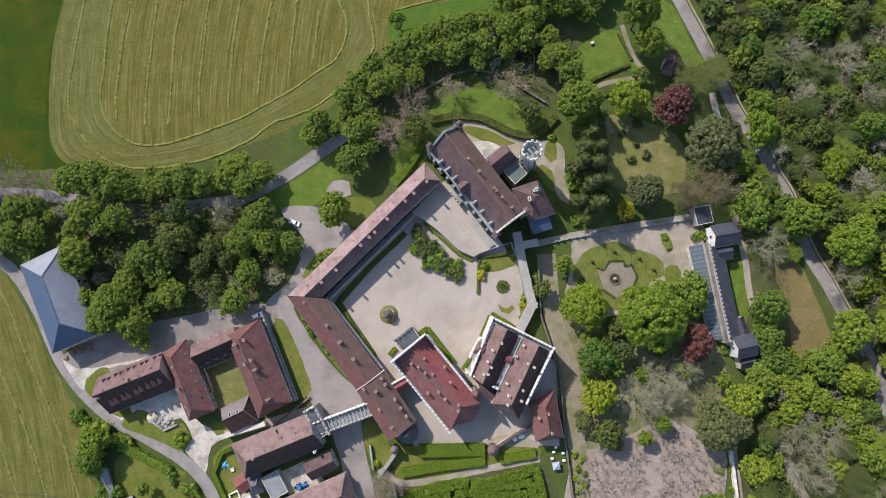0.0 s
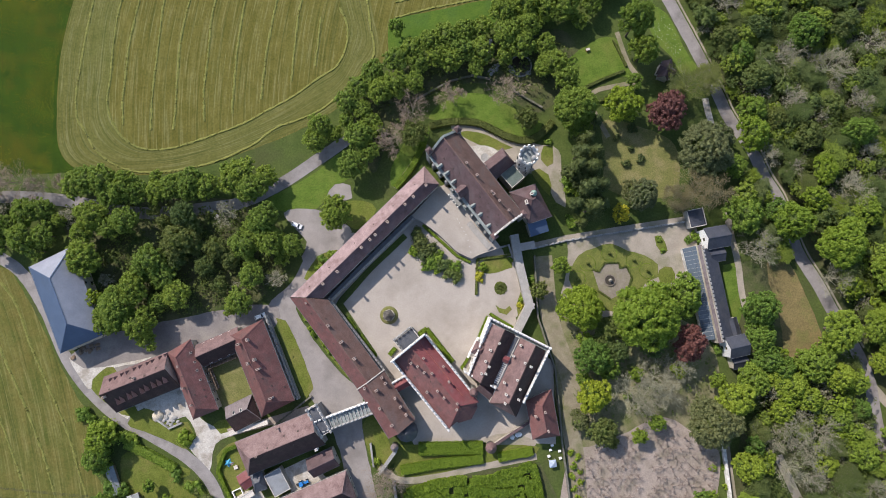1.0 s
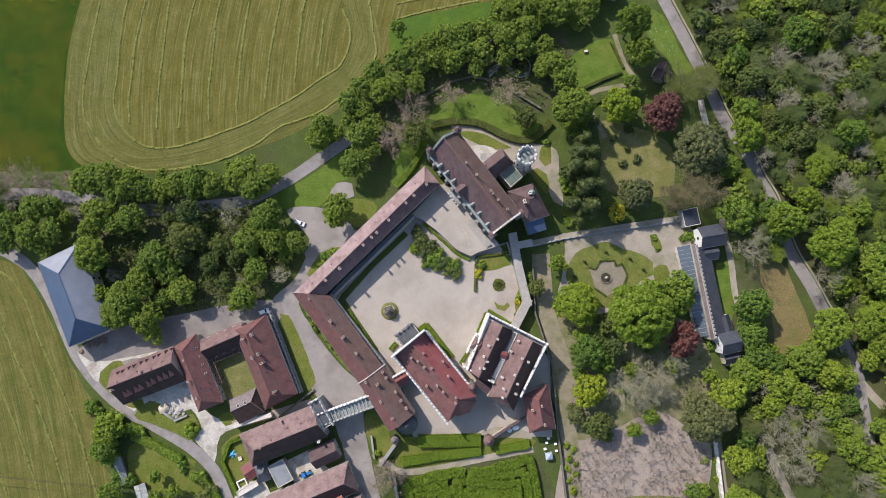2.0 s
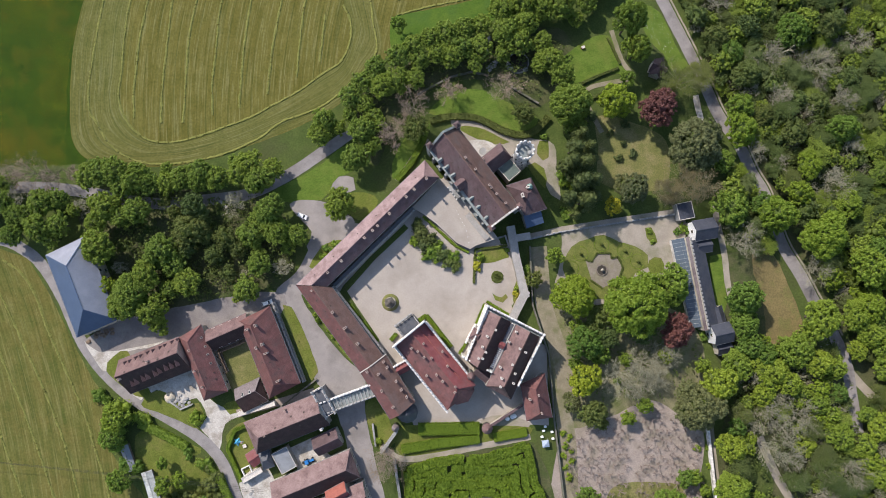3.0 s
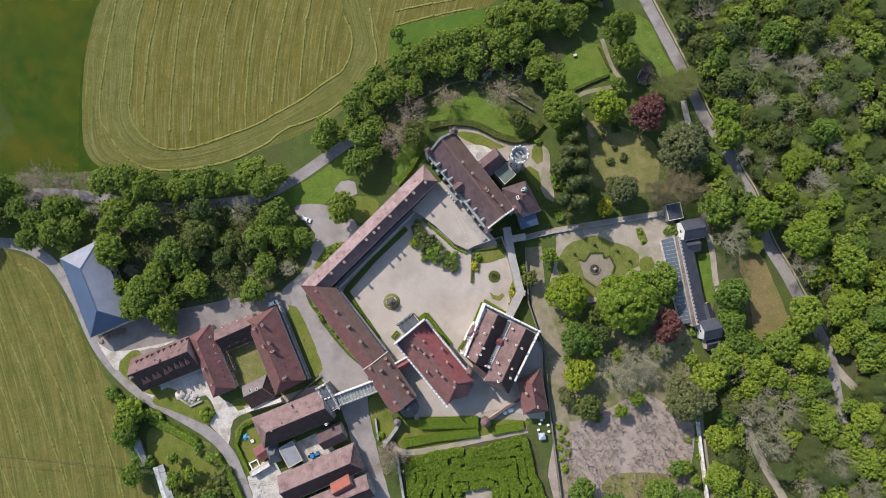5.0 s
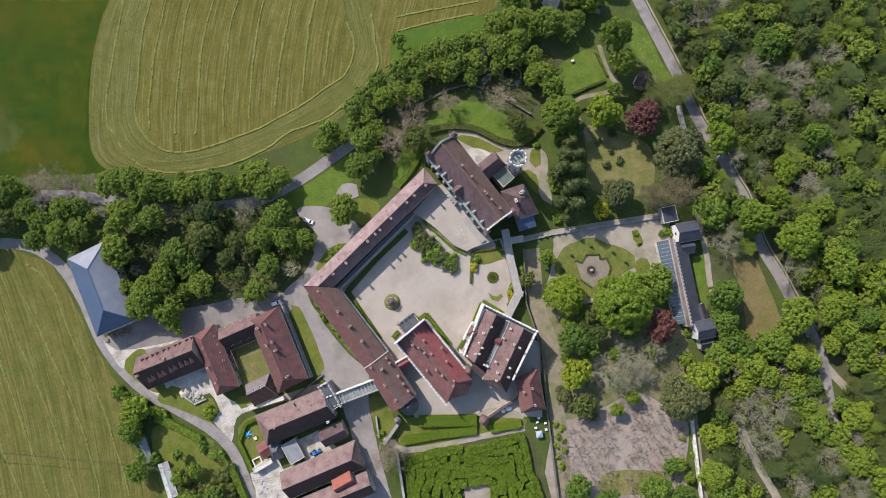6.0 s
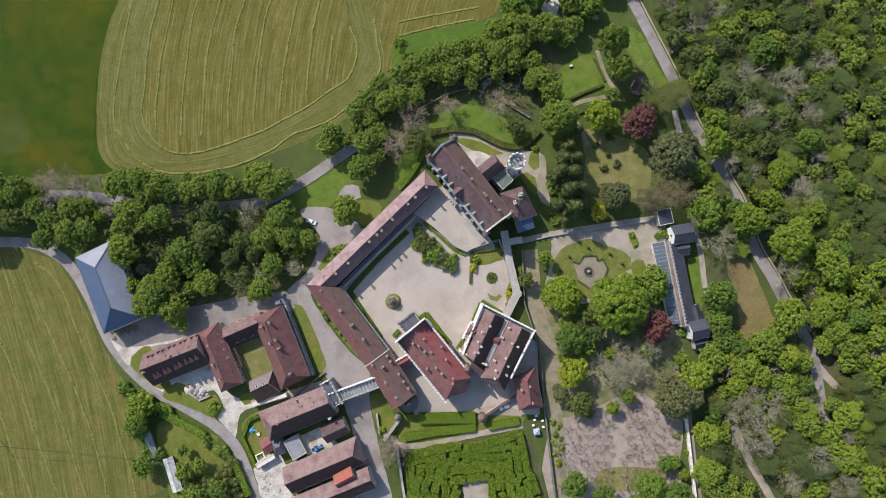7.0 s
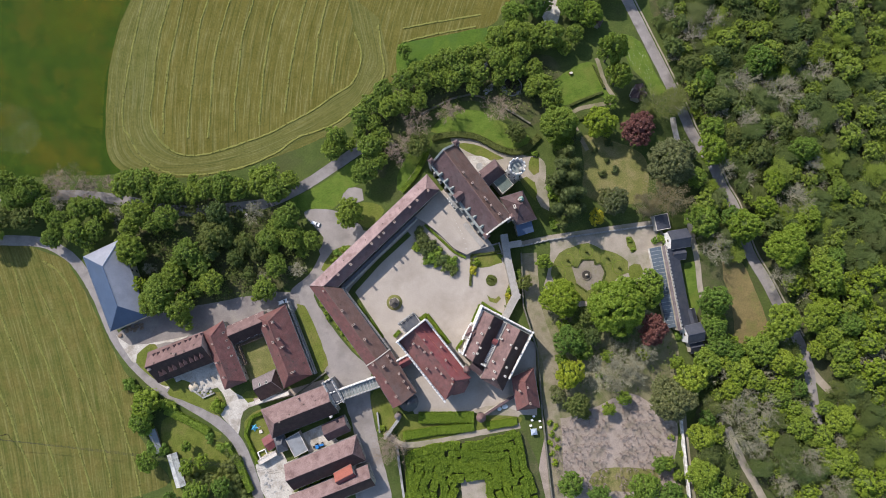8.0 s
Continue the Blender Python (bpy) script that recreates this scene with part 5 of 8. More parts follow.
chimneys(wing_s, [(-21.7, -28.0), (-20.4, -30.0), (-17.0, -35.2), (-15.1, -38.3), (-13.1, -41.0)], 11.2, 0.95, 0.9)
gable_coping(wing_s, 0, thick=0.17, rise=0.3)
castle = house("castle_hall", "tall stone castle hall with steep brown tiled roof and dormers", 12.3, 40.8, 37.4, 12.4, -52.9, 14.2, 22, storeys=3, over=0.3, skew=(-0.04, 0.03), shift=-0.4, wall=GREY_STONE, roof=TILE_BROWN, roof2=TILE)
dormers(castle, [(-1.2, 46.2), (1.3, 43.6), (3.7, 40.6), (10.5, 32.0), (13.2, 28.9), (16.1, 24.9)], w=1.0, h=1.7, peak=0.7, roof=LEAD, wall=GREY_STONE)
dormers(castle, [(5.8, 36.6)], w=3.6, h=2.4, peak=2.4, wall=WHITE_STONE)
chimneys(castle, [(8.7, 46.4), (12.3, 42.1), (17.3, 36.4), (18.0, 35.6), (19.9, 33.3), (23.2, 30.0)], 23.0, 0.8, 0.75)
vents(castle, [(-0.9, 54.5), (1.8, 51.9), (4.5, 49.5), (6.8, 46.7), (1.0, 49.1), (4.2, 45.5), (6.4, 43.6), (13.4, 35.1), (16.3, 32.5), (13.4, 31.8), (16.2, 28.3), (19.7, 28.4), (19.3, 25.3), (21.5, 31.3), (24.7, 29.8)])
cl, cw = 37.6, 12.6
gable_coping(castle, 0, LEAD, 0.4, 0.6)
gable_coping(castle, 1, COPING, 0.32, 0.4)
for k in range(9):
    put("coping_step", boxes_mesh("coping_step", [(-0.28, -0.34, 0, 0.28, 0.34, 0.55)], WHITE_STONE), castle, Matrix.Translation((cl / 2, -cw / 2 + 0.2 + k * 1.45, 14.3 + 7.6 * (1 - abs(k - 4.2) / 4.6))))
for e, s, top in ((-1, -1, 16.5), (-1, 1, 16.5), (1, -1, 14.4), (1, 1, 14.4)):
    t = put("corner_turret", boxes_mesh("corner_turret", [(-0.95, -0.95, 0, 0.95, 0.95, top), (-1.1, -1.1, top - 0.3, 1.1, 1.1, top + 0.1)], GREY_STONE), castle, Matrix.Translation((e * (cl / 2 + 0.2), s * (cw / 2 + 0.1), 0)))
    if e < 0:
        put("turret_cap", mesh_of("turret_cap", [(-1.15, -1.15, top + 0.1), (1.15, -1.15, top + 0.1), (1.15, 1.15, top + 0.1), (-1.15, 1.15, top + 0.1), (0, 0, top + 1.9)], [(0, 1, 4), (1, 2, 4), (2, 3, 4), (3, 0, 4)], TILE), t)
    else:
        put("turret_cap", mesh_of("turret_cap", [(-1.2, -1.2, top + 0.1), (1.2, -1.2, top + 0.1), (1.2, 1.2, top + 0.1), (-1.2, 1.2, top + 0.1), (0, 0, top + 1.0)], [(0, 1, 4), (1, 2, 4), (2, 3, 4), (3, 0, 4)], TILE_DULL), t)
put("cornice", boxes_mesh("cornice", [(-cl / 2 + 1.2, -cw / 2 - 0.95, 13.0, cl / 2 - 1.2, -cw / 2 - 0.05, 13.6)], GREY_STONE), castle)
put("gutter_walk", boxes_mesh("gutter_walk", [(-cl / 2 + 1.2, -cw / 2 - 1.3, 13.6, cl / 2 - 1.2, -cw / 2 - 0.4, 13.9)], LEAD), castle)
for u in np.linspace(-15.5, 15.5, 9):
    put("buttress", boxes_mesh("buttress", [(u - 0.45, -cw / 2 - 1.6, 0, u + 0.45, -cw / 2 - 0.02, 9.0), (u - 0.4, -cw / 2 - 1.0, 9.0, u + 0.4, -cw / 2 - 0.02, 11.5)], GREY_STONE), castle)
for u in np.linspace(-11.6, 11.6, 4):
    put("balcony", boxes_mesh("balcony", [(u - 1.2, -cw / 2 - 1.9, 6.6, u + 1.2, -cw / 2 - 0.02, 6.9), (u - 1.2, -cw / 2 - 1.9, 6.9, u + 1.2, -cw / 2 - 1.7, 7.8)], LEAD), castle)
stair = put("stair_porch", boxes_mesh("stair_porch", [(-3.6, -cw / 2 - 3.2, 0, 1.8, -cw / 2 - 0.02, 5.6), (-3.9, -cw / 2 - 3.5, 5.6, 2.1, -cw / 2 - 0.02, 5.8)], GREY_STONE), castle)
for k in range(5):
    put("baluster", boxes_mesh("baluster", [(-3.8 + k * 1.4, -cw / 2 - 3.45, 5.8, -3.4 + k * 1.4, -cw / 2 - 3.05, 6.6)], WHITE_STONE), stair)
mono_roof("castle_plinth", "low sloping stone plinth at the castle foot", 14.0, 23.2, 12.1, 1.9, -51.2, 3.0, 3.5, PAVE)
annex_a = house("castle_annex", "gabled castle annex with brown tiled roof", 20.6, 48.6, 9.9, 6.5, 38.5, 9, 13.6, hip=(0, 2))
chimneys(annex_a, [(15.7, 47.9)], 13.6)
annex_b = house("castle_corner_house", "hipped castle corner house with brown tiles", 32.7, 33.9, 8.7, 12.4, 17.7, 8.9, 13.4, hip=(4.9, 3.5), skew=(-0.25, -0.15), shift=0.9)
lantern = tagged(new("roof_lantern"), "small round roof lantern with green copper cap", "lantern")
lantern.matrix_basis = pose(33.1, 37.2, 0)
lathe("drum", [(0.95, 9.5), (0.95, 12.6), (1.1, 12.7)], 12, COPING, lantern)
lathe("cap", [(1.2, 12.7), (0.9, 13.4), (0.35, 13.9), (0.05, 14.5)], 12, VERDIGRIS, lantern)
chimneys(annex_b, [(32.4, 37.0), (30.2, 33.8)], 14.5, 1.6, 1.0, COPING)
mono_roof("slate_lean_to", "lean-to with blue-grey slate roof", 35.3, 25.8, 6.6, 4.8, 17.5, 5.5, 7.5, SLATE)
flat_block("copper_roofed_block", "low castle block with dull green copper roof", 26.1, 44.4, 6.1, 6.4, 40.6, 8, roof=COPPER)
tower = tagged(new("round_tower"), "white round crenellated tower of pale stone", "tower")
tower.matrix_basis = pose(30.3, 49.0, 0)
lathe("shaft", [(3.7, 0), (3.3, 3), (2.95, 19.4), (3.4, 20.4), (3.4, 21.6), (2.95, 21.6), (2.95, 20.2), (2.6, 20.2)], 24, TOWER_STONE, tower)
lathe("tower_roof", [(3.0, 20.1), (1.2, 20.4), (0.1, 20.5)], 16, LEAD, tower, smooth=False)
for i in range(8):
    for z in (5.0, 9.5, 14.0):
        put("slit_window", boxes_mesh("slit_window", [(-0.25, 3.0, z, 0.25, 3.32, z + 1.4)], DARK_GLASS), tower, Matrix.Rotation(i * math.pi / 4 + z, 4, "Z"))
for i in range(12):
    put("merlon", MERLON, tower, Matrix.Rotation(i * math.pi / 6, 4, "Z") @ Matrix.Translation((0, 3.17, 21.6)) @ Matrix.Diagonal((0.85, 1, 2.0, 1)))
lathe("turret", [(0.7, 20.0), (0.7, 22.4), (0.9, 22.7), (0.9, 23.2), (0.1, 23.6)], 12, GREY_STONE, tower, Matrix.Translation((1.6, -1.2, 0)))
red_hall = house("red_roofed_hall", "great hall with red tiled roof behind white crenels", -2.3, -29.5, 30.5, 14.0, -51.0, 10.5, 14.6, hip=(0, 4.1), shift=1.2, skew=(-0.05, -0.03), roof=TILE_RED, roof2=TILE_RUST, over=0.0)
chimneys(red_hall, [(-6.7, -20.9), (-3.8, -26.1), (2.1, -29.1), (-11.1, -22.6), (-8.8, -23.7), (-6.5, -25.8), (-1.9, -32.3), (0.3, -34.6), (4.9, -36.5), (4.7, -38.6), (0.2, -24.0), (-5.6, -32.7)], 15.4, 0.8, 0.75)
vents(red_hall, [(-9.9, -27.9), (-4.4, -29.2), (-1.0, -29.8), (2.2, -36.5), (-12.2, -24.6)])
RL, RW = 31.2, 14.1
put("snow_rail", boxes_mesh("snow_rail", [(-14.0, -0.07, 0.0, 9.5, 0.07, 0.16)], TILE_NEW), red_hall, Matrix.Translation((0, 4.1, 12.66)))
crenels(red_hall, -RL / 2, RW / 2 + 0.1, -RL / 2, -RW / 2 - 0.1, 15.2, pitch=1.45, depth=5.2)
crenels(red_hall, -RL / 2 + 0.9, -RW / 2 - 0.3, RL / 2, -RW / 2 - 0.3, 10.8)
crenels(red_hall, -RL / 2 + 0.9, RW / 2 + 0.3, RL / 2 - 3.5, RW / 2 + 0.3, 10.8)
apse = tagged(new("hall_apse"), "polygonal apse with brown tiled tent roof behind the great hall", "apse")
apse.matrix_basis = pose(6.1, -38.1, 0, 0, 0, -6)
lathe("shaft", [(5.5, 0), (5.5, 9.4)], 8, STONE, apse, smooth=False)
lathe("roof", [(6.1, 9.1), (6.1, 9.4), (0.1, 14.3)], 8, TILE_RUST, apse, smooth=False)
stair_cone = tagged(new("stair_turret"), "slim stair turret with a tall brown cone roof", "turret")
stair_cone.matrix_basis = pose(10.8, -33.2, 0)
lathe("shaft", [(1.25, 0), (1.25, 12.6), (1.45, 12.8)], 12, WHITE_STONE, stair_cone)
lathe("roof", [(1.6, 12.7), (0.06, 17.6)], 10, TILE_DULL, stair_cone, smooth=False)
porch = flat_block("hall_porch", "grey crenellated porch before the great hall", -12.9, -15.3, 8.3, 5.3, 37.1, 5.4, wall=GREY_STONE, roof=SLATE_DARK)
for q in ((-3.6, 3.1, 3.6, 3.1), (-3.6, -3.1, -3.6, 3.1)):
    crenels(porch, *q, 5.5, low=0.4, pitch=1.7, material=GREY_STONE, depth=0.5)
# south-east slopes of the keep ranges have shade painted into their tiles
keep_a = house("keep_west_range", "keep range with brown tiled gable roof behind white crenels", 17.4, -20.4, 20.0, 10.3, -115.5, 11, 16.4, shift=-0.1, skew=(0, 0.11), over=0.0, roof=TILE_SHADE, roof2=TILE_DULL)
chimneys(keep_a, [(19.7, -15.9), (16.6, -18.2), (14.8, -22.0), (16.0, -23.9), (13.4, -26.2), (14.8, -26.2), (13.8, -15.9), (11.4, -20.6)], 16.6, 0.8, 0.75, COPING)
keep_b = house("keep_east_range", "keep range with brown tiled gable roof and hipped end", 26.5, -28.1, 25.3, 10.5, -115.9, 11, 16.6, hip=(0, 3.4), skew=(0.03, 0.04), shift=0.2, over=0.0, roof=TILE_SHADE, roof2=TILE_DULL)
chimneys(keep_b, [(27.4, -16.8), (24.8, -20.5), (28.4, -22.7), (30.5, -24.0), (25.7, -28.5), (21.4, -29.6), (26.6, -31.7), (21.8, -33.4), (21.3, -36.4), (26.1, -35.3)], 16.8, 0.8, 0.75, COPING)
valley = flat_block("keep_light_well", "glazed light well between the keep roofs", 22.1, -22.3, 19.0, 2.2, -116.3, 11.5, roof=SLATE_DARK)
for i in range(12):
    put("glazing_bar", boxes_mesh("glazing_bar", [(-0.07, -1.2, 0, 0.07, 1.2, 0.14)], WHITE_PAINT), valley, Matrix.Translation((0.5 + i * 0.72, 0, 11.6)))
house("keep_link_roof", "small red tiled link roof between the keep roofs", 22.2, -21.8, 2.0, 2.2, -26, 12.2, 13.3, roof=TILE_RED, over=0.1, storeys=0)
keep_wall = tagged(new("keep_parapet"), "white crenellated parapet round the keep", "parapet")
KP = [(9.1, -26.8), (17.0, -7.4), (37.8, -18.0), (28.2, -36.5)]
for (x0, y0), (x1, y1) in zip(KP, KP[1:]):
    crenels(keep_wall, x0, y0, x1, y1, 12.2, depth=12.2)
walk_v = [(x, y, z) for z in (8.0, 11.3) for x, y in KP]
put("roof_walk", mesh_of("roof_walk", walk_v, [(0, 1, 2, 3), (7, 6, 5, 4), (0, 4, 5, 1), (1, 5, 6, 2), (2, 6, 7, 3), (3, 7, 4, 0)], LEAD), keep_wall)
KI = [(10.1, -27.1), (17.8, -9.0)]
put("wall_walk", boxes_mesh("wall_walk", [(0, -1.0, -0.6, math.dist(KI[0], KI[1]), 1.0, 0)], WHITE_STONE), keep_wall, along(*KI[0], *KI[1], 11.6), "broad white stone wall walk")
house("keep_stair_roof", "small hipped stair roof on the keep", 12.7, -18.1, 3.1, 3.7, -26.8, 12.0, 13.6, hip=(1.2, 1.2), storeys=0, roof=TILE_DULL)
K2 = [(7.8, -26.1), (18.2, -31.6)]
crenels(keep_wall, *K2[0], *K2[1], 11.6, depth=11.6)
keep_porch = flat_block("keep_porch", "white crenellated porch of the keep", 12.2, -18.5, 7.0, 2.9, 60.8, 8.0, wall=WHITE_STONE, roof=COPING)
crenels(keep_porch, -3.7, 1.4, 3.7, 1.4, 8.1, low=0.4, depth=0.5)
house("keep_low_wing", "lower keep wing with brown tiled roof", 16.4, -33.5, 8.4, 3.9, -37.6, 8, 10.5, roof=TILE, roof2=TILE)
south_house = house("south_house", "stone house with red-brown hipped tiled roof", 35.6, -42.7, 14.6, 9.1, -80.7, 6.4, 11.2, hip=(3.2, 3.2), skew=(-0.27, 0.03), shift=-0.1, roof=TILE_RUST)
chimneys(south_house, [(35.8, -40.4), (32.7, -42.1), (36.8, -46.9)], 12.2, 0.8, 0.75)
link = house("link_building", "small link with bright red tiled roof", -15.1, -30.8, 7.3, 3.3, 28.7, 7, 8.4, roof=TILE_RED)
crenels(link, -3.6, -1.9, -3.6, 1.9, 7.2, low=0.4, depth=1.2)
crenels(link, -3.6, 1.9, 3.4, 1.9, 7.2, low=0.4, depth=1.2)

# gate bridge over the drive, with its tower
bridge = tagged(new("gate_bridge"), "grey crenellated gate bridge over the drive", "bridge")
bridge.matrix_basis = pose(-35.4, -42.3, 0, 0, 0, 19.8)
put("deck", boxes_mesh("deck", [(-9.8, -2.2, 5.4, 9.8, 2.2, 7.2)], LEAD), bridge)
for i in range(15):
    put("deck_rib", boxes_mesh("deck_rib", [(-9.4 + i * 1.34 - 0.16, -1.9, 7.2, -9.4 + i * 1.34 + 0.16, 1.9, 7.55)], GREY_STONE), bridge)
put("pier", boxes_mesh("pier", [(-9.8, -2.2, 0, -5.2, 2.2, 5.4)], GREY_STONE), bridge)
put("pier", boxes_mesh("pier", [(5.0, -2.2, 0, 9.8, 2.2, 5.4)], GREY_STONE), bridge)
arch = [(-5.2 + 0.51 * i, 5.4 - 1.6 * (abs(i - 10) / 10) ** 2.2) for i in range(21)]
for s in (-2.0, 1.6):
    v = [(x, y, z) for x, z in arch for y in (s, s + 0.4)] + [(x, y, 5.4) for x, z in arch for y in (s, s + 0.4)]
    n2 = len(arch) * 2
    f = [(2 * i, 2 * i + 2, 2 * i + 3, 2 * i + 1) for i in range(20)] + [(2 * i, 2 * i + n2, 2 * i + 2 + n2, 2 * i + 2) for i in range(20)] + [(2 * i + 1, 2 * i + 3, 2 * i + 3 + n2, 2 * i + 1 + n2) for i in range(20)]
    put("arch", mesh_of("arch", v, f, GREY_STONE), bridge)
crenels(bridge, -9.8, 2.2, 9.8, 2.2, 7.4, low=0.6, pitch=1.5, depth=0.6)
crenels(bridge, -9.8, -2.2, 9.8, -2.2, 7.4, low=0.3, pitch=1.5, material=GREY_STONE, depth=0.6)
gate_tower = flat_block("gate_tower", "grey crenellated gate tower beside the bridge", -44.3, -43.3, 10.5, 3.9, -60.4, 8.2, wall=GREY_STONE, roof=SLATE_DARK)
for q in ((-5.4, -1.9, 5.4, -1.9), (-5.4, 1.9, 5.4, 1.9), (-5.4, -1.9, -5.4, 1.9)):
    crenels(gate_tower, *q, 8.3, low=0.4, pitch=1.7, material=COPING, depth=0.4)


def turret(x, y, r, h, cover, label):
    """A round garden turret with a conical tiled roof."""
    t = tagged(new("garden_turret"), label, "turret", "garden turrets")
    t.matrix_basis = pose(x, y, 0)
    lathe("shaft", [(r, 0), (r * 0.95, h), (r * 1.1, h), (r * 1.1, h + 0.3)], 16, GREY_STONE, t)
    lathe("roof", [(r * 1.25, h + 0.2), (0.05, h + r * 1.9)], 12, cover, t, smooth=False)


turret(-13.2, -47.6, 3.3, 5.0, SLATE_DARK, "broad slate-roofed stair turret under the gate wing")
turret(-17.7, -53.7, 1.2, 4.4, TILE_GREY, "slim stone turret with grey cone roof beside the gate wing")
turret(17.2, -54.2, 1.7, 3.6, TILE_DULL, "round brown-roofed turret at the garden wall")
wall_along("garden_wall_gate", "stone wall below the gate wing", [(-17.7, -55.7), (-23.1, -63.0)], 1.0, 3.0, GREY_STONE)
wall_along("garden_wall_turret", "stone wall running from the turret to the house", [(18.3, -53.6), (26.4, -48.4), (31.3, -45.3)], 0.8, 2.8, STONE, TILE)
walkway = wall_along("rampart_walk", "raised pale stone walkway from the castle to the keep", [(27.0, 21.7), (28.8, 10.7), (32.0, -3.1), (27.2, -12.4)], 2.9, 4.4, STONE, PAVE)
wall_along("rampart_spur", "short raised stone spur of the walkway", [(28.5, 18.4), (33.0, 19.2)], 2.6, 4.3, STONE, PAVE)
rampart = wall_along("rampart_wall", "crenellated rampart wall with a paved walk", [(34.1, 19.3), (46.5, 22.1), (67.1, 25.3), (90.9, 28.8)], 1.9, 0.5, GREY_STONE, PATH_GRAVEL)
RW_PTS = [(34.1, 18.3), (46.4, 21.1), (67.1, 24.3), (90.9, 27.8)]
for (x0, y0), (x1, y1) in zip(RW_PTS, RW_PTS[1:]):
    crenels(rampart, x0, y0, x1, y1, 0.6, low=0.2, pitch=2.6, material=GREY_STONE, depth=0.4)
wall_along("garden_wall_east", "long stone garden wall beside the earth path", [(34.5, 15.2), (35.3, -7.3), (41.4, -26.5), (43.3, -52.3), (45.3, -71.0), (47.9, -94.2)], 0.4, 1.9, DARK_STONE, DARK_STONE)
wall_along("orchard_wall", "white-topped orchard wall", [(102.0, -52.5), (103.2, -66.9), (104.9, -84.9), (105.9, -96.0)], 0.8, 2.0, WHITE_STONE, WHITE_STONE)
wall_along("moat_wall", "low stone wall behind the castle lawn", [(-9.3, 75.8), (-1.5, 80.1), (3.8, 82.8), (11.9, 84.9), (18.6, 83.6)], 0.45, 1.3, DARK_STONE, DARK_STONE)
wall_along("moat_wall_east", "low stone wall behind the castle lawn", [(28.0, 78.7), (38.4, 72.2)], 0.55, 1.3, DARK_STONE, DARK_STONE)
wall_along("entrance_wall", "short stone parapet beside the upper drive", [(-87.0, 33.6), (-84.5, 31.3)], 0.7, 1.0, STONE)
wall_along("yard_wall", "white wall of the farm garden", [(-77.5, -48.6), (-64.9, -44.9)], 1.5, 2.5, WHITE_STONE, COPING)
wall_along("drive_wall", "dark stone wall beside the lower drive", [(-26.7, -53.1), (-25.6, -61.0)], 0.5, 1.5, GREY_STONE)
wall_along("range_wall", "long dark stone wall of the farm drive", [(-63.7, -47.5), (-48.7, -35.8)], 0.45, 0.9, DARK_STONE, DARK_STONE)
wall_along("maze_wall", "stone wall beside the maze drive", [(-18.3, -66.7), (-15.0, -88.1)], 0.8, 2.0, GREY_STONE)
wall_along("terrace_edge", "low stone terrace edge of the castle court", [(18.2, 17.6), (25.0, 19.6), (27.6, 11.3)], 0.5, 1.0, GREY_STONE)

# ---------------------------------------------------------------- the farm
# the yard-side slope takes the tiles darkened for shade
farm_w = house("farm_west_range", "long farm range with many small dormers in its tiled roof", -109.1, -29.6, 24.3, 12.9, 21.3, 5.8, 12.4, shift=1.0, roof=TILE_DULL, roof2=TILE_SHADE)
dormers(farm_w, [(-119.5, -28.1), (-117.7, -27.5), (-115.6, -26.3), (-113.8, -25.6), (-111.3, -24.4), (-109.3, -23.6), (-106.7, -22.5), (-105.0, -21.7), (-102.4, -20.5), (-100.4, -19.6)], w=1.3, h=0.35, peak=1.1, roof=TILE)
dormers(farm_w, [(-115.7, -36.9), (-114.2, -36.2), (-111.6, -35.0), (-109.9, -34.3), (-107.1, -33.1), (-105.4, -32.1), (-102.9, -31.0), (-100.9, -30.2), (-98.8, -29.3)], w=1.2, h=1.1, peak=1.3, roof=TILE_DULL)
vents(farm_w, [(-117.4, -31.3), (-111.0, -27.6), (-105.2, -26.6), (-101.8, -24.0)], 0.6)
chimneys(farm_w, [(-108.9, -27.4), (-119.1, -33.9)], 13.2, 0.9, 0.7)
farm_m = house("farm_middle_range", "farm range with hipped red-brown tiled roof", -90.8, -29.0, 25.9, 8.9, -67.1, 6.0, 10.8, hip=(3.8, 3.5), skew=(-0.13, 0.02), shift=-0.4, roof=TILE_RUST)
skylights(farm_m, [(-91.1, -19.1), (-89.6, -22.4), (-88.6, -25.4), (-87.3, -28.7)], 0.7, 0.9)
vents(farm_m, [(-90.2, -31.5), (-86.0, -32.2), (-88.2, -33.6), (-85.2, -34.6), (-92.6, -27.2), (-91.2, -30.9)], 0.5)
chimneys(farm_m, [(-94.1, -23.6), (-92.3, -31.3), (-88.9, -37.1)], 11.3, 0.8, 0.6)
house("farm_link_range", "low farm range with tiled roof between two houses", -81.1, -17.2, 16.5, 7.8, 23.4, 5, 8.9, roof=TILE_DULL, roof2=TILE_SHADE)
farm_e = house("farm_east_range", "large farmhouse with hipped brown tiled roof", -65.4, -24.7, 30.8, 12.3, -67.5, 6.6, 12.4, hip=(3.9, 4.3), skew=(-0.05, -0.07), shift=-1.2, roof=TILE_RUST)
chimneys(farm_e, [(-69.1, -14.3), (-72.3, -15.8), (-66.4, -21.2), (-65.0, -24.5), (-68.5, -22.5), (-60.4, -34.6)], 13.6, 1.3, 0.7)
vents(farm_e, [(-60.2, -16.4), (-63.9, -27.9), (-60.9, -30.6), (-66.7, -28.0), (-57.0, -31.4)], 0.5)
FG = [(-65.2, -6.5), (-53.3, -36.1)]
farm_gallery = wall_along("farm_gallery", "grey stone gallery with a slotted parapet along the farmhouse", FG, 1.1, 2.6, GREY_STONE, ZINC, kind="", category="gallery")
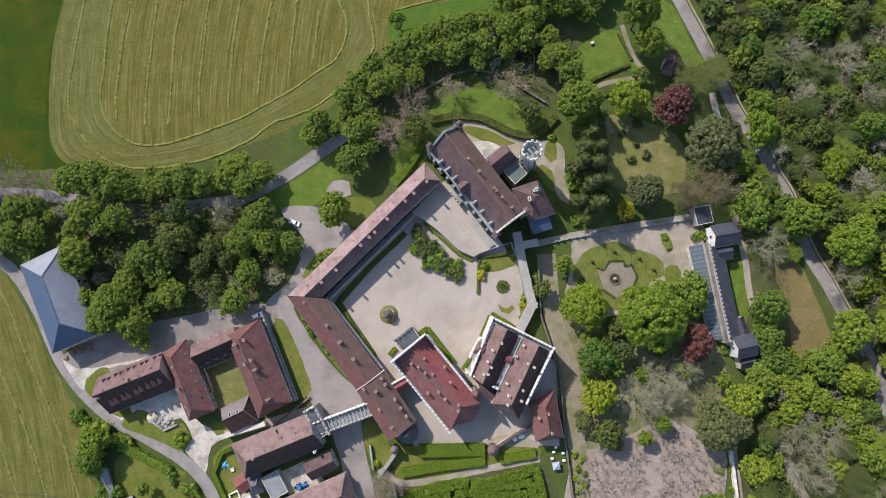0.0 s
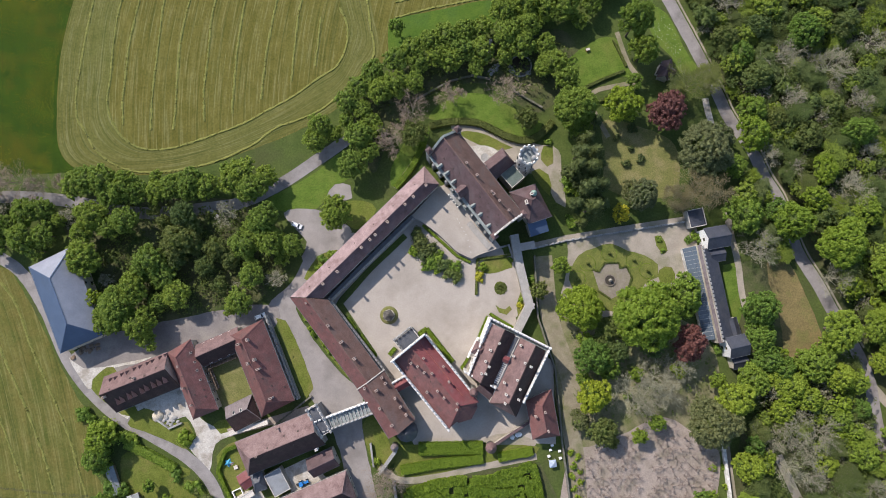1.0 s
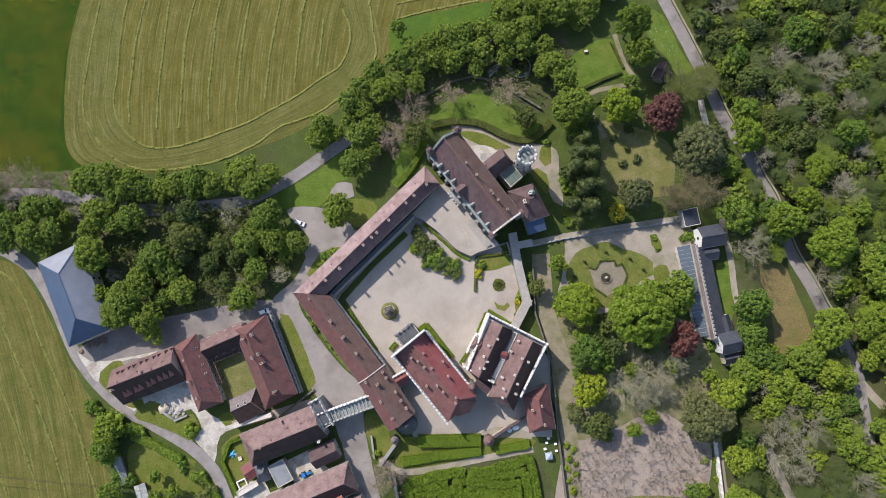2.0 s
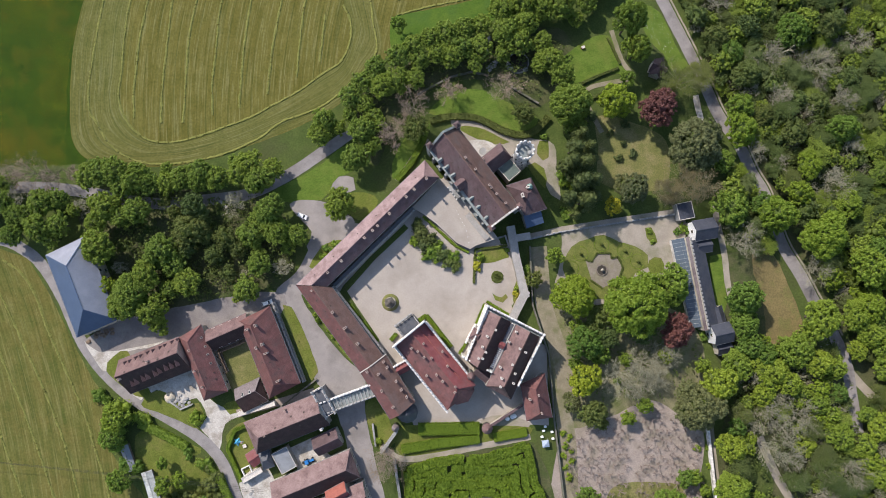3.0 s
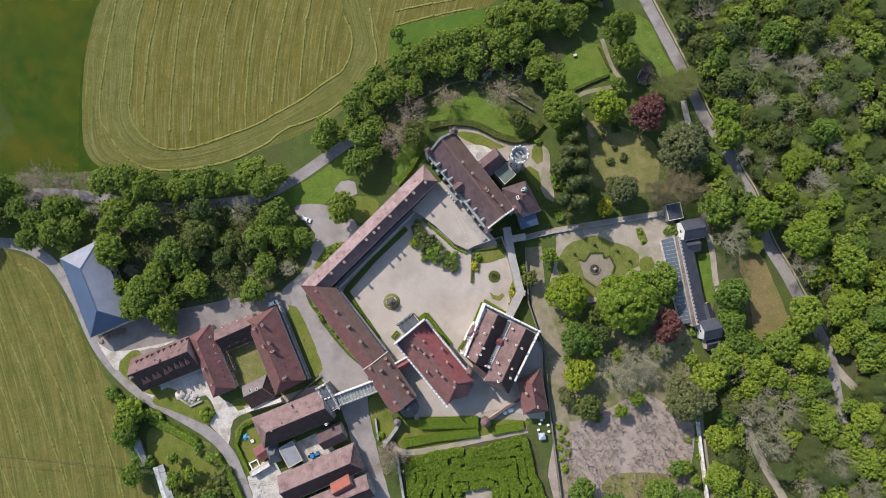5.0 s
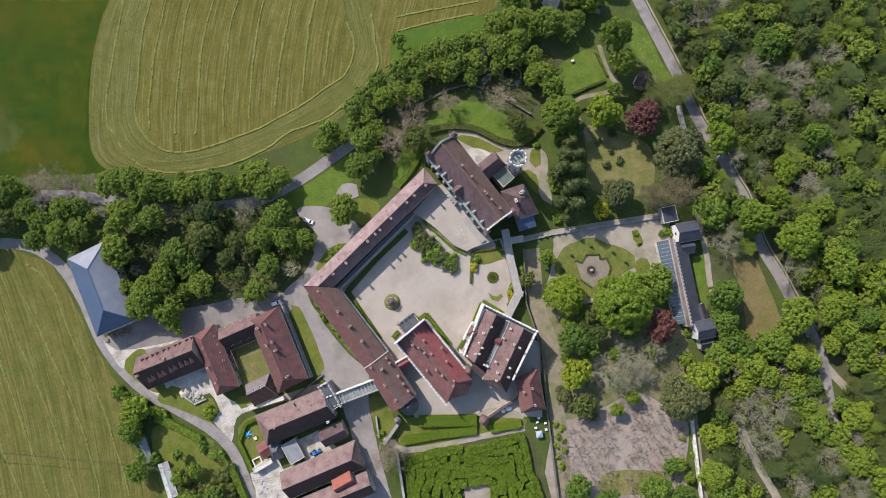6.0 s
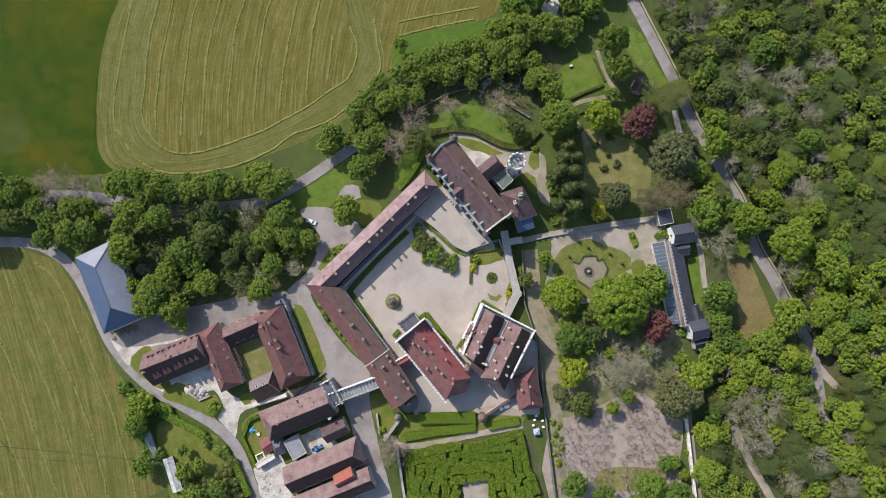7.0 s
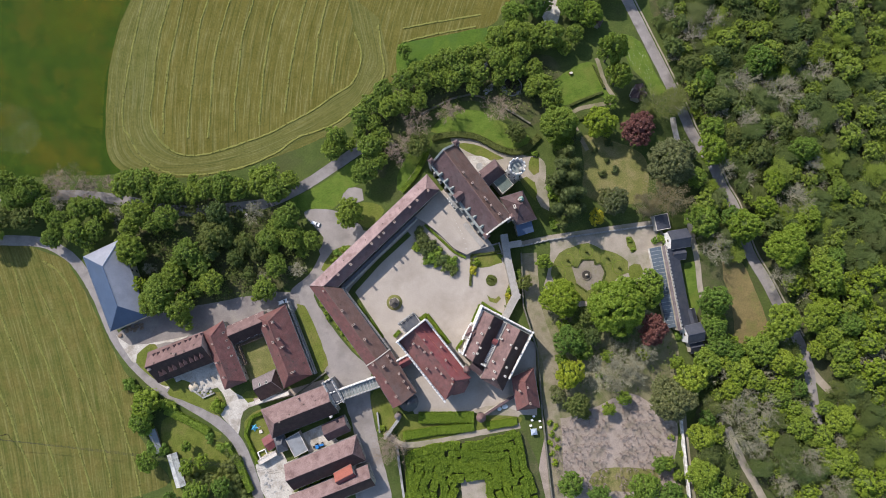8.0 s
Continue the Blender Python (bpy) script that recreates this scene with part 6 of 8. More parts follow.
crenels(farm_gallery, *FG[0], *FG[1], 2.7, low=0.25, pitch=1.9, material=STONE, depth=0.3)
ribbon("shed_path", [(-79.3, -49.0), (-71.1, -46.7), (-62.8, -44.6), (-49.4, -40.7)], 3.0, 0.06, EARTH, "pale earth path behind the farm shed")
farm_shed = house("farm_shed", "small shed with greyish weathered tile roof", -72.9, -41.3, 10.1, 8.8, 25.5, 3.9, 6.9, hip=(0, 2.5), skew=(0.02, 0.07), shift=0.9, roof=TILE_GREY, roof2=TILE_SHADE, storeys=1)
skylights(farm_shed, [(-75.4, -40.7), (-72.7, -39.7)], 0.9, 1.5)

# mottled tiles on the lit slope, shade-darkened tiles on the other
gate_house = house("gate_range", "long range beside the gate with mottled red tiles", -58.5, -51.5, 28.9, 12.0, 21.6, 6.6, 13.0, hip=(5.3, 0), skew=(-0.03, -0.06), shift=-0.1, roof=TILE_WORN, roof2=TILE_SHADE)
chimneys(gate_house, [(-65.2, -54.6), (-73.4, -56.8), (-58.8, -45.9)], 13.4, 0.6, 0.5)
chimneys(gate_house, [(-45.2, -53.4)], 14.2, 1.0, 0.9, WHITE_STONE)
vents(gate_house, [(-51.2, -46.4), (-56.0, -48.0), (-52.6, -50.9), (-61.4, -51.9)], 0.55)
yard_range = house("yard_range", "low yard building with brown tiled roof", -43.7, -58.9, 10.0, 6.4, 25.0, 4.2, 7.2, storeys=1)
red_shed = house("red_shed", "small shed with bright red roof", -71.6, -65.1, 4.4, 5.1, 34.5, 3, 4.2, roof=TILE_RED, storeys=1)
house("glazed_porch", "grey-roofed octagonal porch at the range", -66.9, -65.5, 3.8, 6.1, 19.1, 3.8, 5.6, hip=(1.5, 1.5), roof=SLATE_DARK, storeys=1)
flat_block("flat_roofed_store", "flat-roofed store with blue-grey sheet roof", -60.1, -65.9, 6.4, 8.6, 28.6, 3.5, roof=SHEET)
house("back_range", "range with mottled red tiled roof around a yard", -47.9, -72.7, 31.7, 10.4, 22.3, 6, 10.6, hip=(0, 3), roof=TILE_WORN, roof2=TILE_SHADE)
house("back_lower_range", "low range with mottled red tiles beyond the yard", -44.5, -84.0, 34.5, 8.4, 21.7, 6, 9.6, roof=TILE_WORN, roof2=TILE_SHADE)
house("new_tiled_extension", "extension with new orange-red roof tiles", -39.0, -77.3, 7.9, 5.2, 28.0, 7.4, 10.4, roof=TILE_NEW, roof2=TILE_RED, storeys=0)
white_frame = tagged(new("garden_enclosure"), "small white-rimmed garden enclosure", "enclosure")
white_frame.matrix_basis = pose(-75.0, -70.5, 0, 0, 0, 25)
put("rim", boxes_mesh("rim", [(-1.8, -1.6, 0, 1.8, -1.3, 1.1), (-1.8, 1.3, 0, 1.8, 1.6, 1.1), (-1.8, -1.3, 0, -1.5, 1.3, 1.1), (1.5, -1.3, 0, 1.8, 1.3, 1.1)], WHITE_PAINT), white_frame)
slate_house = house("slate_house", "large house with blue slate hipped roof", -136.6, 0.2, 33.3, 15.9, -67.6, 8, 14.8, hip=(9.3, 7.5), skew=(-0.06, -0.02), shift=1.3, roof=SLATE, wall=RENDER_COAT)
# north and east slopes take the slate with the sheen painted in
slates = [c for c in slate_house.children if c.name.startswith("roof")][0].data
slates.materials.append(SLATE_SHEEN)
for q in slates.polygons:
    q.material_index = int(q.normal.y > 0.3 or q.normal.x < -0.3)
house("plot_shed", "narrow garden shed with grey sheet roof", -120.1, -65.2, 9.9, 2.4, -69.1, 2.4, 3.0, roof=SHEET, wall=WOOD, storeys=0)
house("plot_greenhouse", "long low shed with pale sheet roof", -110.8, -77.1, 14.1, 3.4, -71.5, 2.2, 3.0, roof=SHEET_PALE, wall=WOOD, storeys=0)
flat_block("pale_lean_to", "pale sheet-roofed lean-to at the lane", -72.4, -71.6, 8.5, 2.0, 29.9, 2.8, roof=COPING)

# ---------------------------------------------------------------- the orangery
glasshouse = mono_roof("glasshouse", "long lean-to glasshouse with blue-tinted panes", 95.7, 1.1, 34.8, 5.9, -78.6, 2.6, 5.6, ROOF_GLASS, WHITE_STONE, panes=22)
orangery = mono_roof("orangery", "long orangery with dark slate roof", 100.8, 1.0, 33.3, 5.2, 100.0, 4.6, 7.0, SLATE_NAVY, RENDER_COAT)
OW = [(94.4, 17.7), (100.5, -16.3)]
orangery_wall = wall_along("orangery_wall", "pale crenellated wall between glasshouse and orangery", OW, 1.5, 6.4, RENDER_COAT, TILE_GREY, kind="", category="wall")
crenels(orangery_wall, OW[0][0] + 0.75, OW[0][1] + 0.1, OW[1][0] + 0.75, OW[1][1] + 0.1, 6.6, low=0.15, pitch=1.5, material=STONE, depth=0.3)
house("orangery_north_pavilion", "pavilion with white gable and dark slate roof", 100.6, 21.4, 8.3, 7.1, 9.5, 7.2, 9.8, roof=SLATE_NAVY, wall=WHITE_PAINT)
house("orangery_dormer_house", "small slate-roofed house behind the orangery", 101.2, 15.3, 5.3, 4.7, 8.5, 5, 6.6, roof=SLATE_NAVY, wall=RENDER_COAT, storeys=1)
house("orangery_south_pavilion", "pavilion with white gable and dark slate roof", 106.4, -18.2, 7.0, 6.8, 12.6, 7.2, 9.6, roof=SLATE_NAVY, wall=WHITE_PAINT)
house("orangery_south_annex", "slate-roofed annex of the pavilion", 108.3, -24.0, 5.4, 4.0, 12.4, 4, 5.4, roof=SLATE_NAVY, wall=RENDER_COAT, storeys=1)
house("orangery_east_annex", "narrow slate-roofed annex of the orangery", 106.3, -11.4, 6.4, 3.6, -76.0, 4.4, 5.8, roof=SLATE_NAVY, wall=RENDER_COAT, storeys=1)
flat_block("tower_ruin", "grey terrace block above the orangery", 94.5, 28.9, 6.1, 6.6, 11.3, 4.2, wall=GREY_STONE, roof=SLATE_NAVY)
hut = house("garden_hut", "garden hut with steep purple-brown tiled roof", 85.3, 85.5, 6.5, 3.6, 69.3, 3.2, 6.2, storeys=1, roof=TILE)
house("hut_wing", "gabled side wing of the garden hut with purple-brown tiles", 85.5, 85.3, 6.0, 3.4, -20.7, 3.1, 5.9, storeys=1, roof=TILE)
house("upper_hut", "brown-roofed hut at the upper garden", 68.2, 117.1, 3.5, 2.6, 64.5, 3, 5.5, storeys=1)


# ---------------------------------------------------------------- trees
ROUND, BRIGHT, OLIVE, GREYISH = ("round", LEAF), ("round", LEAF_BRIGHT), ("round", LEAF_OLIVE), ("round", LEAF_GREY)
BARE, BROWN, DARK = ("bare", TWIG), ("bare", TWIG_BROWN), ("tall", LEAF_DARK)
SUNNY = ("round", LEAF_SUNNY)
HALF_OLIVE, HALF_GREY, HALF_GREEN, HALF_BUD = (("budding", m) for m in (LEAF_OLIVE, LEAF_GREY, LEAF_SUNNY, LEAF_BUD))
grove("field edge trees", SUNNY, "leafy green tree at the edge of the hay field", [(-135.5, 43.0, 5.4), (-131.1, 44.6, 5.4), (-125.4, 44.2, 5.4), (-122.8, 38.8, 4.9), (-116.3, 41.6, 5.9), (-112.2, 39.5, 4.9), (-106.1, 39.9, 4.6), (-106.7, 45.7, 2.9), (-100.0, 41.9, 4.9), (-92.3, 43.9, 5.4), (-93.9, 39.8, 4.4), (-85.8, 41.4, 4.9), (-78.1, 43.4, 4.9), (-74.1, 47.1, 5.4), (-69.9, 41.3, 5.9), (-65.1, 45.3, 4.4), (-79.8, 48.3, 3.2)])
grove("western trees", SUNNY, "leafy green tree beside the western lane", [(-154.0, 32.2, 5.4), (-148.0, 34.2, 4.6), (-153.8, 22.5, 5.4), (-146.2, 24.0, 4.6), (-142.3, 29.7, 3.0), (-149.6, 18.4, 3.8), (-162.5, 27.6, 5.2), (-164.6, 20.5, 4.8), (-168.2, 32.8, 5.2)])
grove("grove trees", SUNNY, "broad leafy green tree in a shady grove", [(-128.6, 30.8, 6.0), (-131.6, 24.7, 4.6), (-123.2, 26.7, 4.4), (-116.3, 29.1, 5.4), (-130.1, 15.8, 6.6), (-135.8, 18.3, 3.0), (-65.6, 29.1, 6.0), (-63.1, 21.0, 5.8), (-72.8, 19.8, 5.6), (-55.4, 19.7, 4.4), (-69.6, 26.3, 4.4), (-59.0, 15.3, 3.0), (-106.2, 14.4, 6.4), (-102.0, 8.7, 5.2), (-111.3, 9.6, 4.0), (-117.4, -2.0, 7.7), (-112.4, 4.4, 6.0), (-120.4, -7.2, 5.4), (-110.0, -8.4, 6.4), (-107.8, -14.4, 3.8), (-96.6, 1.8, 5.4), (-103.8, -0.9, 4.0), (-69.4, 8.1, 4.8), (-74.1, -0.3, 5.0), (-78.4, -3.5, 2.6), (-70.2, 12.5, 3.2)])
grove("grove trees", GREYISH, "grey-green tree in the shady grove", [(-94.9, 31.4, 5.2), (-92.0, 27.1, 3.6), (-97.7, 14.3, 3.6), (-87.2, 12.2, 4.0)])
grove("grove trees", OLIVE, "olive-brown tree in the shady grove", [(-96.3, 21.2, 6.9), (-102.9, 29.0, 3.0), (-89.8, 19.5, 3.6), (-82.9, 19.5, 4.2), (-77.6, 15.4, 4.0), (-107.1, 33.9, 2.8), (-81.0, 5.3, 3.6)])
grove("grove trees", BRIGHT, "small bright green tree beside the slate house", [(-127.5, 0.1, 4.0)])
grove("grove trees", BARE, "leafless grey-brown tree in the grove", [(-79.3, 31.3, 4.8), (-139.3, 31.3, 3.6), (-61.3, 7.7, 3.6), (-124.1, 7.4, 2.8), (-75.9, 4.1, 2.4)])
grove("western trees", SUNNY, "leafy green tree beside the upper lane", [(-174.3, 40.4, 5.9), (-181.3, 36.7, 5.9), (-167.1, 40.2, 4.0), (-185.0, 43.0, 5.7), (-190.1, 20.8, 6.4), (-194.3, 28.0, 6.2)])
grove("western trees", OLIVE, "olive-green tree beside the upper lane", [(-175.7, 28.1, 5.4), (-184.7, 28.5, 5.2)])
grove("western trees", BARE, "leafless grey tree beside the upper lane", [(-163.9, 34.8, 4.3)])
grove("western trees", BROWN, "leafless brown tree above the drive", [(-157.0, 44.1, 6.4), (-149.5, 42.8, 5.2), (-142.9, 44.4, 3.0), (-164.9, 43.3, 5.6)])
grove("drive trees", SUNNY, "leafy green tree beside the drive", [(-39.1, 31.2, 6.5), (-26.4, 65.7, 4.1), (-30.8, 59.8, 5.3), (-24.7, 62.0, 3.7), (-26.4, 54.3, 4.4), (-33.0, 49.6, 5.5), (-45.4, 64.1, 4.8), (-47.0, 58.5, 4.8), (-40.1, 61.6, 3.2), (-35.1, 66.6, 3.2)])
grove("north belt trees", SUNNY, "leafy yellow-green tree in the belt north of the castle", [(-35.3, 73.7, 4.6), (-30.8, 79.3, 4.8), (-29.8, 70.4, 3.9), (-25.1, 85.0, 4.8), (-22.8, 76.8, 5.1), (-17.2, 89.0, 4.8), (-17.2, 80.0, 5.5), (-10.0, 80.3, 4.6), (-11.0, 93.4, 4.6), (-4.2, 96.3, 4.8), (-7.7, 88.0, 4.1), (-1.3, 90.6, 4.4), (2.4, 98.4, 5.1), (3.6, 88.9, 4.6), (8.9, 92.6, 5.1), (9.0, 100.4, 4.6), (15.1, 101.5, 4.6), (15.0, 92.0, 5.1), (13.4, 86.2, 3.5)])
grove("north belt trees", SUNNY, "leafy green tree at the top of the belt", [(25.4, 98.3, 5.8), (23.7, 90.7, 3.7), (29.9, 93.9, 5.1), (23.7, 107.1, 5.8), (31.6, 109.5, 6.2), (33.2, 101.8, 5.5), (39.2, 108.2, 5.5), (39.5, 94.7, 4.6), (42.1, 87.3, 5.8), (37.9, 86.0, 3.5), (47.0, 80.7, 5.1), (46.3, 109.5, 6.0), (53.2, 104.5, 3.2), (56.9, 110.1, 4.6), (49.9, 69.3, 8.3), (51.9, 62.5, 4.6)])
grove("upper garden trees", ROUND, "leafy green tree in the upper garden", [(72.8, 80.8, 3.1), (-16.8, 102.2, 3.3), (64.1, 118.3, 5.8), (55.9, 121.6, 6.2), (41.3, 123.6, 6.2), (30.9, 118.6, 5.8)])
for x, y, r in [(71.4, 100.2, 6.4), (75.2, 90.4, 5.5)]:
    tree(x, y, r, SUNNY, "tall leafy tree shading the rose garden", group="upper garden trees").scale.z *= 1.7
# unseen trees, added to cast shadows on the upper garden
grove("upper garden trees", ROUND, "leafy green tree above the upper garden", [(68.7, 131.6, 6.3), (78.5, 135.2, 5.9), (55.2, 133.0, 5.9), (34.5, 132.9, 5.4)])
grove("bronze trees", BROWN, "tree with sparse bronze-brown budding twigs", [(3.7, 75.9, 5.2), (24.4, 76.8, 6.6), (-10.8, 69.5, 6.2), (-19.1, 59.3, 5.1), (-14.5, 63.9, 4.5)])
grove("bronze trees", OLIVE, "olive-leaved tree near the castle", [(-9.8, 60.8, 5.3), (31.9, 67.0, 4.5), (35.2, 2.5, 3.4)])
grove("bronze trees", HALF_OLIVE, "feathery olive-brown tree beside the forest road", [(92.1, 78.0, 7.8), (100.5, 81.2, 5.1), (88.2, 75.6, 5.1)])
grove("dark conifers", DARK, "dark green conifer beside the garden lawn", [(53.7, 58.3, 4.2), (50.3, 52.4, 5.1), (55.2, 52.9, 4.6), (48.7, 46.5, 5.1), (53.5, 45.7, 5.5), (57.9, 48.9, 3.5), (52.0, 39.1, 5.1), (57.0, 40.2, 4.6), (48.9, 33.5, 4.2), (53.9, 32.1, 5.1), (58.5, 33.6, 3.5), (57.2, 63.9, 3.5), (51.1, 27.4, 3.1)])
grove("dark conifers", ("round", LEAF_CEDAR), "broad dark evergreen cedar tree", [(73.4, 37.0, 6.1), (95.3, 53.0, 9.4), (94.6, -44.0, 9.1), (103.8, 59.5, 4.9), (70.4, 39.1, 4.5)])
grove("park trees", BRIGHT, "broad tree with fresh bright green leaves", [(50.1, -4.2, 7.9), (71.0, -6.6, 12.1), (70.4, -28.1, 2.6), (85.3, -26.3, 3.4), (67.1, 70.7, 6.7)])
grove("park trees", ROUND, "leafy green park tree beside the earth path", [(86.4, 0.2, 7.3), (54.3, -21.1, 6.6), (59.7, -26.3, 4.6), (50.9, -29.8, 3.0), (51.8, -15.6, 3.0), (76.8, -45.2, 3.4), (70.9, -49.8, 3.0), (43.4, 11.3, 3.4)])
grove("park trees", GREYISH, "grey-green leafy park tree", [(59.9, -12.5, 4.4), (63.1, -20.0, 4.4), (57.2, -16.0, 3.2), (75.9, -17.7, 5.0)])
grove("park trees", ("round", LEAF_LIME), "small tree with yellow-green spring leaves", [(53.7, -35.5, 6.0)])
grove("park trees", ("round", LEAF_YELLOW), "golden-leaved small tree beside the rampart wall", [(65.9, 30.2, 3.5)])
grove("park trees", ("round", LEAF_CEDAR), "dark evergreen among the park trees", [(49.7, -45.0, 3.4), (48.2, -42.3, 2.0)])
grove("park trees", OLIVE, "olive-leaved tree among the park trees", [(57.1, -47.8, 5.2), (60.9, -52.4, 2.6)])
grove("bare park trees", BARE, "tall leafless grey tree in the park", [(66.4, -33.7, 8.5), (76.2, -29.0, 7.3), (84.3, -25.5, 5.6), (73.1, -36.9, 5.6), (81.2, -33.8, 5.2)])
grove("copper beeches", ("round", LEAF_RED), "copper beech with dark purple-red leaves", [(82.9, 68.1, 7.3), (88.9, -16.7, 6.7)])
grove("bare park trees", BROWN, "leafless brown tree beside the gate drive", [(-21.2, -66.0, 7.1), (-20.4, -66.8, 5.9)])
grove("budding trees", HALF_BUD, "tree in olive-brown bud above the garden wall", [(93.7, 37.9, 8.5), (87.0, 35.3, 5.7)])
grove("forest trees", BRIGHT, "bright green tree at the edge of the forest", [(115.1, 59.9, 6.9), (140.6, 45.4, 5.7), (127.6, 27.2, 7.2), (137.1, 35.2, 5.0)])
grove("forest trees", ROUND, "green tree of the mixed forest", [(109.7, 29.3, 7.2), (122.8, 31.3, 4.4), (108.5, 48.3, 4.4), (154.9, 31.0, 5.6), (153.6, 60.3, 6.1), (114.5, 69.3, 5.3), (112.3, 90.6, 4.9), (135.7, 98.0, 6.2)])
grove("forest trees", OLIVE, "olive-green tree of the mixed forest", [(135.9, 59.0, 5.1), (124.4, 66.4, 4.5), (106.9, 97.0, 5.2), (148.3, 100.5, 5.2)])
grove("forest trees", GREYISH, "grey-green half-leafed tree of the mixed forest", [(117.6, 81.7, 5.7), (119.5, 100.7, 5.0), (158.4, 79.7, 4.9), (130.9, 82.0, 4.1), (146.7, 70.4, 4.5)])
grove("forest trees", BARE, "leafless grey tree of the mixed forest", [(150.4, 40.3, 6.5), (127.2, 88.7, 7.9), (131.6, 73.2, 5.4), (144.6, 84.3, 7.0), (156.3, 72.4, 5.8), (121.4, 53.0, 4.9), (158.3, 54.2, 5.3)])

grove("forest trees", BRIGHT, "bright green tree at the edge of the forest", [(143.8, 18.6, 8.9), (161.4, -8.3, 5.8)])
grove("forest trees", ROUND, "green tree of the mixed forest", [(160.0, 7.3, 7.5), (164.7, 12.8, 5.8), (128.4, 23.2, 4.4)])
grove("forest trees", BARE, "leafless grey tree of the mixed forest", [(114.6, 16.8, 7.0), (142.2, 6.4, 6.2)])
grove("forest trees", ("round", LEAF_GLOW), "yellow-green spring tree of the lower wood", [(141.9, -12.3, 7.4), (139.5, -17.9, 4.6), (133.7, -23.8, 6.5), (141.0, -29.2, 6.0), (149.0, -31.2, 4.4), (124.7, -32.5, 5.5), (130.9, -37.0, 5.1), (120.9, -41.8, 4.6), (103.0, -37.3, 6.9), (111.5, -30.0, 5.8), (99.9, -30.2, 3.2), (118.7, -29.2, 3.9), (156.4, -11.5, 5.5), (162.7, -18.6, 5.5), (158.3, -25.2, 4.1), (168.2, -25.2, 5.1), (167.5, -31.9, 4.1), (142.3, -44.6, 4.6), (149.9, -57.0, 5.5), (159.2, -60.0, 4.6), (136.5, -60.5, 4.1), (166.5, -53.4, 5.5), (108.2, -60.8, 5.8), (108.6, -74.6, 6.0), (117.7, -80.5, 3.7), (164.3, -71.1, 5.8), (161.1, -49.4, 3.7)])
grove("forest trees", ROUND, "leafy green tree of the lower wood", [(114.1, -14.9, 6.0), (117.0, -22.5, 5.1), (121.7, -27.0, 4.6), (114.1, -4.4, 6.7), (111.3, -53.2, 3.7), (150.5, -41.2, 3.5), (147.2, -49.2, 3.7), (171.7, -13.8, 5.5), (94.6, -72.5, 3.5), (99.8, -77.3, 2.3), (124.9, -26.2, 3.7)])
grove("forest trees", HALF_OLIVE, "half-leafed olive tree of the lower wood", [(113.8, -48.3, 4.1), (123.0, -46.8, 3.7), (143.7, -63.7, 4.6), (140.0, -54.0, 4.1), (166.6, -42.3, 4.6)])
grove("forest trees", HALF_GREY, "half-leafed grey-green tree of the lower wood", [(142.8, -68.8, 5.5), (158.9, -74.3, 4.1), (132.8, -73.2, 4.6), (149.4, -76.5, 5.1)])
grove("forest trees", BARE, "leafless pale grey tree of the lower wood", [(129.5, -42.0, 4.1), (135.3, -48.6, 5.8), (124.9, -48.5, 6.0), (117.9, -51.5, 4.6), (122.7, -61.1, 6.9), (132.2, -65.3, 6.0), (153.3, -70.2, 6.0), (130.8, -55.1, 5.5), (165.1, -80.8, 5.5), (142.6, -80.2, 5.1), (166.0, -61.9, 4.1)])


def inside(x, y, poly):
    hit = False
    for (x0, y0), (x1, y1) in zip(poly, poly[1:] + poly[:1]):
        if (y0 > y) != (y1 > y) and x < (x1 - x0) * (y - y0) / (y1 - y0) + x0:
            hit = not hit
    return hit


# the forest fills in between: the nearer trees one by one, the farther ones joined
WOOD_A = [(93.2, 118.3), (102.1, 98.3), (109.8, 78.6), (122.6, 57.0), (133.1, 35.6), (142.6, 16.7), (151.8, -4.1), (162.9, -24.6), (173.9, -44.9), (175.9, -76.6), (330, -190), (330, 190), (100.5, 167.8), (88.6, 138.4)]
WOOD_B = [(115.0, -18.2), (130.1, -24.4), (147.0, -16.4), (155.0, -36.7), (181.8, -48.9), (187.3, -115.4), (107.7, -114.9), (108.6, -72.2), (110.8, -44.4)]
WOOD_C = [(113.7, 46.4), (120.9, 42.1), (127.4, 25.2), (127.7, 10.6), (113.5, 16.9), (110.2, 37.9)]
LOWER_TRACK = [(122.5, -58.5), (126.9, -69.2), (129.9, -75.5), (135.0, -84.5), (141.0, -96.0)]
TRACKS = [curve_through(q, 3.0) for q in (ROAD, LOWER_TRACK)]
GLADE = [(114.0, -68.0), (121.0, -64.5), (125.2, -69.6), (126.4, -78.4), (121.5, -84.0), (115.6, -79.3)]
frng = random.Random(3)
placed = [(o.location.x, o.location.y, 4.6) for o in scene.objects if o.get("group", "") in ("forest trees", "park trees", "bare park trees", "dark conifers")]
far_trees, near_count = [], 0
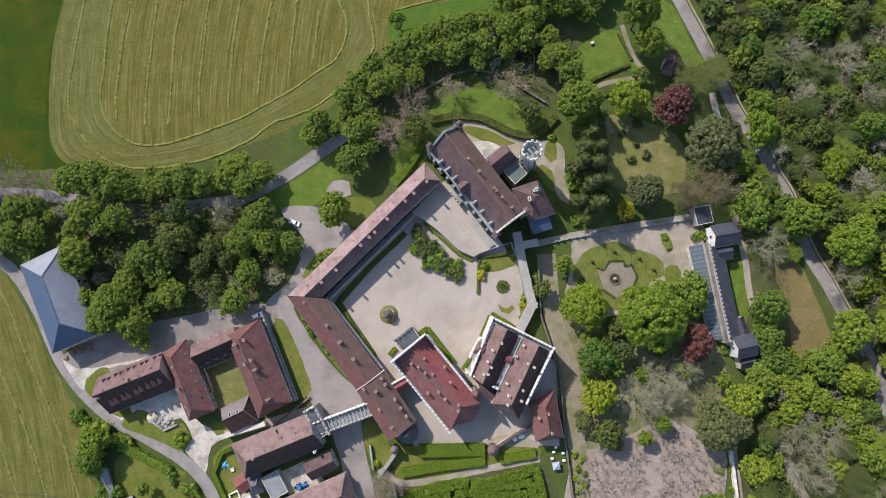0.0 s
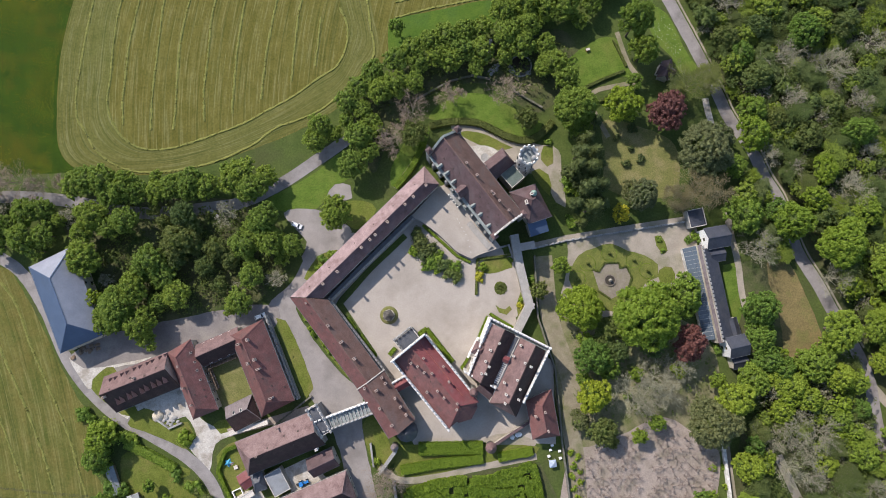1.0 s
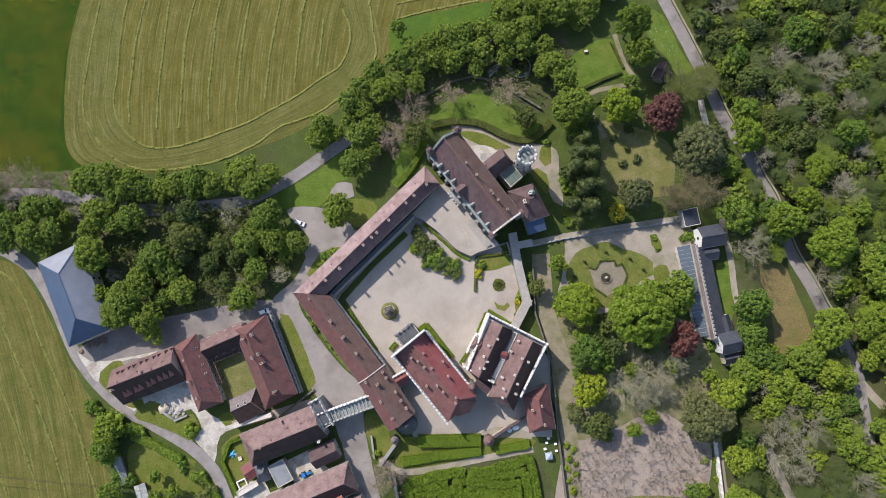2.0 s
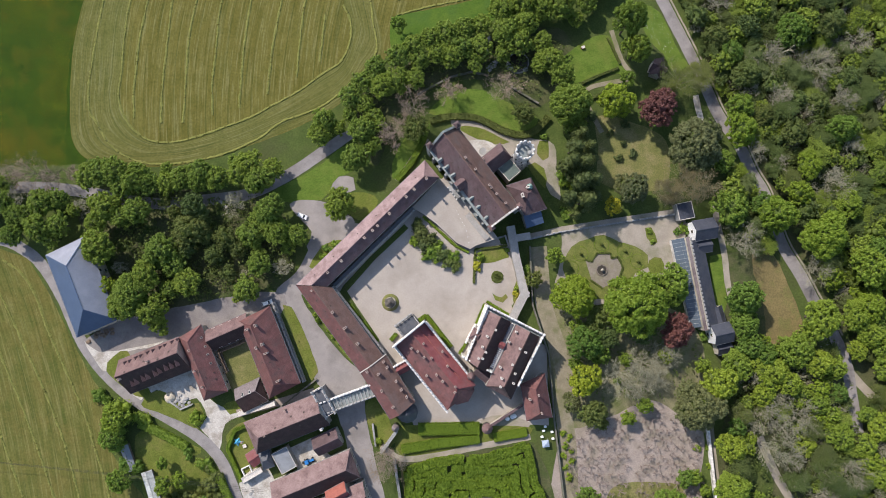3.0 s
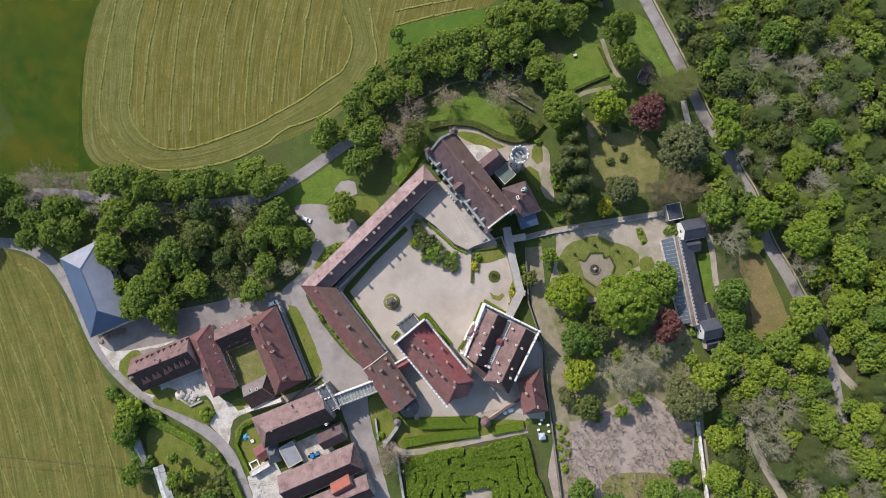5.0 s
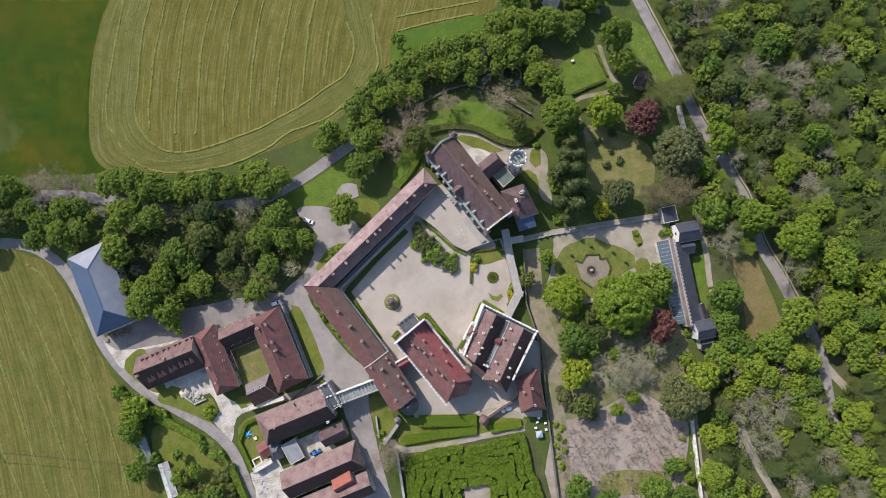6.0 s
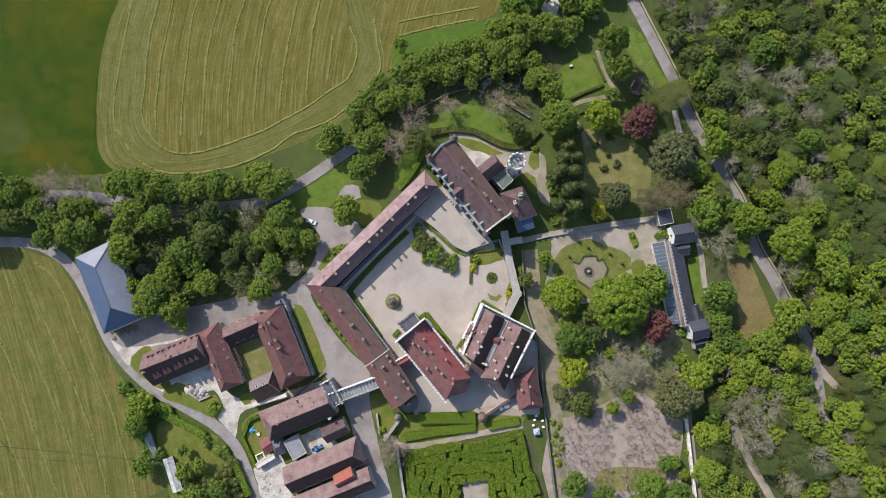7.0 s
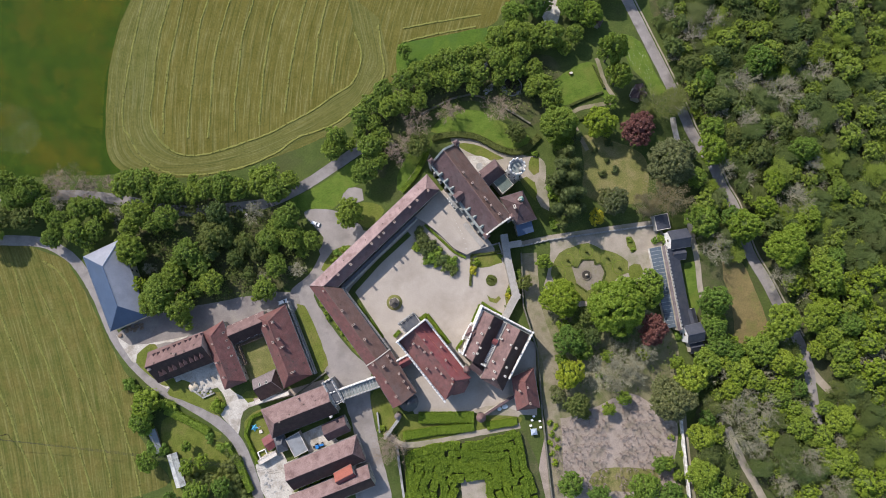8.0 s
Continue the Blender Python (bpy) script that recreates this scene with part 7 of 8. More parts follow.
for k in range(9000):
    x, y = frng.uniform(95, 210), frng.uniform(-108, 146)
    if not (inside(x, y, WOOD_A) or inside(x, y, WOOD_B) or inside(x, y, WOOD_C)):
        continue
    r = frng.choice((2.4, 2.8, 3.2, 3.8, 4.4, 5.2))
    if any((x - a) ** 2 + (y - b) ** 2 < (0.53 * (r + q)) ** 2 for a, b, q in placed):
        continue
    if inside(x, y, GLADE):
        continue
    if any((p.x - x) ** 2 + (p.y - y) ** 2 < (r * (0.5 if y > 0 else 0.9) + (1.7 if y > 0 else 3.2)) ** 2 for line in TRACKS for p in line):
        continue
    placed.append((x, y, r))
    kind = frng.choice((SUNNY, SUNNY, GREYISH, HALF_OLIVE, HALF_GREEN, HALF_GREY, HALF_GREY, BARE) if y > 10 else (SUNNY, BRIGHT, BRIGHT, BRIGHT, HALF_GREEN, HALF_OLIVE, BARE) if y > -32 else (SUNNY, BRIGHT, BRIGHT, HALF_GREEN, HALF_OLIVE, HALF_GREY, BARE, BARE))
    if near_count < 10 and x < 172 and abs(y) < 115:
        near_count += 1
        tree(x, y, r * 1.08, kind, {"bare": "leafless grey tree of the mixed forest", "budding": "half-leafed grey-green tree of the mixed forest"}.get(kind[0], "green tree of the mixed forest"), group="forest trees")
    else:
        far_trees.append((x, y, r, kind))


def joined_forest(trees):
    """Far trees of each leaf colour joined into one object of crowns and one of trunks."""
    by = {}
    for x, y, r, (shape, leaf) in trees:
        sizes = (2.0, 3.2, 4.6, 6.4)
        s = min(sizes, key=lambda q: abs(q - r))
        s = max(s, 3.2) if shape in ("bare", "budding") else s
        tr, cr = bare_meshes(s, frng.randrange(3), 0.5, shape == "budding") if shape in ("bare", "budding") else tree_meshes(shape, s, frng.randrange(3), True)
        m = pose(x, y, 0, 0, 0, frng.uniform(0, 360)) @ Matrix.Scale(1.12 * r / s, 4)
        for me, mat_ in ((cr, leaf), (tr, BARK)):
            by.setdefault(mat_.name, (mat_, []))[1].append((me, m))
    for mat_, items in by.values():
        V, F, M, k = [], [], [], 0
        for me, m in items:
            co = np.empty(len(me.vertices) * 3)
            me.vertices.foreach_get("co", co)
            co = co.reshape(-1, 3) @ np.array(m.to_3x3()).T + np.array(m.translation)
            V.append(co)
            F += [tuple(i + k for i in p.vertices) for p in me.polygons]
            M += [p.material_index for p in me.polygons]
            k += len(co)
        me = bpy.data.meshes.new("forest")
        me.from_pydata(np.vstack(V).tolist(), [], F)
        me.materials.append(mat_)
        # second slot: leaf colour darkened for the shade within crowns
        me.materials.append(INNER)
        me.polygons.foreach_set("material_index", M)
        tagged(put("forest", me), "distant mixed forest of leafy and leafless trees", "forest", kind="stuff")


joined_forest(far_trees)

# undergrowth between the trunks
GROVE = [(-141.1, 35.6), (-101.3, 37.4), (-69.8, 35.5), (-59.6, 22.4), (-59.0, 6.1), (-71.4, -2.4), (-94.1, -3.9), (-117.7, -9.3), (-126.3, 2.1), (-137.3, 18.8)]
PARK = [(46.4, -9.5), (60.8, -10.6), (85.5, -9.8), (98.0, -18.4), (100.9, -36.3), (98.4, -48.3), (80.2, -44.2), (49.5, -51.0)]
BELT = [(-32.3, 68.9), (-21.7, 85.1), (-4.6, 95.9), (18.9, 97.9), (46.7, 102.0), (51.7, 87.8), (37.6, 70.5), (18.7, 81.5), (-0.4, 79.5), (-17.4, 67.7), (-24.8, 49.6)]
urng = np.random.default_rng(5)
U = []
for k in range(5200):
    x, y = urng.uniform(95, 216), urng.uniform(-128, 150)
    if (inside(x, y, WOOD_A) or inside(x, y, WOOD_B)) and not any((p.x - x) ** 2 + (p.y - y) ** 2 < 9 for line in TRACKS for p in line):
        U.append(((x, y, urng.uniform(1.0, 6.0)), urng.uniform(0.8, 2.2)))
for poly, n in ((GROVE, 700), (PARK, 110), (BELT, 350)):
    xs, ys = [p[0] for p in poly], [p[1] for p in poly]
    for k in range(n):
        x, y = urng.uniform(min(xs), max(xs)), urng.uniform(min(ys), max(ys))
        if inside(x, y, poly):
            U.insert(0, ((x, y, urng.uniform(0.8, 4.0)), urng.uniform(0.8, 2.2)))
UV, UF = leaf_cloud(urng, U[:4600], 5.5, 0.46)
tagged(put("undergrowth", mesh_of("undergrowth", UV, UF, foliage("undergrowth_leaves", (0.072, 0.104, 0.024), (0.140, 0.180, 0.044), 0.1, 0.38))), "low green undergrowth between the forest trunks", "undergrowth", kind="stuff")

# ---------------------------------------------------------------- hedges, shrubs and topiary
hedge("clipped_hedge", "broad clipped bright green hedge below the court", [(-9.1, -54.9), (14.3, -54.6)], 4.6, 2.0)
hedge("clipped_hedge", "long clipped hedge beside the maze path", [(-15.6, -62.6), (-1.4, -60.3), (14.3, -58.7)], 3.6, 1.6)
hedge("clipped_hedge", "long clipped hedge beside the maze path", [(19.9, -58.3), (32.5, -56.0)], 3.4, 1.6)
hedge("moat_hedge", "curved olive-brown clipped hedge around the castle lawn", [(-4.3, 65.2), (3.7, 66.9), (14.2, 66.2), (24.6, 61.2), (31.9, 59.4), (37.1, 61.1), (42.5, 66.8)], 2.6, 1.7, HEDGE_DARK, smooth=True)
hedge("bank_hedge", "clipped hedge along the castle bank", [(-6.5, 58.7), (-11.5, 49.2), (-17.4, 41.8)], 2.2, 1.5, HEDGE_LEAF, smooth=True)
hedge("hall_hedge", "clipped green hedge along the great hall", [(-8.9, -13.4), (-6.0, -11.4), (3.6, -23.6)], 1.6, 1.2)
hedge("porch_hedge", "clipped hedge beside the porch", [(-19.8, -20.9), (-17.6, -18.4)], 1.5, 1.1)
hedge("keep_hedge", "clipped hedge before the keep", [(13.4, -14.6), (16.8, -6.9)], 1.0, 0.9)
hedge("keep_hedge", "clipped hedge before the keep", [(6.8, -26.2), (9.9, -21.4)], 1.0, 0.9)
hedge("keep_hedge", "clipped hedge before the keep", [(17.6, -6.0), (27.5, -12.1)], 1.0, 0.9)
hedge("wing_hedge", "low clipped hedge at the foot of the wing", [(-35.5, -7.0), (-32.6, -11.5)], 1.5, 1.0)
hedge("wing_hedge", "low clipped hedge at the foot of the wing", [(-30.5, -13.6), (-25.0, -21.6)], 1.5, 1.0)
hedge("court_hedge", "low clipped hedge at the garden corner", [(12.6, 1.1), (13.2, 14.3), (19.8, 15.0), (26.9, 16.2)], 0.9, 0.9, HEDGE_DARK)
hedge("bed_planting", "low green planting filling the round bed", [(21.8 + 1.3 * math.cos(a), 3.5 + 1.3 * math.sin(a)) for a in np.linspace(0, 6.3, 10)], 2.2, 0.5, HEDGE_DARK, density=11.0)
hedge("island_hedge", "low hedge edging the planted island", [(-7.2, 27.4), (-2.3, 23.0), (5.5, 15.8), (10.6, 13.2)], 1.0, 0.8)
hedge("rose_hedge", "dark clipped hedge of the rose garden", [(56.2, 80.4), (63.0, 83.4), (70.5, 86.4)], 1.0, 1.1, HEDGE_DARK)
hedge("rose_hedge", "low clipped hedge of the rose garden", [(66.6, 98.6), (71.2, 88.3)], 0.9, 0.9, HEDGE_DARK)
hedge("garden_box", "low clipped box enclosure", [(58.6, 73.9), (65.0, 76.5)], 1.2, 1.1, HEDGE_DARK)
hedge("pool_hedge", "green hedge around the small garden", [(-82.5, -62.2), (-79.8, -55.1), (-70.1, -51.2)], 1.3, 1.6)
hedge("pool_hedge", "green hedge around the small garden", [(-82.5, -62.2), (-79.5, -68.5), (-76.8, -74.4)], 1.3, 1.6)
hedge("lane_hedge", "thick hedge along the lane", [(-116.4, -52.3), (-108.2, -55.9), (-98.0, -61.3)], 3.0, 2.2, LEAF, leaf_size=0.32)
hedge("lane_hedge", "thick hedge along the lower lane", [(-91.8, -66.7), (-84.7, -74.1), (-79.4, -85.8)], 2.6, 2.2, LEAF, leaf_size=0.32)
hedge("parterre_border", "low dark box border of the parterre centre", [(56.2, 10.2), (58.7, 9.4), (60.9, 12.7), (66.3, 12.7), (66.6, 10.6), (69.1, 11.4), (70.9, 7.2)], 0.6, 0.5, HEDGE_DARK)
hedge("parterre_border", "low dark box border of the parterre centre", [(70.9, 7.2), (69.3, 2.3), (66.1, 0.7)], 0.6, 0.5, HEDGE_DARK)
hedge("parterre_border", "low dark box border of the parterre centre", [(62.6, -0.8), (58.1, 2.4)], 0.6, 0.5, HEDGE_DARK)

# the maze: broken concentric rows of hedge
M0, M1, M2, M3 = [Vector((*p, 0)) for p in ([(-14.7, -68.0), (33.7, -60.9), (47.7, -108.8), (-12.9, -108.4)])]
mrng = random.Random(11)


def maze_at(s, t):
    return (M0 * (1 - s) + M1 * s) * (1 - t) + (M3 * (1 - s) + M2 * s) * t


for k in range(6):
    i = 0.032 + k * 0.062
    for (s0, t0), (s1, t1) in (((i, i), (1 - i, i)), ((1 - i, i), (1 - i, 1 - i)), ((1 - i, 1 - i), (i, 1 - i)), ((i, 1 - i), (i, i))):
        gap = mrng.uniform(0.25, 0.75)
        for a, b in ((0.0, gap - 0.02), (gap + 0.02, 1.0)):
            p, q = maze_at(s0 + (s1 - s0) * a, t0 + (t1 - t0) * a), maze_at(s0 + (s1 - s0) * b, t0 + (t1 - t0) * b)
            n = max(2, int((q - p).length / 3))
            pts = []
            for j in range(n + 1):
                w = p.lerp(q, j / n)
                pts.append((w.x + noise.noise(w * 0.15) * 3.0, w.y + noise.noise(w * 0.15 + Vector((5, 0, 0))) * 3.0))
            hedge("maze_hedge", "tall shaggy bright green hedge of the maze", pts, mrng.uniform(2.8, 3.3), mrng.uniform(1.8, 2.5), density=8.0, leaf_size=0.36)
for k in range(9):
    i = mrng.randrange(5)
    s = mrng.uniform(0.1, 0.9)
    a, b = 0.032 + i * 0.062, 0.032 + (i + 1) * 0.062
    if s < b or s > 1 - b:
        continue
    p, q = maze_at(s, a), maze_at(s, b)
    hedge("maze_hedge", "short cross hedge of the maze", [(p.x, p.y), (q.x, q.y)], 2.2, 2.0, density=7.0, leaf_size=0.3)

bushes("island shrubs", LEAF_DARK, "dark evergreen shrub on the planted island", [(-9.5, 24.3, 2.7), (-7.9, 20.2, 3.1), (-6.7, 15.2, 2.9), (-4.0, 18.1, 2.9), (-8.7, 22.2, 2.5)])
bushes("island shrubs", LEAF, "green shrub on the planted island", [(-4.2, 13.1, 2.7), (-1.3, 15.6, 2.7), (4.4, 11.8, 2.7), (-10.2, 17.7, 2.3), (-6.7, 11.5, 1.9), (-2.6, 10.6, 1.9)])
bushes("island shrubs", LEAF_GREY, "blue-grey conifer shrub on the planted island", [(0.3, 12.7, 2.9), (4.8, 7.9, 2.7), (2.8, 8.9, 2.5)])
bushes("garden shrubs", LEAF_YELLOW, "golden clipped shrub in the small garden", [(14.1, 7.8, 1.9), (28.8, -3.2, 1.4)])
bushes("garden shrubs", LEAF, "round green shrub in the small garden", [(15.0, 11.4, 1.7), (26.0, 14.4, 1.2), (29.5, -1.1, 1.2), (32.1, 6.1, 2.1)])
bushes("wing shrubs", LEAF, "round green shrub at the foot of the wing", [(-51.2, -6.7, 1.4), (-49.4, -10.8, 1.2), (-47.9, -12.8, 1.4), (-43.8, -17.3, 1.0), (-42.1, -19.4, 1.2), (-40.1, -21.4, 1.2), (-37.2, -25.1, 1.0), (-44.4, 14.9, 1.9), (-41.3, 17.0, 1.7), (-46.4, 12.2, 1.4)])
bushes("farm shrubs", LEAF_BRIGHT, "round bright green bush beside the farm yard", [(-94.6, -50.1, 3.0)])
bushes("lane shrubs", LEAF, "leafy bush between lane and field", [(-132.3, -41.7, 2.8), (-129.2, -44.1, 2.4), (-124.1, -48.1, 5.2), (-125.9, -54.0, 4.4), (-124.7, -59.9, 3.6), (-117.0, -50.1, 2.8), (-113.5, -51.1, 2.4), (-121.4, -67.7, 3.2), (-117.4, -68.7, 2.8), (-91.4, -67.9, 2.8), (-97.5, -64.0, 2.4)])
bushes("flower beds", LEAF_DARK, "round flower bed planting in the dry lawn", [(66.7, 60.1, 1.5), (71.9, 56.2, 1.3), (69.6, 50.4, 1.7), (75.3, 51.9, 1.7), (72.8, 64.1, 2.1)])
bushes("kidney shrubs", LEAF, "small round bush on the grass bed", [(81.3, 21.6, 1.2), (82.8, 17.1, 1.0), (94.6, 22.8, 1.9), (96.6, 21.5, 1.9), (92.5, 21.1, 1.7), (101.6, -19.6, 1.8)])
bushes("orchard edge vines", LEAF_BRIGHT, "young yellow-green climber on the garden wall", [(46.6, -56.6, 1.4), (49.0, -58.6, 1.4), (47.3, -61.5, 1.4), (49.7, -63.5, 1.2), (46.8, -65.4, 1.4), (50.0, -67.4, 1.4), (47.5, -69.8, 1.4), (48.6, -73.3, 1.4), (102.0, -62.3, 1.2), (98.2, -62.8, 1.4), (102.6, -69.4, 1.2)])
bushes("turret shrubs", LEAF, "rounded shrub near the tower", [(47.2, 43.0, 2.5), (48.4, 40.3, 2.1), (48.3, 27.7, 1.7), (40.3, 58.9, 1.5), (-24.8, -59.6, 1.6), (67.8, -36.8, 1.6), (62.0, -23.7, 2.4), (48.2, 43.7, 2.4), (50.7, 39.1, 1.7), (48.9, 27.4, 2.1), (47.6, 29.6, 1.5)])
grove("lower edge trees", ROUND, "leafy tree below the pollard orchard", [(54.3, -80.3, 5.2), (65.9, -85.9, 5.1), (84.7, -81.2, 5.9), (94.1, -84.6, 5.9), (91.9, -72.0, 3.8), (80.0, -88.1, 4.7), (108.3, -76.5, 6.1), (111.7, -83.4, 5.2), (99.8, -89.2, 4.7)])
bushes("yard creepers", LEAF_BRIGHT, "bright creeper growing over the yard roof", [(-58.5, -82.9, 2.1), (-55.7, -82.0, 2.1), (-52.9, -81.3, 1.9), (-50.4, -80.4, 1.6)])
bushes("plot shrubs", LEAF_OLIVE, "overgrown shrub among the garden plots", [(-91.8, -80.6, 4.0), (-87.4, -85.2, 4.0), (-94.4, -86.7, 3.8), (-85.1, -81.0, 2.9), (-88.8, -75.9, 3.3), (-82.5, -88.0, 3.3), (-97.4, -81.1, 2.8), (-86.5, -72.2, 2.6), (-90.2, -69.4, 2.4), (-78.9, -91.5, 3.3), (-101.7, -81.1, 2.8), (-104.6, -80.0, 2.4), (-56.6, -83.7, 2.1), (-59.9, -85.1, 1.9)])
grove("plot trees", ROUND, "leafy tree among the garden plots", [(-122.8, -49.3, 5.2), (-124.2, -56.3, 4.7), (-121.3, -72.5, 4.7), (-104.7, -74.8, 3.8), (-98.8, -72.4, 3.3), (-106.1, -66.7, 2.4), (-100.8, -85.1, 5.2), (-112.5, -87.5, 2.8), (-90.3, -82.8, 4.2)])


def topiary(x, y, h=1.9):
    """A clipped box cone."""
    e = tagged(new("topiary_cone"), "dark clipped box cone on the parterre lawn", "topiary", "parterre cones")
    e.matrix_basis = pose(x, y, 0.05)
    rng = np.random.default_rng(int(abs(x * 10)))
    lobes = [((0, 0, 0.25 + h * t), (1 - t) * 0.62 + 0.12) for t in (0, 0.18, 0.36, 0.54, 0.72, 0.9)]
    V, F = core_of(lobes, 0.9)
    v2, f2 = leaf_cloud(rng, lobes, 60.0, 0.12)
    put("leaves", mesh_of("leaves", V + v2, F + [tuple(i + len(V) for i in f) for f in f2], HEDGE_DARK), e)


for x, y in [(50.8, 6.8), (54.6, 12.5), (62.8, 16.2), (71.9, 13.6), (76.9, 9.5)]:
    topiary(x, y)
    out = math.atan2(y - 6.1, x - 62.7)
    for r in (2.9,):
        hedge("box_scroll", "low curved box edging on the parterre lawn", [(x + r * math.cos(out + a), y + r * math.sin(out + a)) for a in np.linspace(0.9, 5.4, 12)], 0.26, 0.14, HEDGE_LEAF, density=14.0, leaf_size=0.13)

# pollarded trees in staggered rows on the bare earth
ORCH = [(47.7, -58.3), (65.8, -51.1), (78.2, -45.2), (99.1, -57.3), (99.5, -72.1), (99.9, -85.9), (48.7, -85.5)]
orng = random.Random(2)
ox, oy = min(p[0] for p in ORCH), min(p[1] for p in ORCH)
for i in range(19):
    for j in range(16):
        x, y = ox + i * 3.35 + (j % 2) * 1.7 + orng.uniform(-0.5, 0.5), oy + j * 3.4 + orng.uniform(-0.5, 0.5)
        if inside(x, y, ORCH) and abs(x - 73.5 - 0.12 * (y + 65)) > 1.7:
            tree(x, y, orng.uniform(2.0, 2.7), ("pollard", POLLARD_BARK), "leafless pollarded tree on bare earth", "pollard_tree", "pollarded trees")

# ---------------------------------------------------------------- raked rows on the fields
for p in (
    [(-131.0, 132.0), (-132.8, 126.9), (-135.3, 113.3), (-137.8, 98.7), (-139.5, 85.3), (-140.2, 77.9), (-139.4, 69.4), (-137.0, 65.9), (-132.0, 57.4), (-124.7, 51.5), (-116.2, 48.8), (-106.9, 48.4), (-97.3, 49.9), (-89.2, 51.5), (-80.9, 54.3), (-71.6, 59.1), (-63.4, 65.1), (-53.8, 68.7), (-45.7, 72.5), (-38.6, 78.6), (-30.2, 86.0), (-25.6, 94.4), (-27.0, 105.6), (-28.4, 116.6)],
    [(-118.9, 132.1), (-121.7, 124.4), (-125.0, 111.0), (-126.3, 98.8), (-127.1, 86.3), (-128.1, 78.0), (-127.1, 70.7), (-123.9, 64.7), (-119.1, 60.0), (-113.1, 57.3), (-105.9, 57.3), (-96.6, 59.4), (-85.8, 63.2), (-75.3, 67.3), (-66.0, 72.4), (-56.4, 77.7), (-47.1, 84.6), (-40.0, 89.5), (-36.4, 96.9), (-36.0, 105.5), (-39.1, 112.7)],
    [(-113.9, 132.2), (-115.2, 127.0), (-116.7, 117.2), (-119.7, 102.4), (-121.2, 88.9), (-122.1, 78.1), (-121.8, 67.0)], [(-102.4, 132.3), (-104.2, 127.1), (-107.6, 113.5), (-108.9, 99.9), (-110.2, 86.5), (-110.9, 75.6), (-111.1, 64.8)],
    [(-91.8, 132.3), (-94.2, 127.2), (-97.8, 113.5), (-100.4, 100.0), (-101.3, 86.5), (-101.7, 74.4), (-102.4, 64.9)], [(-82.5, 132.4), (-84.4, 124.7), (-88.3, 111.3), (-89.6, 95.2), (-91.0, 80.5), (-90.6, 68.0)],
    [(-70.5, 132.5), (-72.4, 127.3), (-75.9, 115.0), (-77.8, 101.4), (-79.2, 86.7), (-80.1, 71.0)], [(-58.2, 132.6), (-60.4, 127.4), (-63.6, 115.0), (-66.3, 100.2), (-68.0, 86.8), (-68.8, 76.4)],
    [(-49.7, 132.6), (-51.8, 124.9), (-54.6, 111.5), (-56.3, 96.7), (-57.5, 83.3)], [(-46.3, 109.0), (-47.1, 100.3), (-48.2, 89.4)],
    [(-185.7, 9.9), (-182.7, 3.1), (-180.0, -7.1), (-175.4, -17.9), (-168.7, -32.6), (-163.6, -43.5), (-156.9, -59.9), (-150.7, -76.1), (-146.6, -88.5), (-144.4, -96.0)], [(-173.2, -1.5), (-168.2, -10.6), (-162.6, -22.4), (-157.1, -33.5), (-152.0, -44.4), (-146.9, -57.0), (-142.9, -68.8), (-139.5, -80.5), (-138.9, -85.0)],
    [(-172.1, 10.7), (-164.3, 5.2), (-158.3, -4.0), (-153.7, -16.1), (-148.1, -27.9), (-142.0, -40.8), (-137.0, -52.4), (-132.9, -65.2), (-129.0, -76.0), (-126.1, -88.9)], [(-195.0, 1.3), (-189.5, -11.7), (-184.3, -23.5), (-179.2, -34.5), (-173.5, -49.1), (-167.8, -63.5), (-162.7, -76.2), (-157.6, -88.6), (-154.4, -96.0)],
    [(-194.5, -32.5), (-187.9, -45.6), (-183.9, -52.7), (-178.7, -66.4), (-173.6, -77.0), (-168.8, -88.6), (-166.4, -94.9)], [(-194.5, -57.5), (-186.4, -75.4), (-180.7, -88.7), (-177.5, -96.1)],
    [(-17.4, 108.5), (-0.2, 112.8), (14.8, 115.6)], [(-17.4, 114.7), (-4.5, 117.3), (17.0, 121.1)],
):
    windrow(p)
DANDELION = surface("yellow_flowers", (0.34, 0.24, 0.008), (0.46, 0.33, 0.012), 1, 0.3, 0.9, 0.0)
DAISY = surface("white_flowers", (0.70, 0.70, 0.62), (0.80, 0.80, 0.74), 1, 0.3, 0.9, 0.0)


def flowers(name, label, poly, count, material, size, seed, clump=0.0):
    """Flower heads scattered over a patch, thicker in some places than in others."""
    rng = random.Random(seed)
    xs, ys = [p[0] for p in poly], [p[1] for p in poly]
    V, F = [], []
    while len(F) < count:
        x, y = rng.uniform(min(xs), max(xs)), rng.uniform(min(ys), max(ys))
        if not inside(x, y, poly) or noise.noise(Vector((x, y, seed)) * 0.045) < clump + rng.gauss(0, 0.28):
            continue
        s, k = size * rng.uniform(0.5, 1.2), len(V)
        V += [(x - s, y, 0.12), (x, y - s, 0.16), (x + s, y, 0.12), (x, y + s, 0.16)]
        F.append((k, k + 1, k + 2, k + 3))
    return tagged(put(name, mesh_of(name, V, F, material)), label, "flowers", kind="stuff")


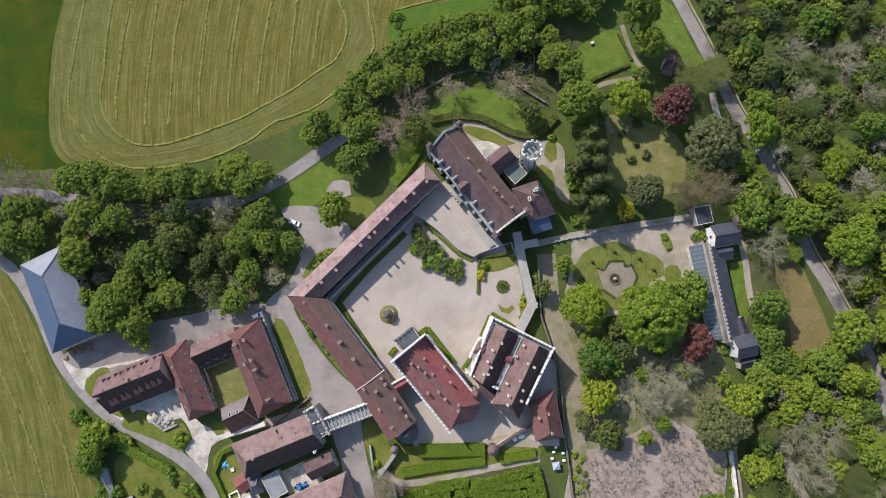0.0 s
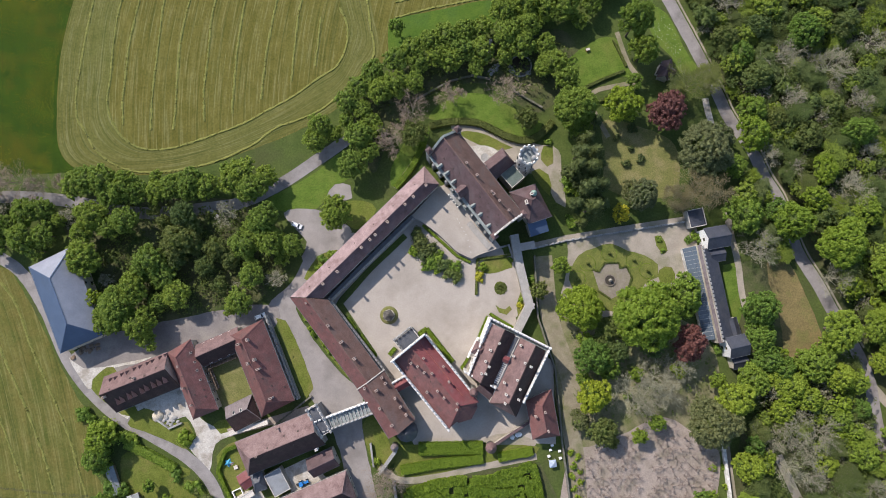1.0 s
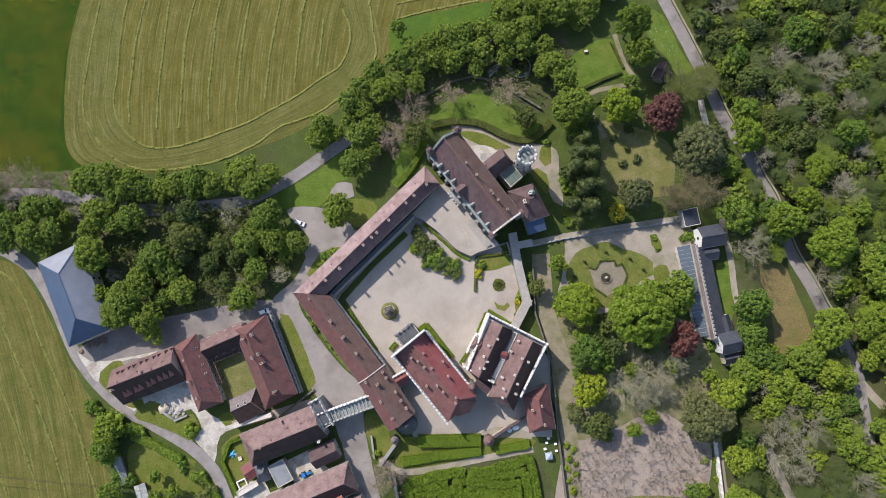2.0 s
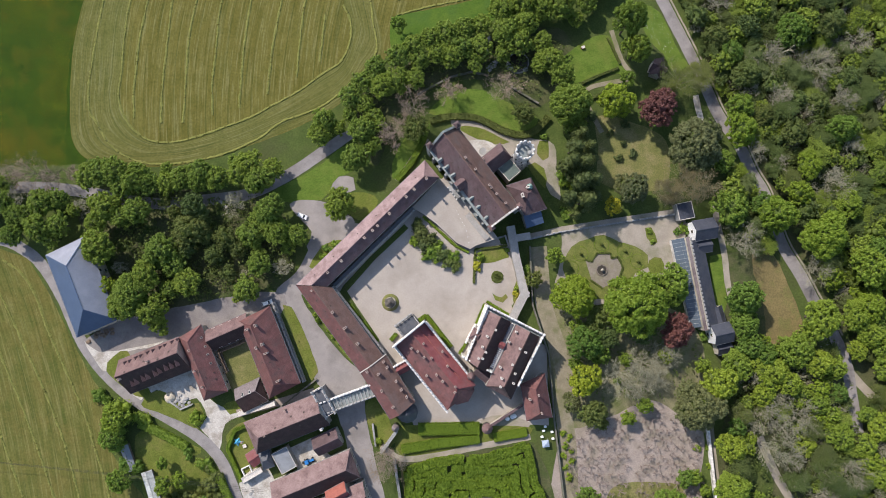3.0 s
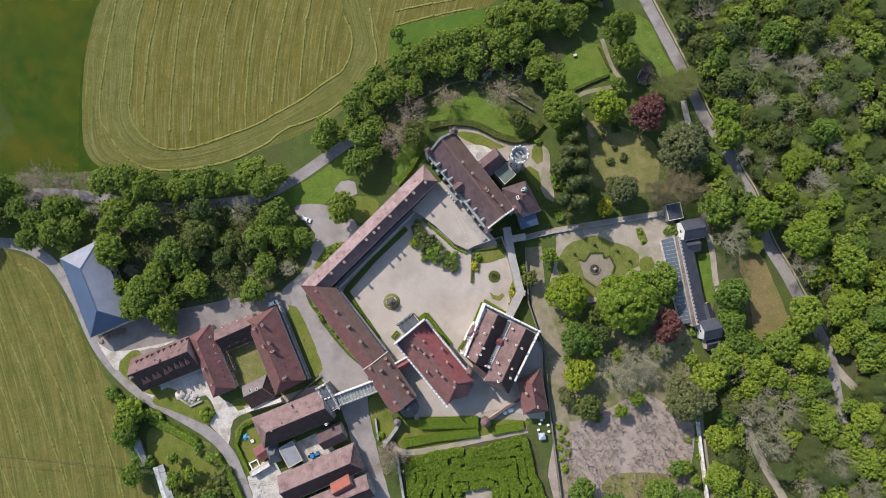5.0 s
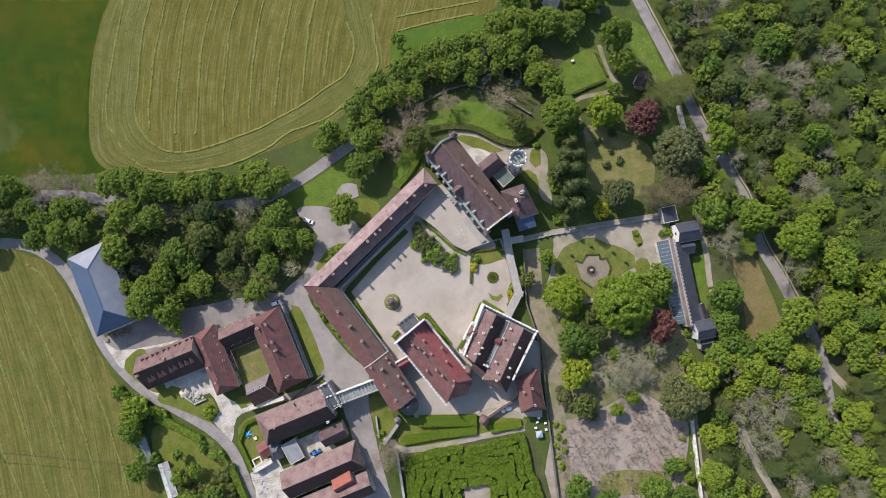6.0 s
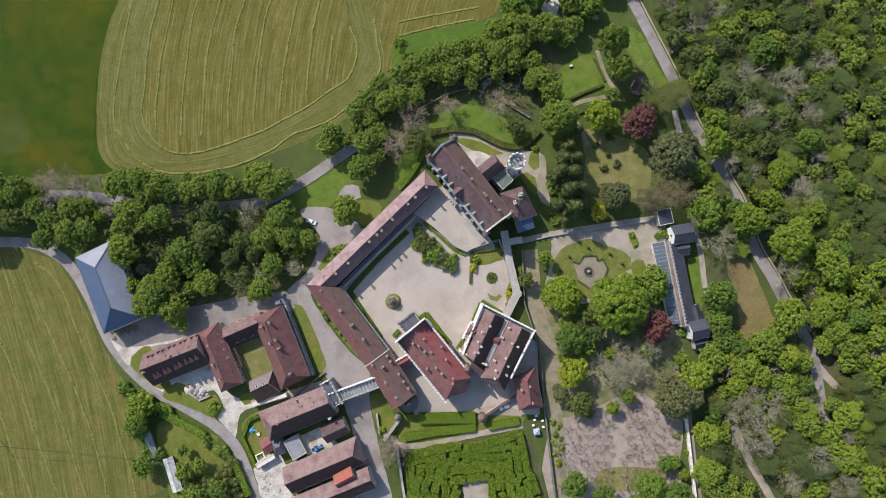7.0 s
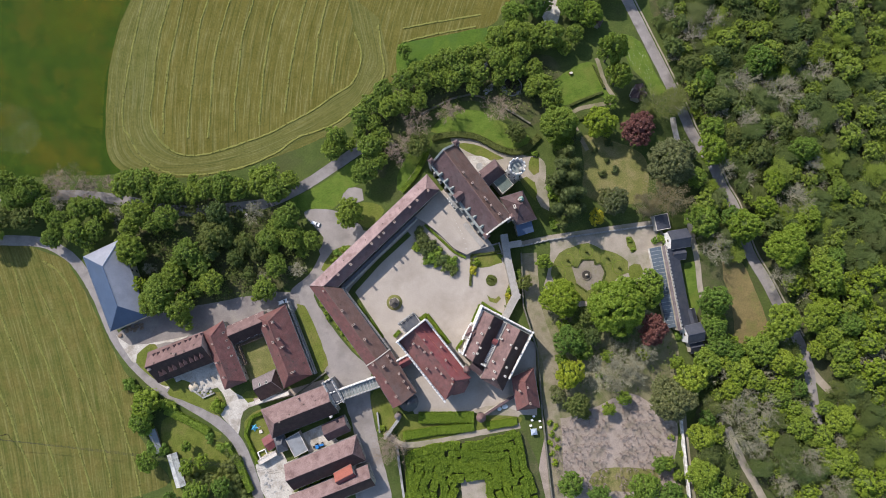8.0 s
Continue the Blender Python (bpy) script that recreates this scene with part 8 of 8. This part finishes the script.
flowers("meadow_flowers", "yellow dandelions flowering in the meadow", [(-236.6, 131.3), (-140.2, 132.0), (-146.8, 106.3), (-148.7, 78.4), (-148.2, 47.8), (-202.2, 46.5), (-231.8, 47.3)], 60000, DANDELION, 0.052, 4, 0.05)
flowers("meadow_daisies", "pale flowers in a corner of the meadow", [(-196.6, 80.6), (-179.1, 78.2), (-174.8, 65.6), (-179.4, 56.9), (-193.0, 58.0)], 1500, DAISY, 0.05, 9, -0.1)
flowers("verge_flowers", "white flowers in the road verge", [(79.0, 110.6), (87.1, 108.3), (93.8, 94.0), (90.1, 91.8), (83.4, 99.6)], 150, DAISY, 0.085, 6, -0.2)


# ---------------------------------------------------------------- vehicles and small things
def car(x, y, ang, paint, label):
    """A small car: body with cabin, windows, lamps, mirrors and four wheels."""
    c = tagged(new("car"), label, "car", "parked cars")
    c.matrix_basis = pose(x, y, 0.06, 0, 0, ang)
    prof = [(-2.05, 0.35), (-2.1, 0.75), (-1.95, 0.95), (-1.55, 1.38), (-0.2, 1.45), (0.55, 1.40), (1.15, 0.98), (1.95, 0.82), (2.1, 0.55), (2.05, 0.32)]
    V, F = [], []
    for sgn in (-1, 1):
        for px, pz in prof:
            w = 0.86 if pz < 1.0 else 0.66
            V.append((px, sgn * w, pz))
    n = len(prof)
    F += [(i, i + 1, n + i + 1, n + i) for i in range(n - 1)] + [tuple(range(n))[::-1], tuple(range(n, 2 * n)), (0, n, 2 * n - 1, n - 1)]
    put("body", mesh_of("body", V, F, paint), c)
    put("windscreen", mesh_of("windscreen", [(0.6, -0.6, 1.41), (0.6, 0.6, 1.41), (1.12, 0.74, 1.03), (1.12, -0.74, 1.03)], [(0, 3, 2, 1)], DARK_GLASS), c)
    put("rear_window", mesh_of("rear_window", [(-1.58, -0.58, 1.38), (-1.58, 0.58, 1.38), (-1.93, 0.7, 1.0), (-1.93, -0.7, 1.0)], [(0, 1, 2, 3)], DARK_GLASS), c)
    for sgn in (-1, 1):
        put("side_window", boxes_mesh("side_window", [(-1.4, sgn * 0.74 - 0.05, 1.02, 0.55, sgn * 0.74 + 0.05, 1.32)], DARK_GLASS), c)
        put("headlight", boxes_mesh("headlight", [(1.93, sgn * 0.62 - 0.16, 0.62, 2.1, sgn * 0.62 + 0.16, 0.78)], WHITE_PAINT), c)
        put("mirror", boxes_mesh("mirror", [(0.7, sgn * 0.95 - 0.1, 0.95, 0.85, sgn * 0.95 + 0.1, 1.08)], paint), c)
        for px in (-1.3, 1.3):
            w = lathe("wheel", [(0.31, -0.1), (0.33, 0), (0.31, 0.1)], 14, RUBBER, c, Matrix.Translation((px, sgn * 0.8, 0.32)) @ Matrix.Rotation(math.pi / 2, 4, "X"))
            lathe("rim", [(0.18, -0.12), (0.18, 0.12)], 10, ZINC, w)


car(-54.7, 27.7, -22, CAR_PAINT, "small white car parked on the grey drive")
car(-68.0, -6.3, 20, CAR_PAINT, "white car parked beside the farm")


def fountain(x, y, r, label):
    f = tagged(new("fountain"), label, "fountain")
    f.matrix_basis = pose(x, y, 0.05)
    lathe("basin", [(r, 0), (r, 0.55), (r - 0.35, 0.55), (r - 0.35, 0.2), (0.2, 0.2)], 24, surface("mossy_basin_stone", (0.125, 0.105, 0.086), (0.215, 0.182, 0.150), 0.9, 0.2, 0.9, 0.3), f, smooth=False)
    water, _t2, _n2, _l2, b2 = nodes_of("basin_water")
    b2.inputs["Base Color"].default_value = (0.05, 0.042, 0.03, 1)
    b2.inputs["Roughness"].default_value = 0.25
    lathe("water", [(r - 0.37, 0.22), (r - 0.37, 0.36)], 24, water, f, smooth=False)
    lathe("pedestal", [(0.6, 0.2), (0.4, 0.6), (0.28, 1.3), (0.55, 1.45), (0.6, 1.55), (0.15, 1.5), (0.12, 2.0), (0.3, 2.1), (0.05, 2.4)], 14, STONE, f)


fountain(62.7, 6.1, 2.2, "round stone fountain in the parterre centre")
well = tagged(new("court_well"), "court well with pointed mossy stone roof in a grass ring", "well")
well.matrix_basis = pose(-20.0, -6.3, 0.04)
lathe("grass_ring", [(3.4, 0), (3.4, 0.10), (2.2, 0.18), (0.2, 0.18)], 20, DRY_LAWN, well)
lathe("basin", [(2.2, 0.1), (2.2, 1.0), (1.8, 1.0), (1.8, 0.4)], 12, STONE, well, smooth=False)
for i in range(4):
    lathe("post", [(0.14, 0.9), (0.1, 2.6)], 8, STONE, well, Matrix.Rotation(i * math.pi / 2, 4, "Z") @ Matrix.Translation((1.7, 0, 0)))
lathe("roof", [(2.3, 2.6), (1.4, 3.1), (0.5, 3.9), (0.04, 5.0)], 5, surface("mossy_stone_roof", (0.060, 0.056, 0.050), (0.115, 0.105, 0.095), 0.8, 0.2, 0.9, 0.4), well, smooth=False)

gazebo = tagged(new("gazebo"), "square garden tent with pale blue-white pyramid roof", "gazebo")
gazebo.matrix_basis = pose(39.7, -60.4, 0.05, 0, 0, 8) @ Matrix.Diagonal((0.82, 0.82, 0.9, 1))
for sx in (-1, 1):
    for sy in (-1, 1):
        put("post", boxes_mesh("post", [(sx * 1.4 - 0.05, sy * 1.4 - 0.05, 0, sx * 1.4 + 0.05, sy * 1.4 + 0.05, 2.2)], WHITE_PAINT), gazebo)
put("canopy", mesh_of("canopy", [(-1.6, -1.6, 2.2), (1.6, -1.6, 2.2), (1.6, 1.6, 2.2), (-1.6, 1.6, 2.2), (0, 0, 3.2), (-1.6, -1.6, 1.9), (1.6, -1.6, 1.9), (1.6, 1.6, 1.9), (-1.6, 1.6, 1.9)], [(0, 1, 4), (1, 2, 4), (2, 3, 4), (3, 0, 4), (5, 6, 1, 0), (6, 7, 2, 1), (7, 8, 3, 2), (8, 5, 0, 3)], surface("tent_cloth", (0.30, 0.36, 0.46), (0.40, 0.46, 0.56), 1, 0.3, 0.8, 0.1)), gazebo)


def crate(x, y, ang, size, material, label, name="crate", group=""):
    c = tagged(new(name), label, name.replace("_", " "), group)
    c.matrix_basis = pose(x, y, 0.05, 0, 0, ang)
    a, b, h = size
    box("body", (a, b, h), material, c)
    box("lid", (a * 1.06, b * 1.06, 0.08), COPING if material is not WHITE_PAINT else WHITE_PAINT, c, Matrix.Translation((0, 0, h)))


for x, y in [(39.1, -55.8), (38.5, -58.1), (39.8, -54.2), (42.4, -56.2), (42.7, -58.8)]:
    crate(x, y, 15, (1.0, 0.7, 0.75), WHITE_PAINT, "white garden table beside the south house", "garden_table", "white garden tables")
for x, y in [(25.2, -51.1), (27.1, -50.3), (27.9, -50.1)]:
    t = tagged(new("garden_table"), "round white garden table on the lawn", "garden table", "round white tables")
    t.matrix_basis = pose(x, y, 0.07)
    lathe("tabletop", [(0.9, 0.70), (0.9, 0.76), (0.1, 0.77)], 16, WHITE_PAINT, t)
    lathe("stem", [(0.35, 0), (0.06, 0.1), (0.06, 0.7)], 10, WHITE_PAINT, t)

tractor = tagged(new("tractor"), "blue tractor parked in the gravel yard", "tractor")
tractor.matrix_basis = pose(-51.3, -66.9, 0.05, 0, 0, 18)
put("bonnet", boxes_mesh("bonnet", [(0.1, -0.42, 0.75, 2.1, 0.42, 1.45)], PLASTIC_BLUE), tractor)
put("cab", boxes_mesh("cab", [(-1.2, -0.65, 0.8, 0.1, 0.65, 1.7), (-1.2, -0.7, 2.35, 0.15, 0.7, 2.5)], PLASTIC_BLUE), tractor)
put("pane", boxes_mesh("pane", [(-1.1, -0.6, 1.7, 0.05, 0.6, 2.35)], DARK_GLASS), tractor)
for px, py, r in ((-0.8, -0.9, 0.75), (-0.8, 0.9, 0.75), (1.5, -0.75, 0.48), (1.5, 0.75, 0.48)):
    w = lathe("wheel", [(r * 0.85, -0.2), (r, -0.12), (r, 0.12), (r * 0.85, 0.2)], 16, RUBBER, tractor, Matrix.Translation((px, py, r)) @ Matrix.Rotation(math.pi / 2, 4, "X"))
    lathe("rim", [(r * 0.5, -0.21), (r * 0.5, 0.21)], 12, WHITE_PAINT, w)
put("trailer_arm", boxes_mesh("trailer_arm", [(-2.6, -0.5, 0.5, -1.3, 0.5, 0.9)], RUBBER), tractor)

pool = tagged(new("play_tent"), "pale blue crumpled play tent on the lawn", "play tent")
pool.matrix_basis = pose(-79.0, -59.7, 0.06, 0, 0, 30)
pv = [(1.8 * (1 if i % 2 else 0.55) * math.cos(i * math.pi / 5), 1.8 * (1 if i % 2 else 0.55) * math.sin(i * math.pi / 5), 0.1) for i in range(10)] + [(0, 0, 1.2)]
put("cloth", mesh_of("cloth", pv, [(i, (i + 1) % 10, 10) for i in range(10)], POOL_BLUE), pool)
crate(-76.1, -61.2, 20, (1.3, 1.3, 0.6), WOOD, "square wooden sandbox on the garden lawn", "sandbox")
crate(56.6, 94.8, 20, (1.3, 0.9, 1.0), TILE_NEW, "red and white garden bench on the upper lawn", "garden_bench")
pond = tagged(new("pond"), "dark round garden pond with stone rim under trees", "pond")
pond.matrix_basis = pose(30.7, 88.8, 0.03)
lathe("rim", [(4.4, 0), (4.4, 0.4), (3.9, 0.4), (3.9, 0.1)], 28, GREY_STONE, pond, smooth=False)
lathe("water", [(3.9, 0.1), (3.9, 0.2)], 28, bpy.data.materials["basin_water"], pond, smooth=False)
rock_rng = random.Random(4)


def rock(x, y, r, material, label, group, base=0.0):
    bm = bmesh.new()
    bmesh.ops.create_icosphere(bm, subdivisions=2, radius=r)
    for v in bm.verts:
        v.co *= 1 + 0.55 * noise.noise(v.co * 1.1 / r + Vector((x, y, 0))) + 0.3 * noise.noise(v.co * 2.6 / r + Vector((y, x, 0)))
        v.co.z *= 0.55
        v.co.x *= 1.3
    me = bpy.data.meshes.new("rock")
    bm.to_mesh(me)
    bm.free()
    me.materials.append(material)
    tagged(put("rock", me, None, pose(x, y, base + r * 0.25, 0, 0, rock_rng.uniform(0, 360))), label, "rock", group)


for x, y in [(18.0, 96.6), (19.1, 98.3), (19.7, 94.8), (18.4, 93.5), (20.8, 87.8), (19.1, 86.5), (21.9, 89.1), (33.5, 86.0), (27.2, 87.3)]:
    rock(x, y, rock_rng.uniform(0.7, 1.4), GREY_STONE, "grey boulder in the shade of the belt", "boulders")
heap = [(-102.4, -43.2), (-101.2, -41.8), (-99.9, -44.4), (-99.1, -43.2), (-101.5, -45.2), (-97.9, -44.8), (-103.2, -44.4), (-100.3, -46.0)]
for x, y in heap:
    rock(x, y, rock_rng.uniform(0.35, 0.8), GREY_STONE, "pale rubble stone in the farm yard", "rubble stones")
sand = lathe("sand_heap", [(2.3, 0.0), (2.0, 0.35), (1.3, 1.0), (0.5, 1.45), (0.05, 1.5)], 16, surface("pale_sand", (0.44, 0.385, 0.30), (0.56, 0.50, 0.40), 1.2, 0.3, 0.95, 0.3), None, pose(-105.3, -42.7, 0.06))
for v in sand.data.vertices:
    v.co.xy *= 1 + 0.22 * noise.noise(v.co * 0.9)
tagged(sand, "heap of pale sand in the farm yard", "sand heap")
wall_along("rubble_bay", "low pale wall of the rubble bay", [(-106.7, -43.1), (-100.9, -47.1), (-96.5, -45.2)], 0.5, 0.8, PALE_GROUND)
heap = [(-73.7, -79.1), (-72.2, -81.0), (-73.2, -82.9), (-71.2, -84.2), (-72.6, -85.2), (-70.2, -86.1), (-66.4, -84.2), (-65.0, -85.6)]
for x, y in heap:
    for k in range(3):
        rock(x + rock_rng.uniform(-1, 1), y + rock_rng.uniform(-1, 1), rock_rng.uniform(0.25, 0.6), GREY_STONE, "grey stone stacked in the lower yard", "yard stones")
for x, y in [(-136.7, -20.2), (-135.5, -18.9), (-134.2, -19.8), (-133.3, -18.5), (-131.8, -17.7), (-130.6, -18.4), (-129.2, -16.9)]:
    for k in range(2):
        rock(x + rock_rng.uniform(-1, 1), y + rock_rng.uniform(-1, 1), rock_rng.uniform(0.35, 0.8), WOOD, "brown heap of timber and rubble beside the slate house", "rubble heap")
pole = tagged(new("power_pole"), "wooden power pole standing in the mown field", "power pole")
pole.matrix_basis = pose(-184.1, -62.9, 0)
lathe("post", [(0.16, -0.3), (0.11, 9.5)], 10, WOOD, pole)
put("crossarm", boxes_mesh("crossarm", [(-1.2, -0.07, 8.7, 1.2, 0.07, 8.85)], WOOD), pole)
for px in (-1.0, 0, 1.0):
    lathe("insulator", [(0.06, 8.85), (0.09, 8.95), (0.05, 9.1)], 8, ZINC, pole, Matrix.Translation((px, 0, 0)))
line = tagged(new("power_line"), "thin power cables running from the pole to the farm", "power line")
for px in (-1.0, 0, 1.0):
    V, F = [], []
    p, q = Vector((-184.1 + px, -62.9, 9.1)), Vector((-66.0, -76.0 + px * 0.7, 8.6))
    for k in range(25):
        t = k / 24
        c = p.lerp(q, t) - Vector((0, 0, 5.0 * t * (1 - t)))
        V += [(c.x + a, c.y + b, c.z + d) for a, b, d in ((0, 0.035, 0), (0, 0, 0.035), (0, -0.035, 0), (0, 0, -0.035))]
        F += [(4 * k - 4 + i, 4 * k - 4 + (i + 1) % 4, 4 * k + (i + 1) % 4, 4 * k + i) for i in range(4) if k]
    put("cable", mesh_of("cable", V, F, RUBBER), line)
for x, y in [(5.8, 29.3), (6.6, 27.9), (7.4, 26.2), (8.2, 24.7), (8.9, 23.5), (9.7, 21.4), (10.2, 19.1), (10.6, 16.9)]:
    rock(x, y, 0.14, WHITE_STONE, "white marker stone in the gravel court", "marker stones", UPPER)


def gallery(a, b, width, height, bays, label):
    """An open timber gallery along a line: posts, beams, rail and a plank deck."""
    g = tagged(new("timber_gallery"), label, "gallery", "timber galleries")
    a, b = Vector((*a, 0)), Vector((*b, 0))
    d = b - a
    g.matrix_basis = pose(a.x, a.y, 0.05, 0, 0, math.degrees(math.atan2(d.y, d.x)))
    n, w = d.length, width / 2
    for i in range(bays + 1):
        for s in (-1, 1):
            put("post", boxes_mesh("post", [(n * i / bays - 0.1, s * w - 0.1, 0, n * i / bays + 0.1, s * w + 0.1, height)], WOOD), g)
        put("cross_beam", boxes_mesh("cross_beam", [(n * i / bays - 0.09, -w - 0.3, height, n * i / bays + 0.09, w + 0.3, height + 0.2)], WOOD), g)
    for s in (-1, 1):
        put("long_beam", boxes_mesh("long_beam", [(-0.3, s * w - 0.1, height - 0.2, n + 0.3, s * w + 0.1, height - 0.003)], WOOD), g)
        put("rail", boxes_mesh("rail", [(0.1, s * w - 0.04, 0.95, n - 0.1, s * w + 0.04, 1.05)], COPING), g)
    put("deck", boxes_mesh("deck", [(-0.2, -w, 0, n + 0.2, w, 0.12)], WOOD), g)


gallery((-87.0, -24.6), (-83.4, -33.0), 1.9, 3.2, 6, "open brown timber gallery on the farm court")
gallery((-86.0, -24.4), (-76.3, -20.4), 1.9, 3.4, 7, "open brown timber gallery on the farm court")
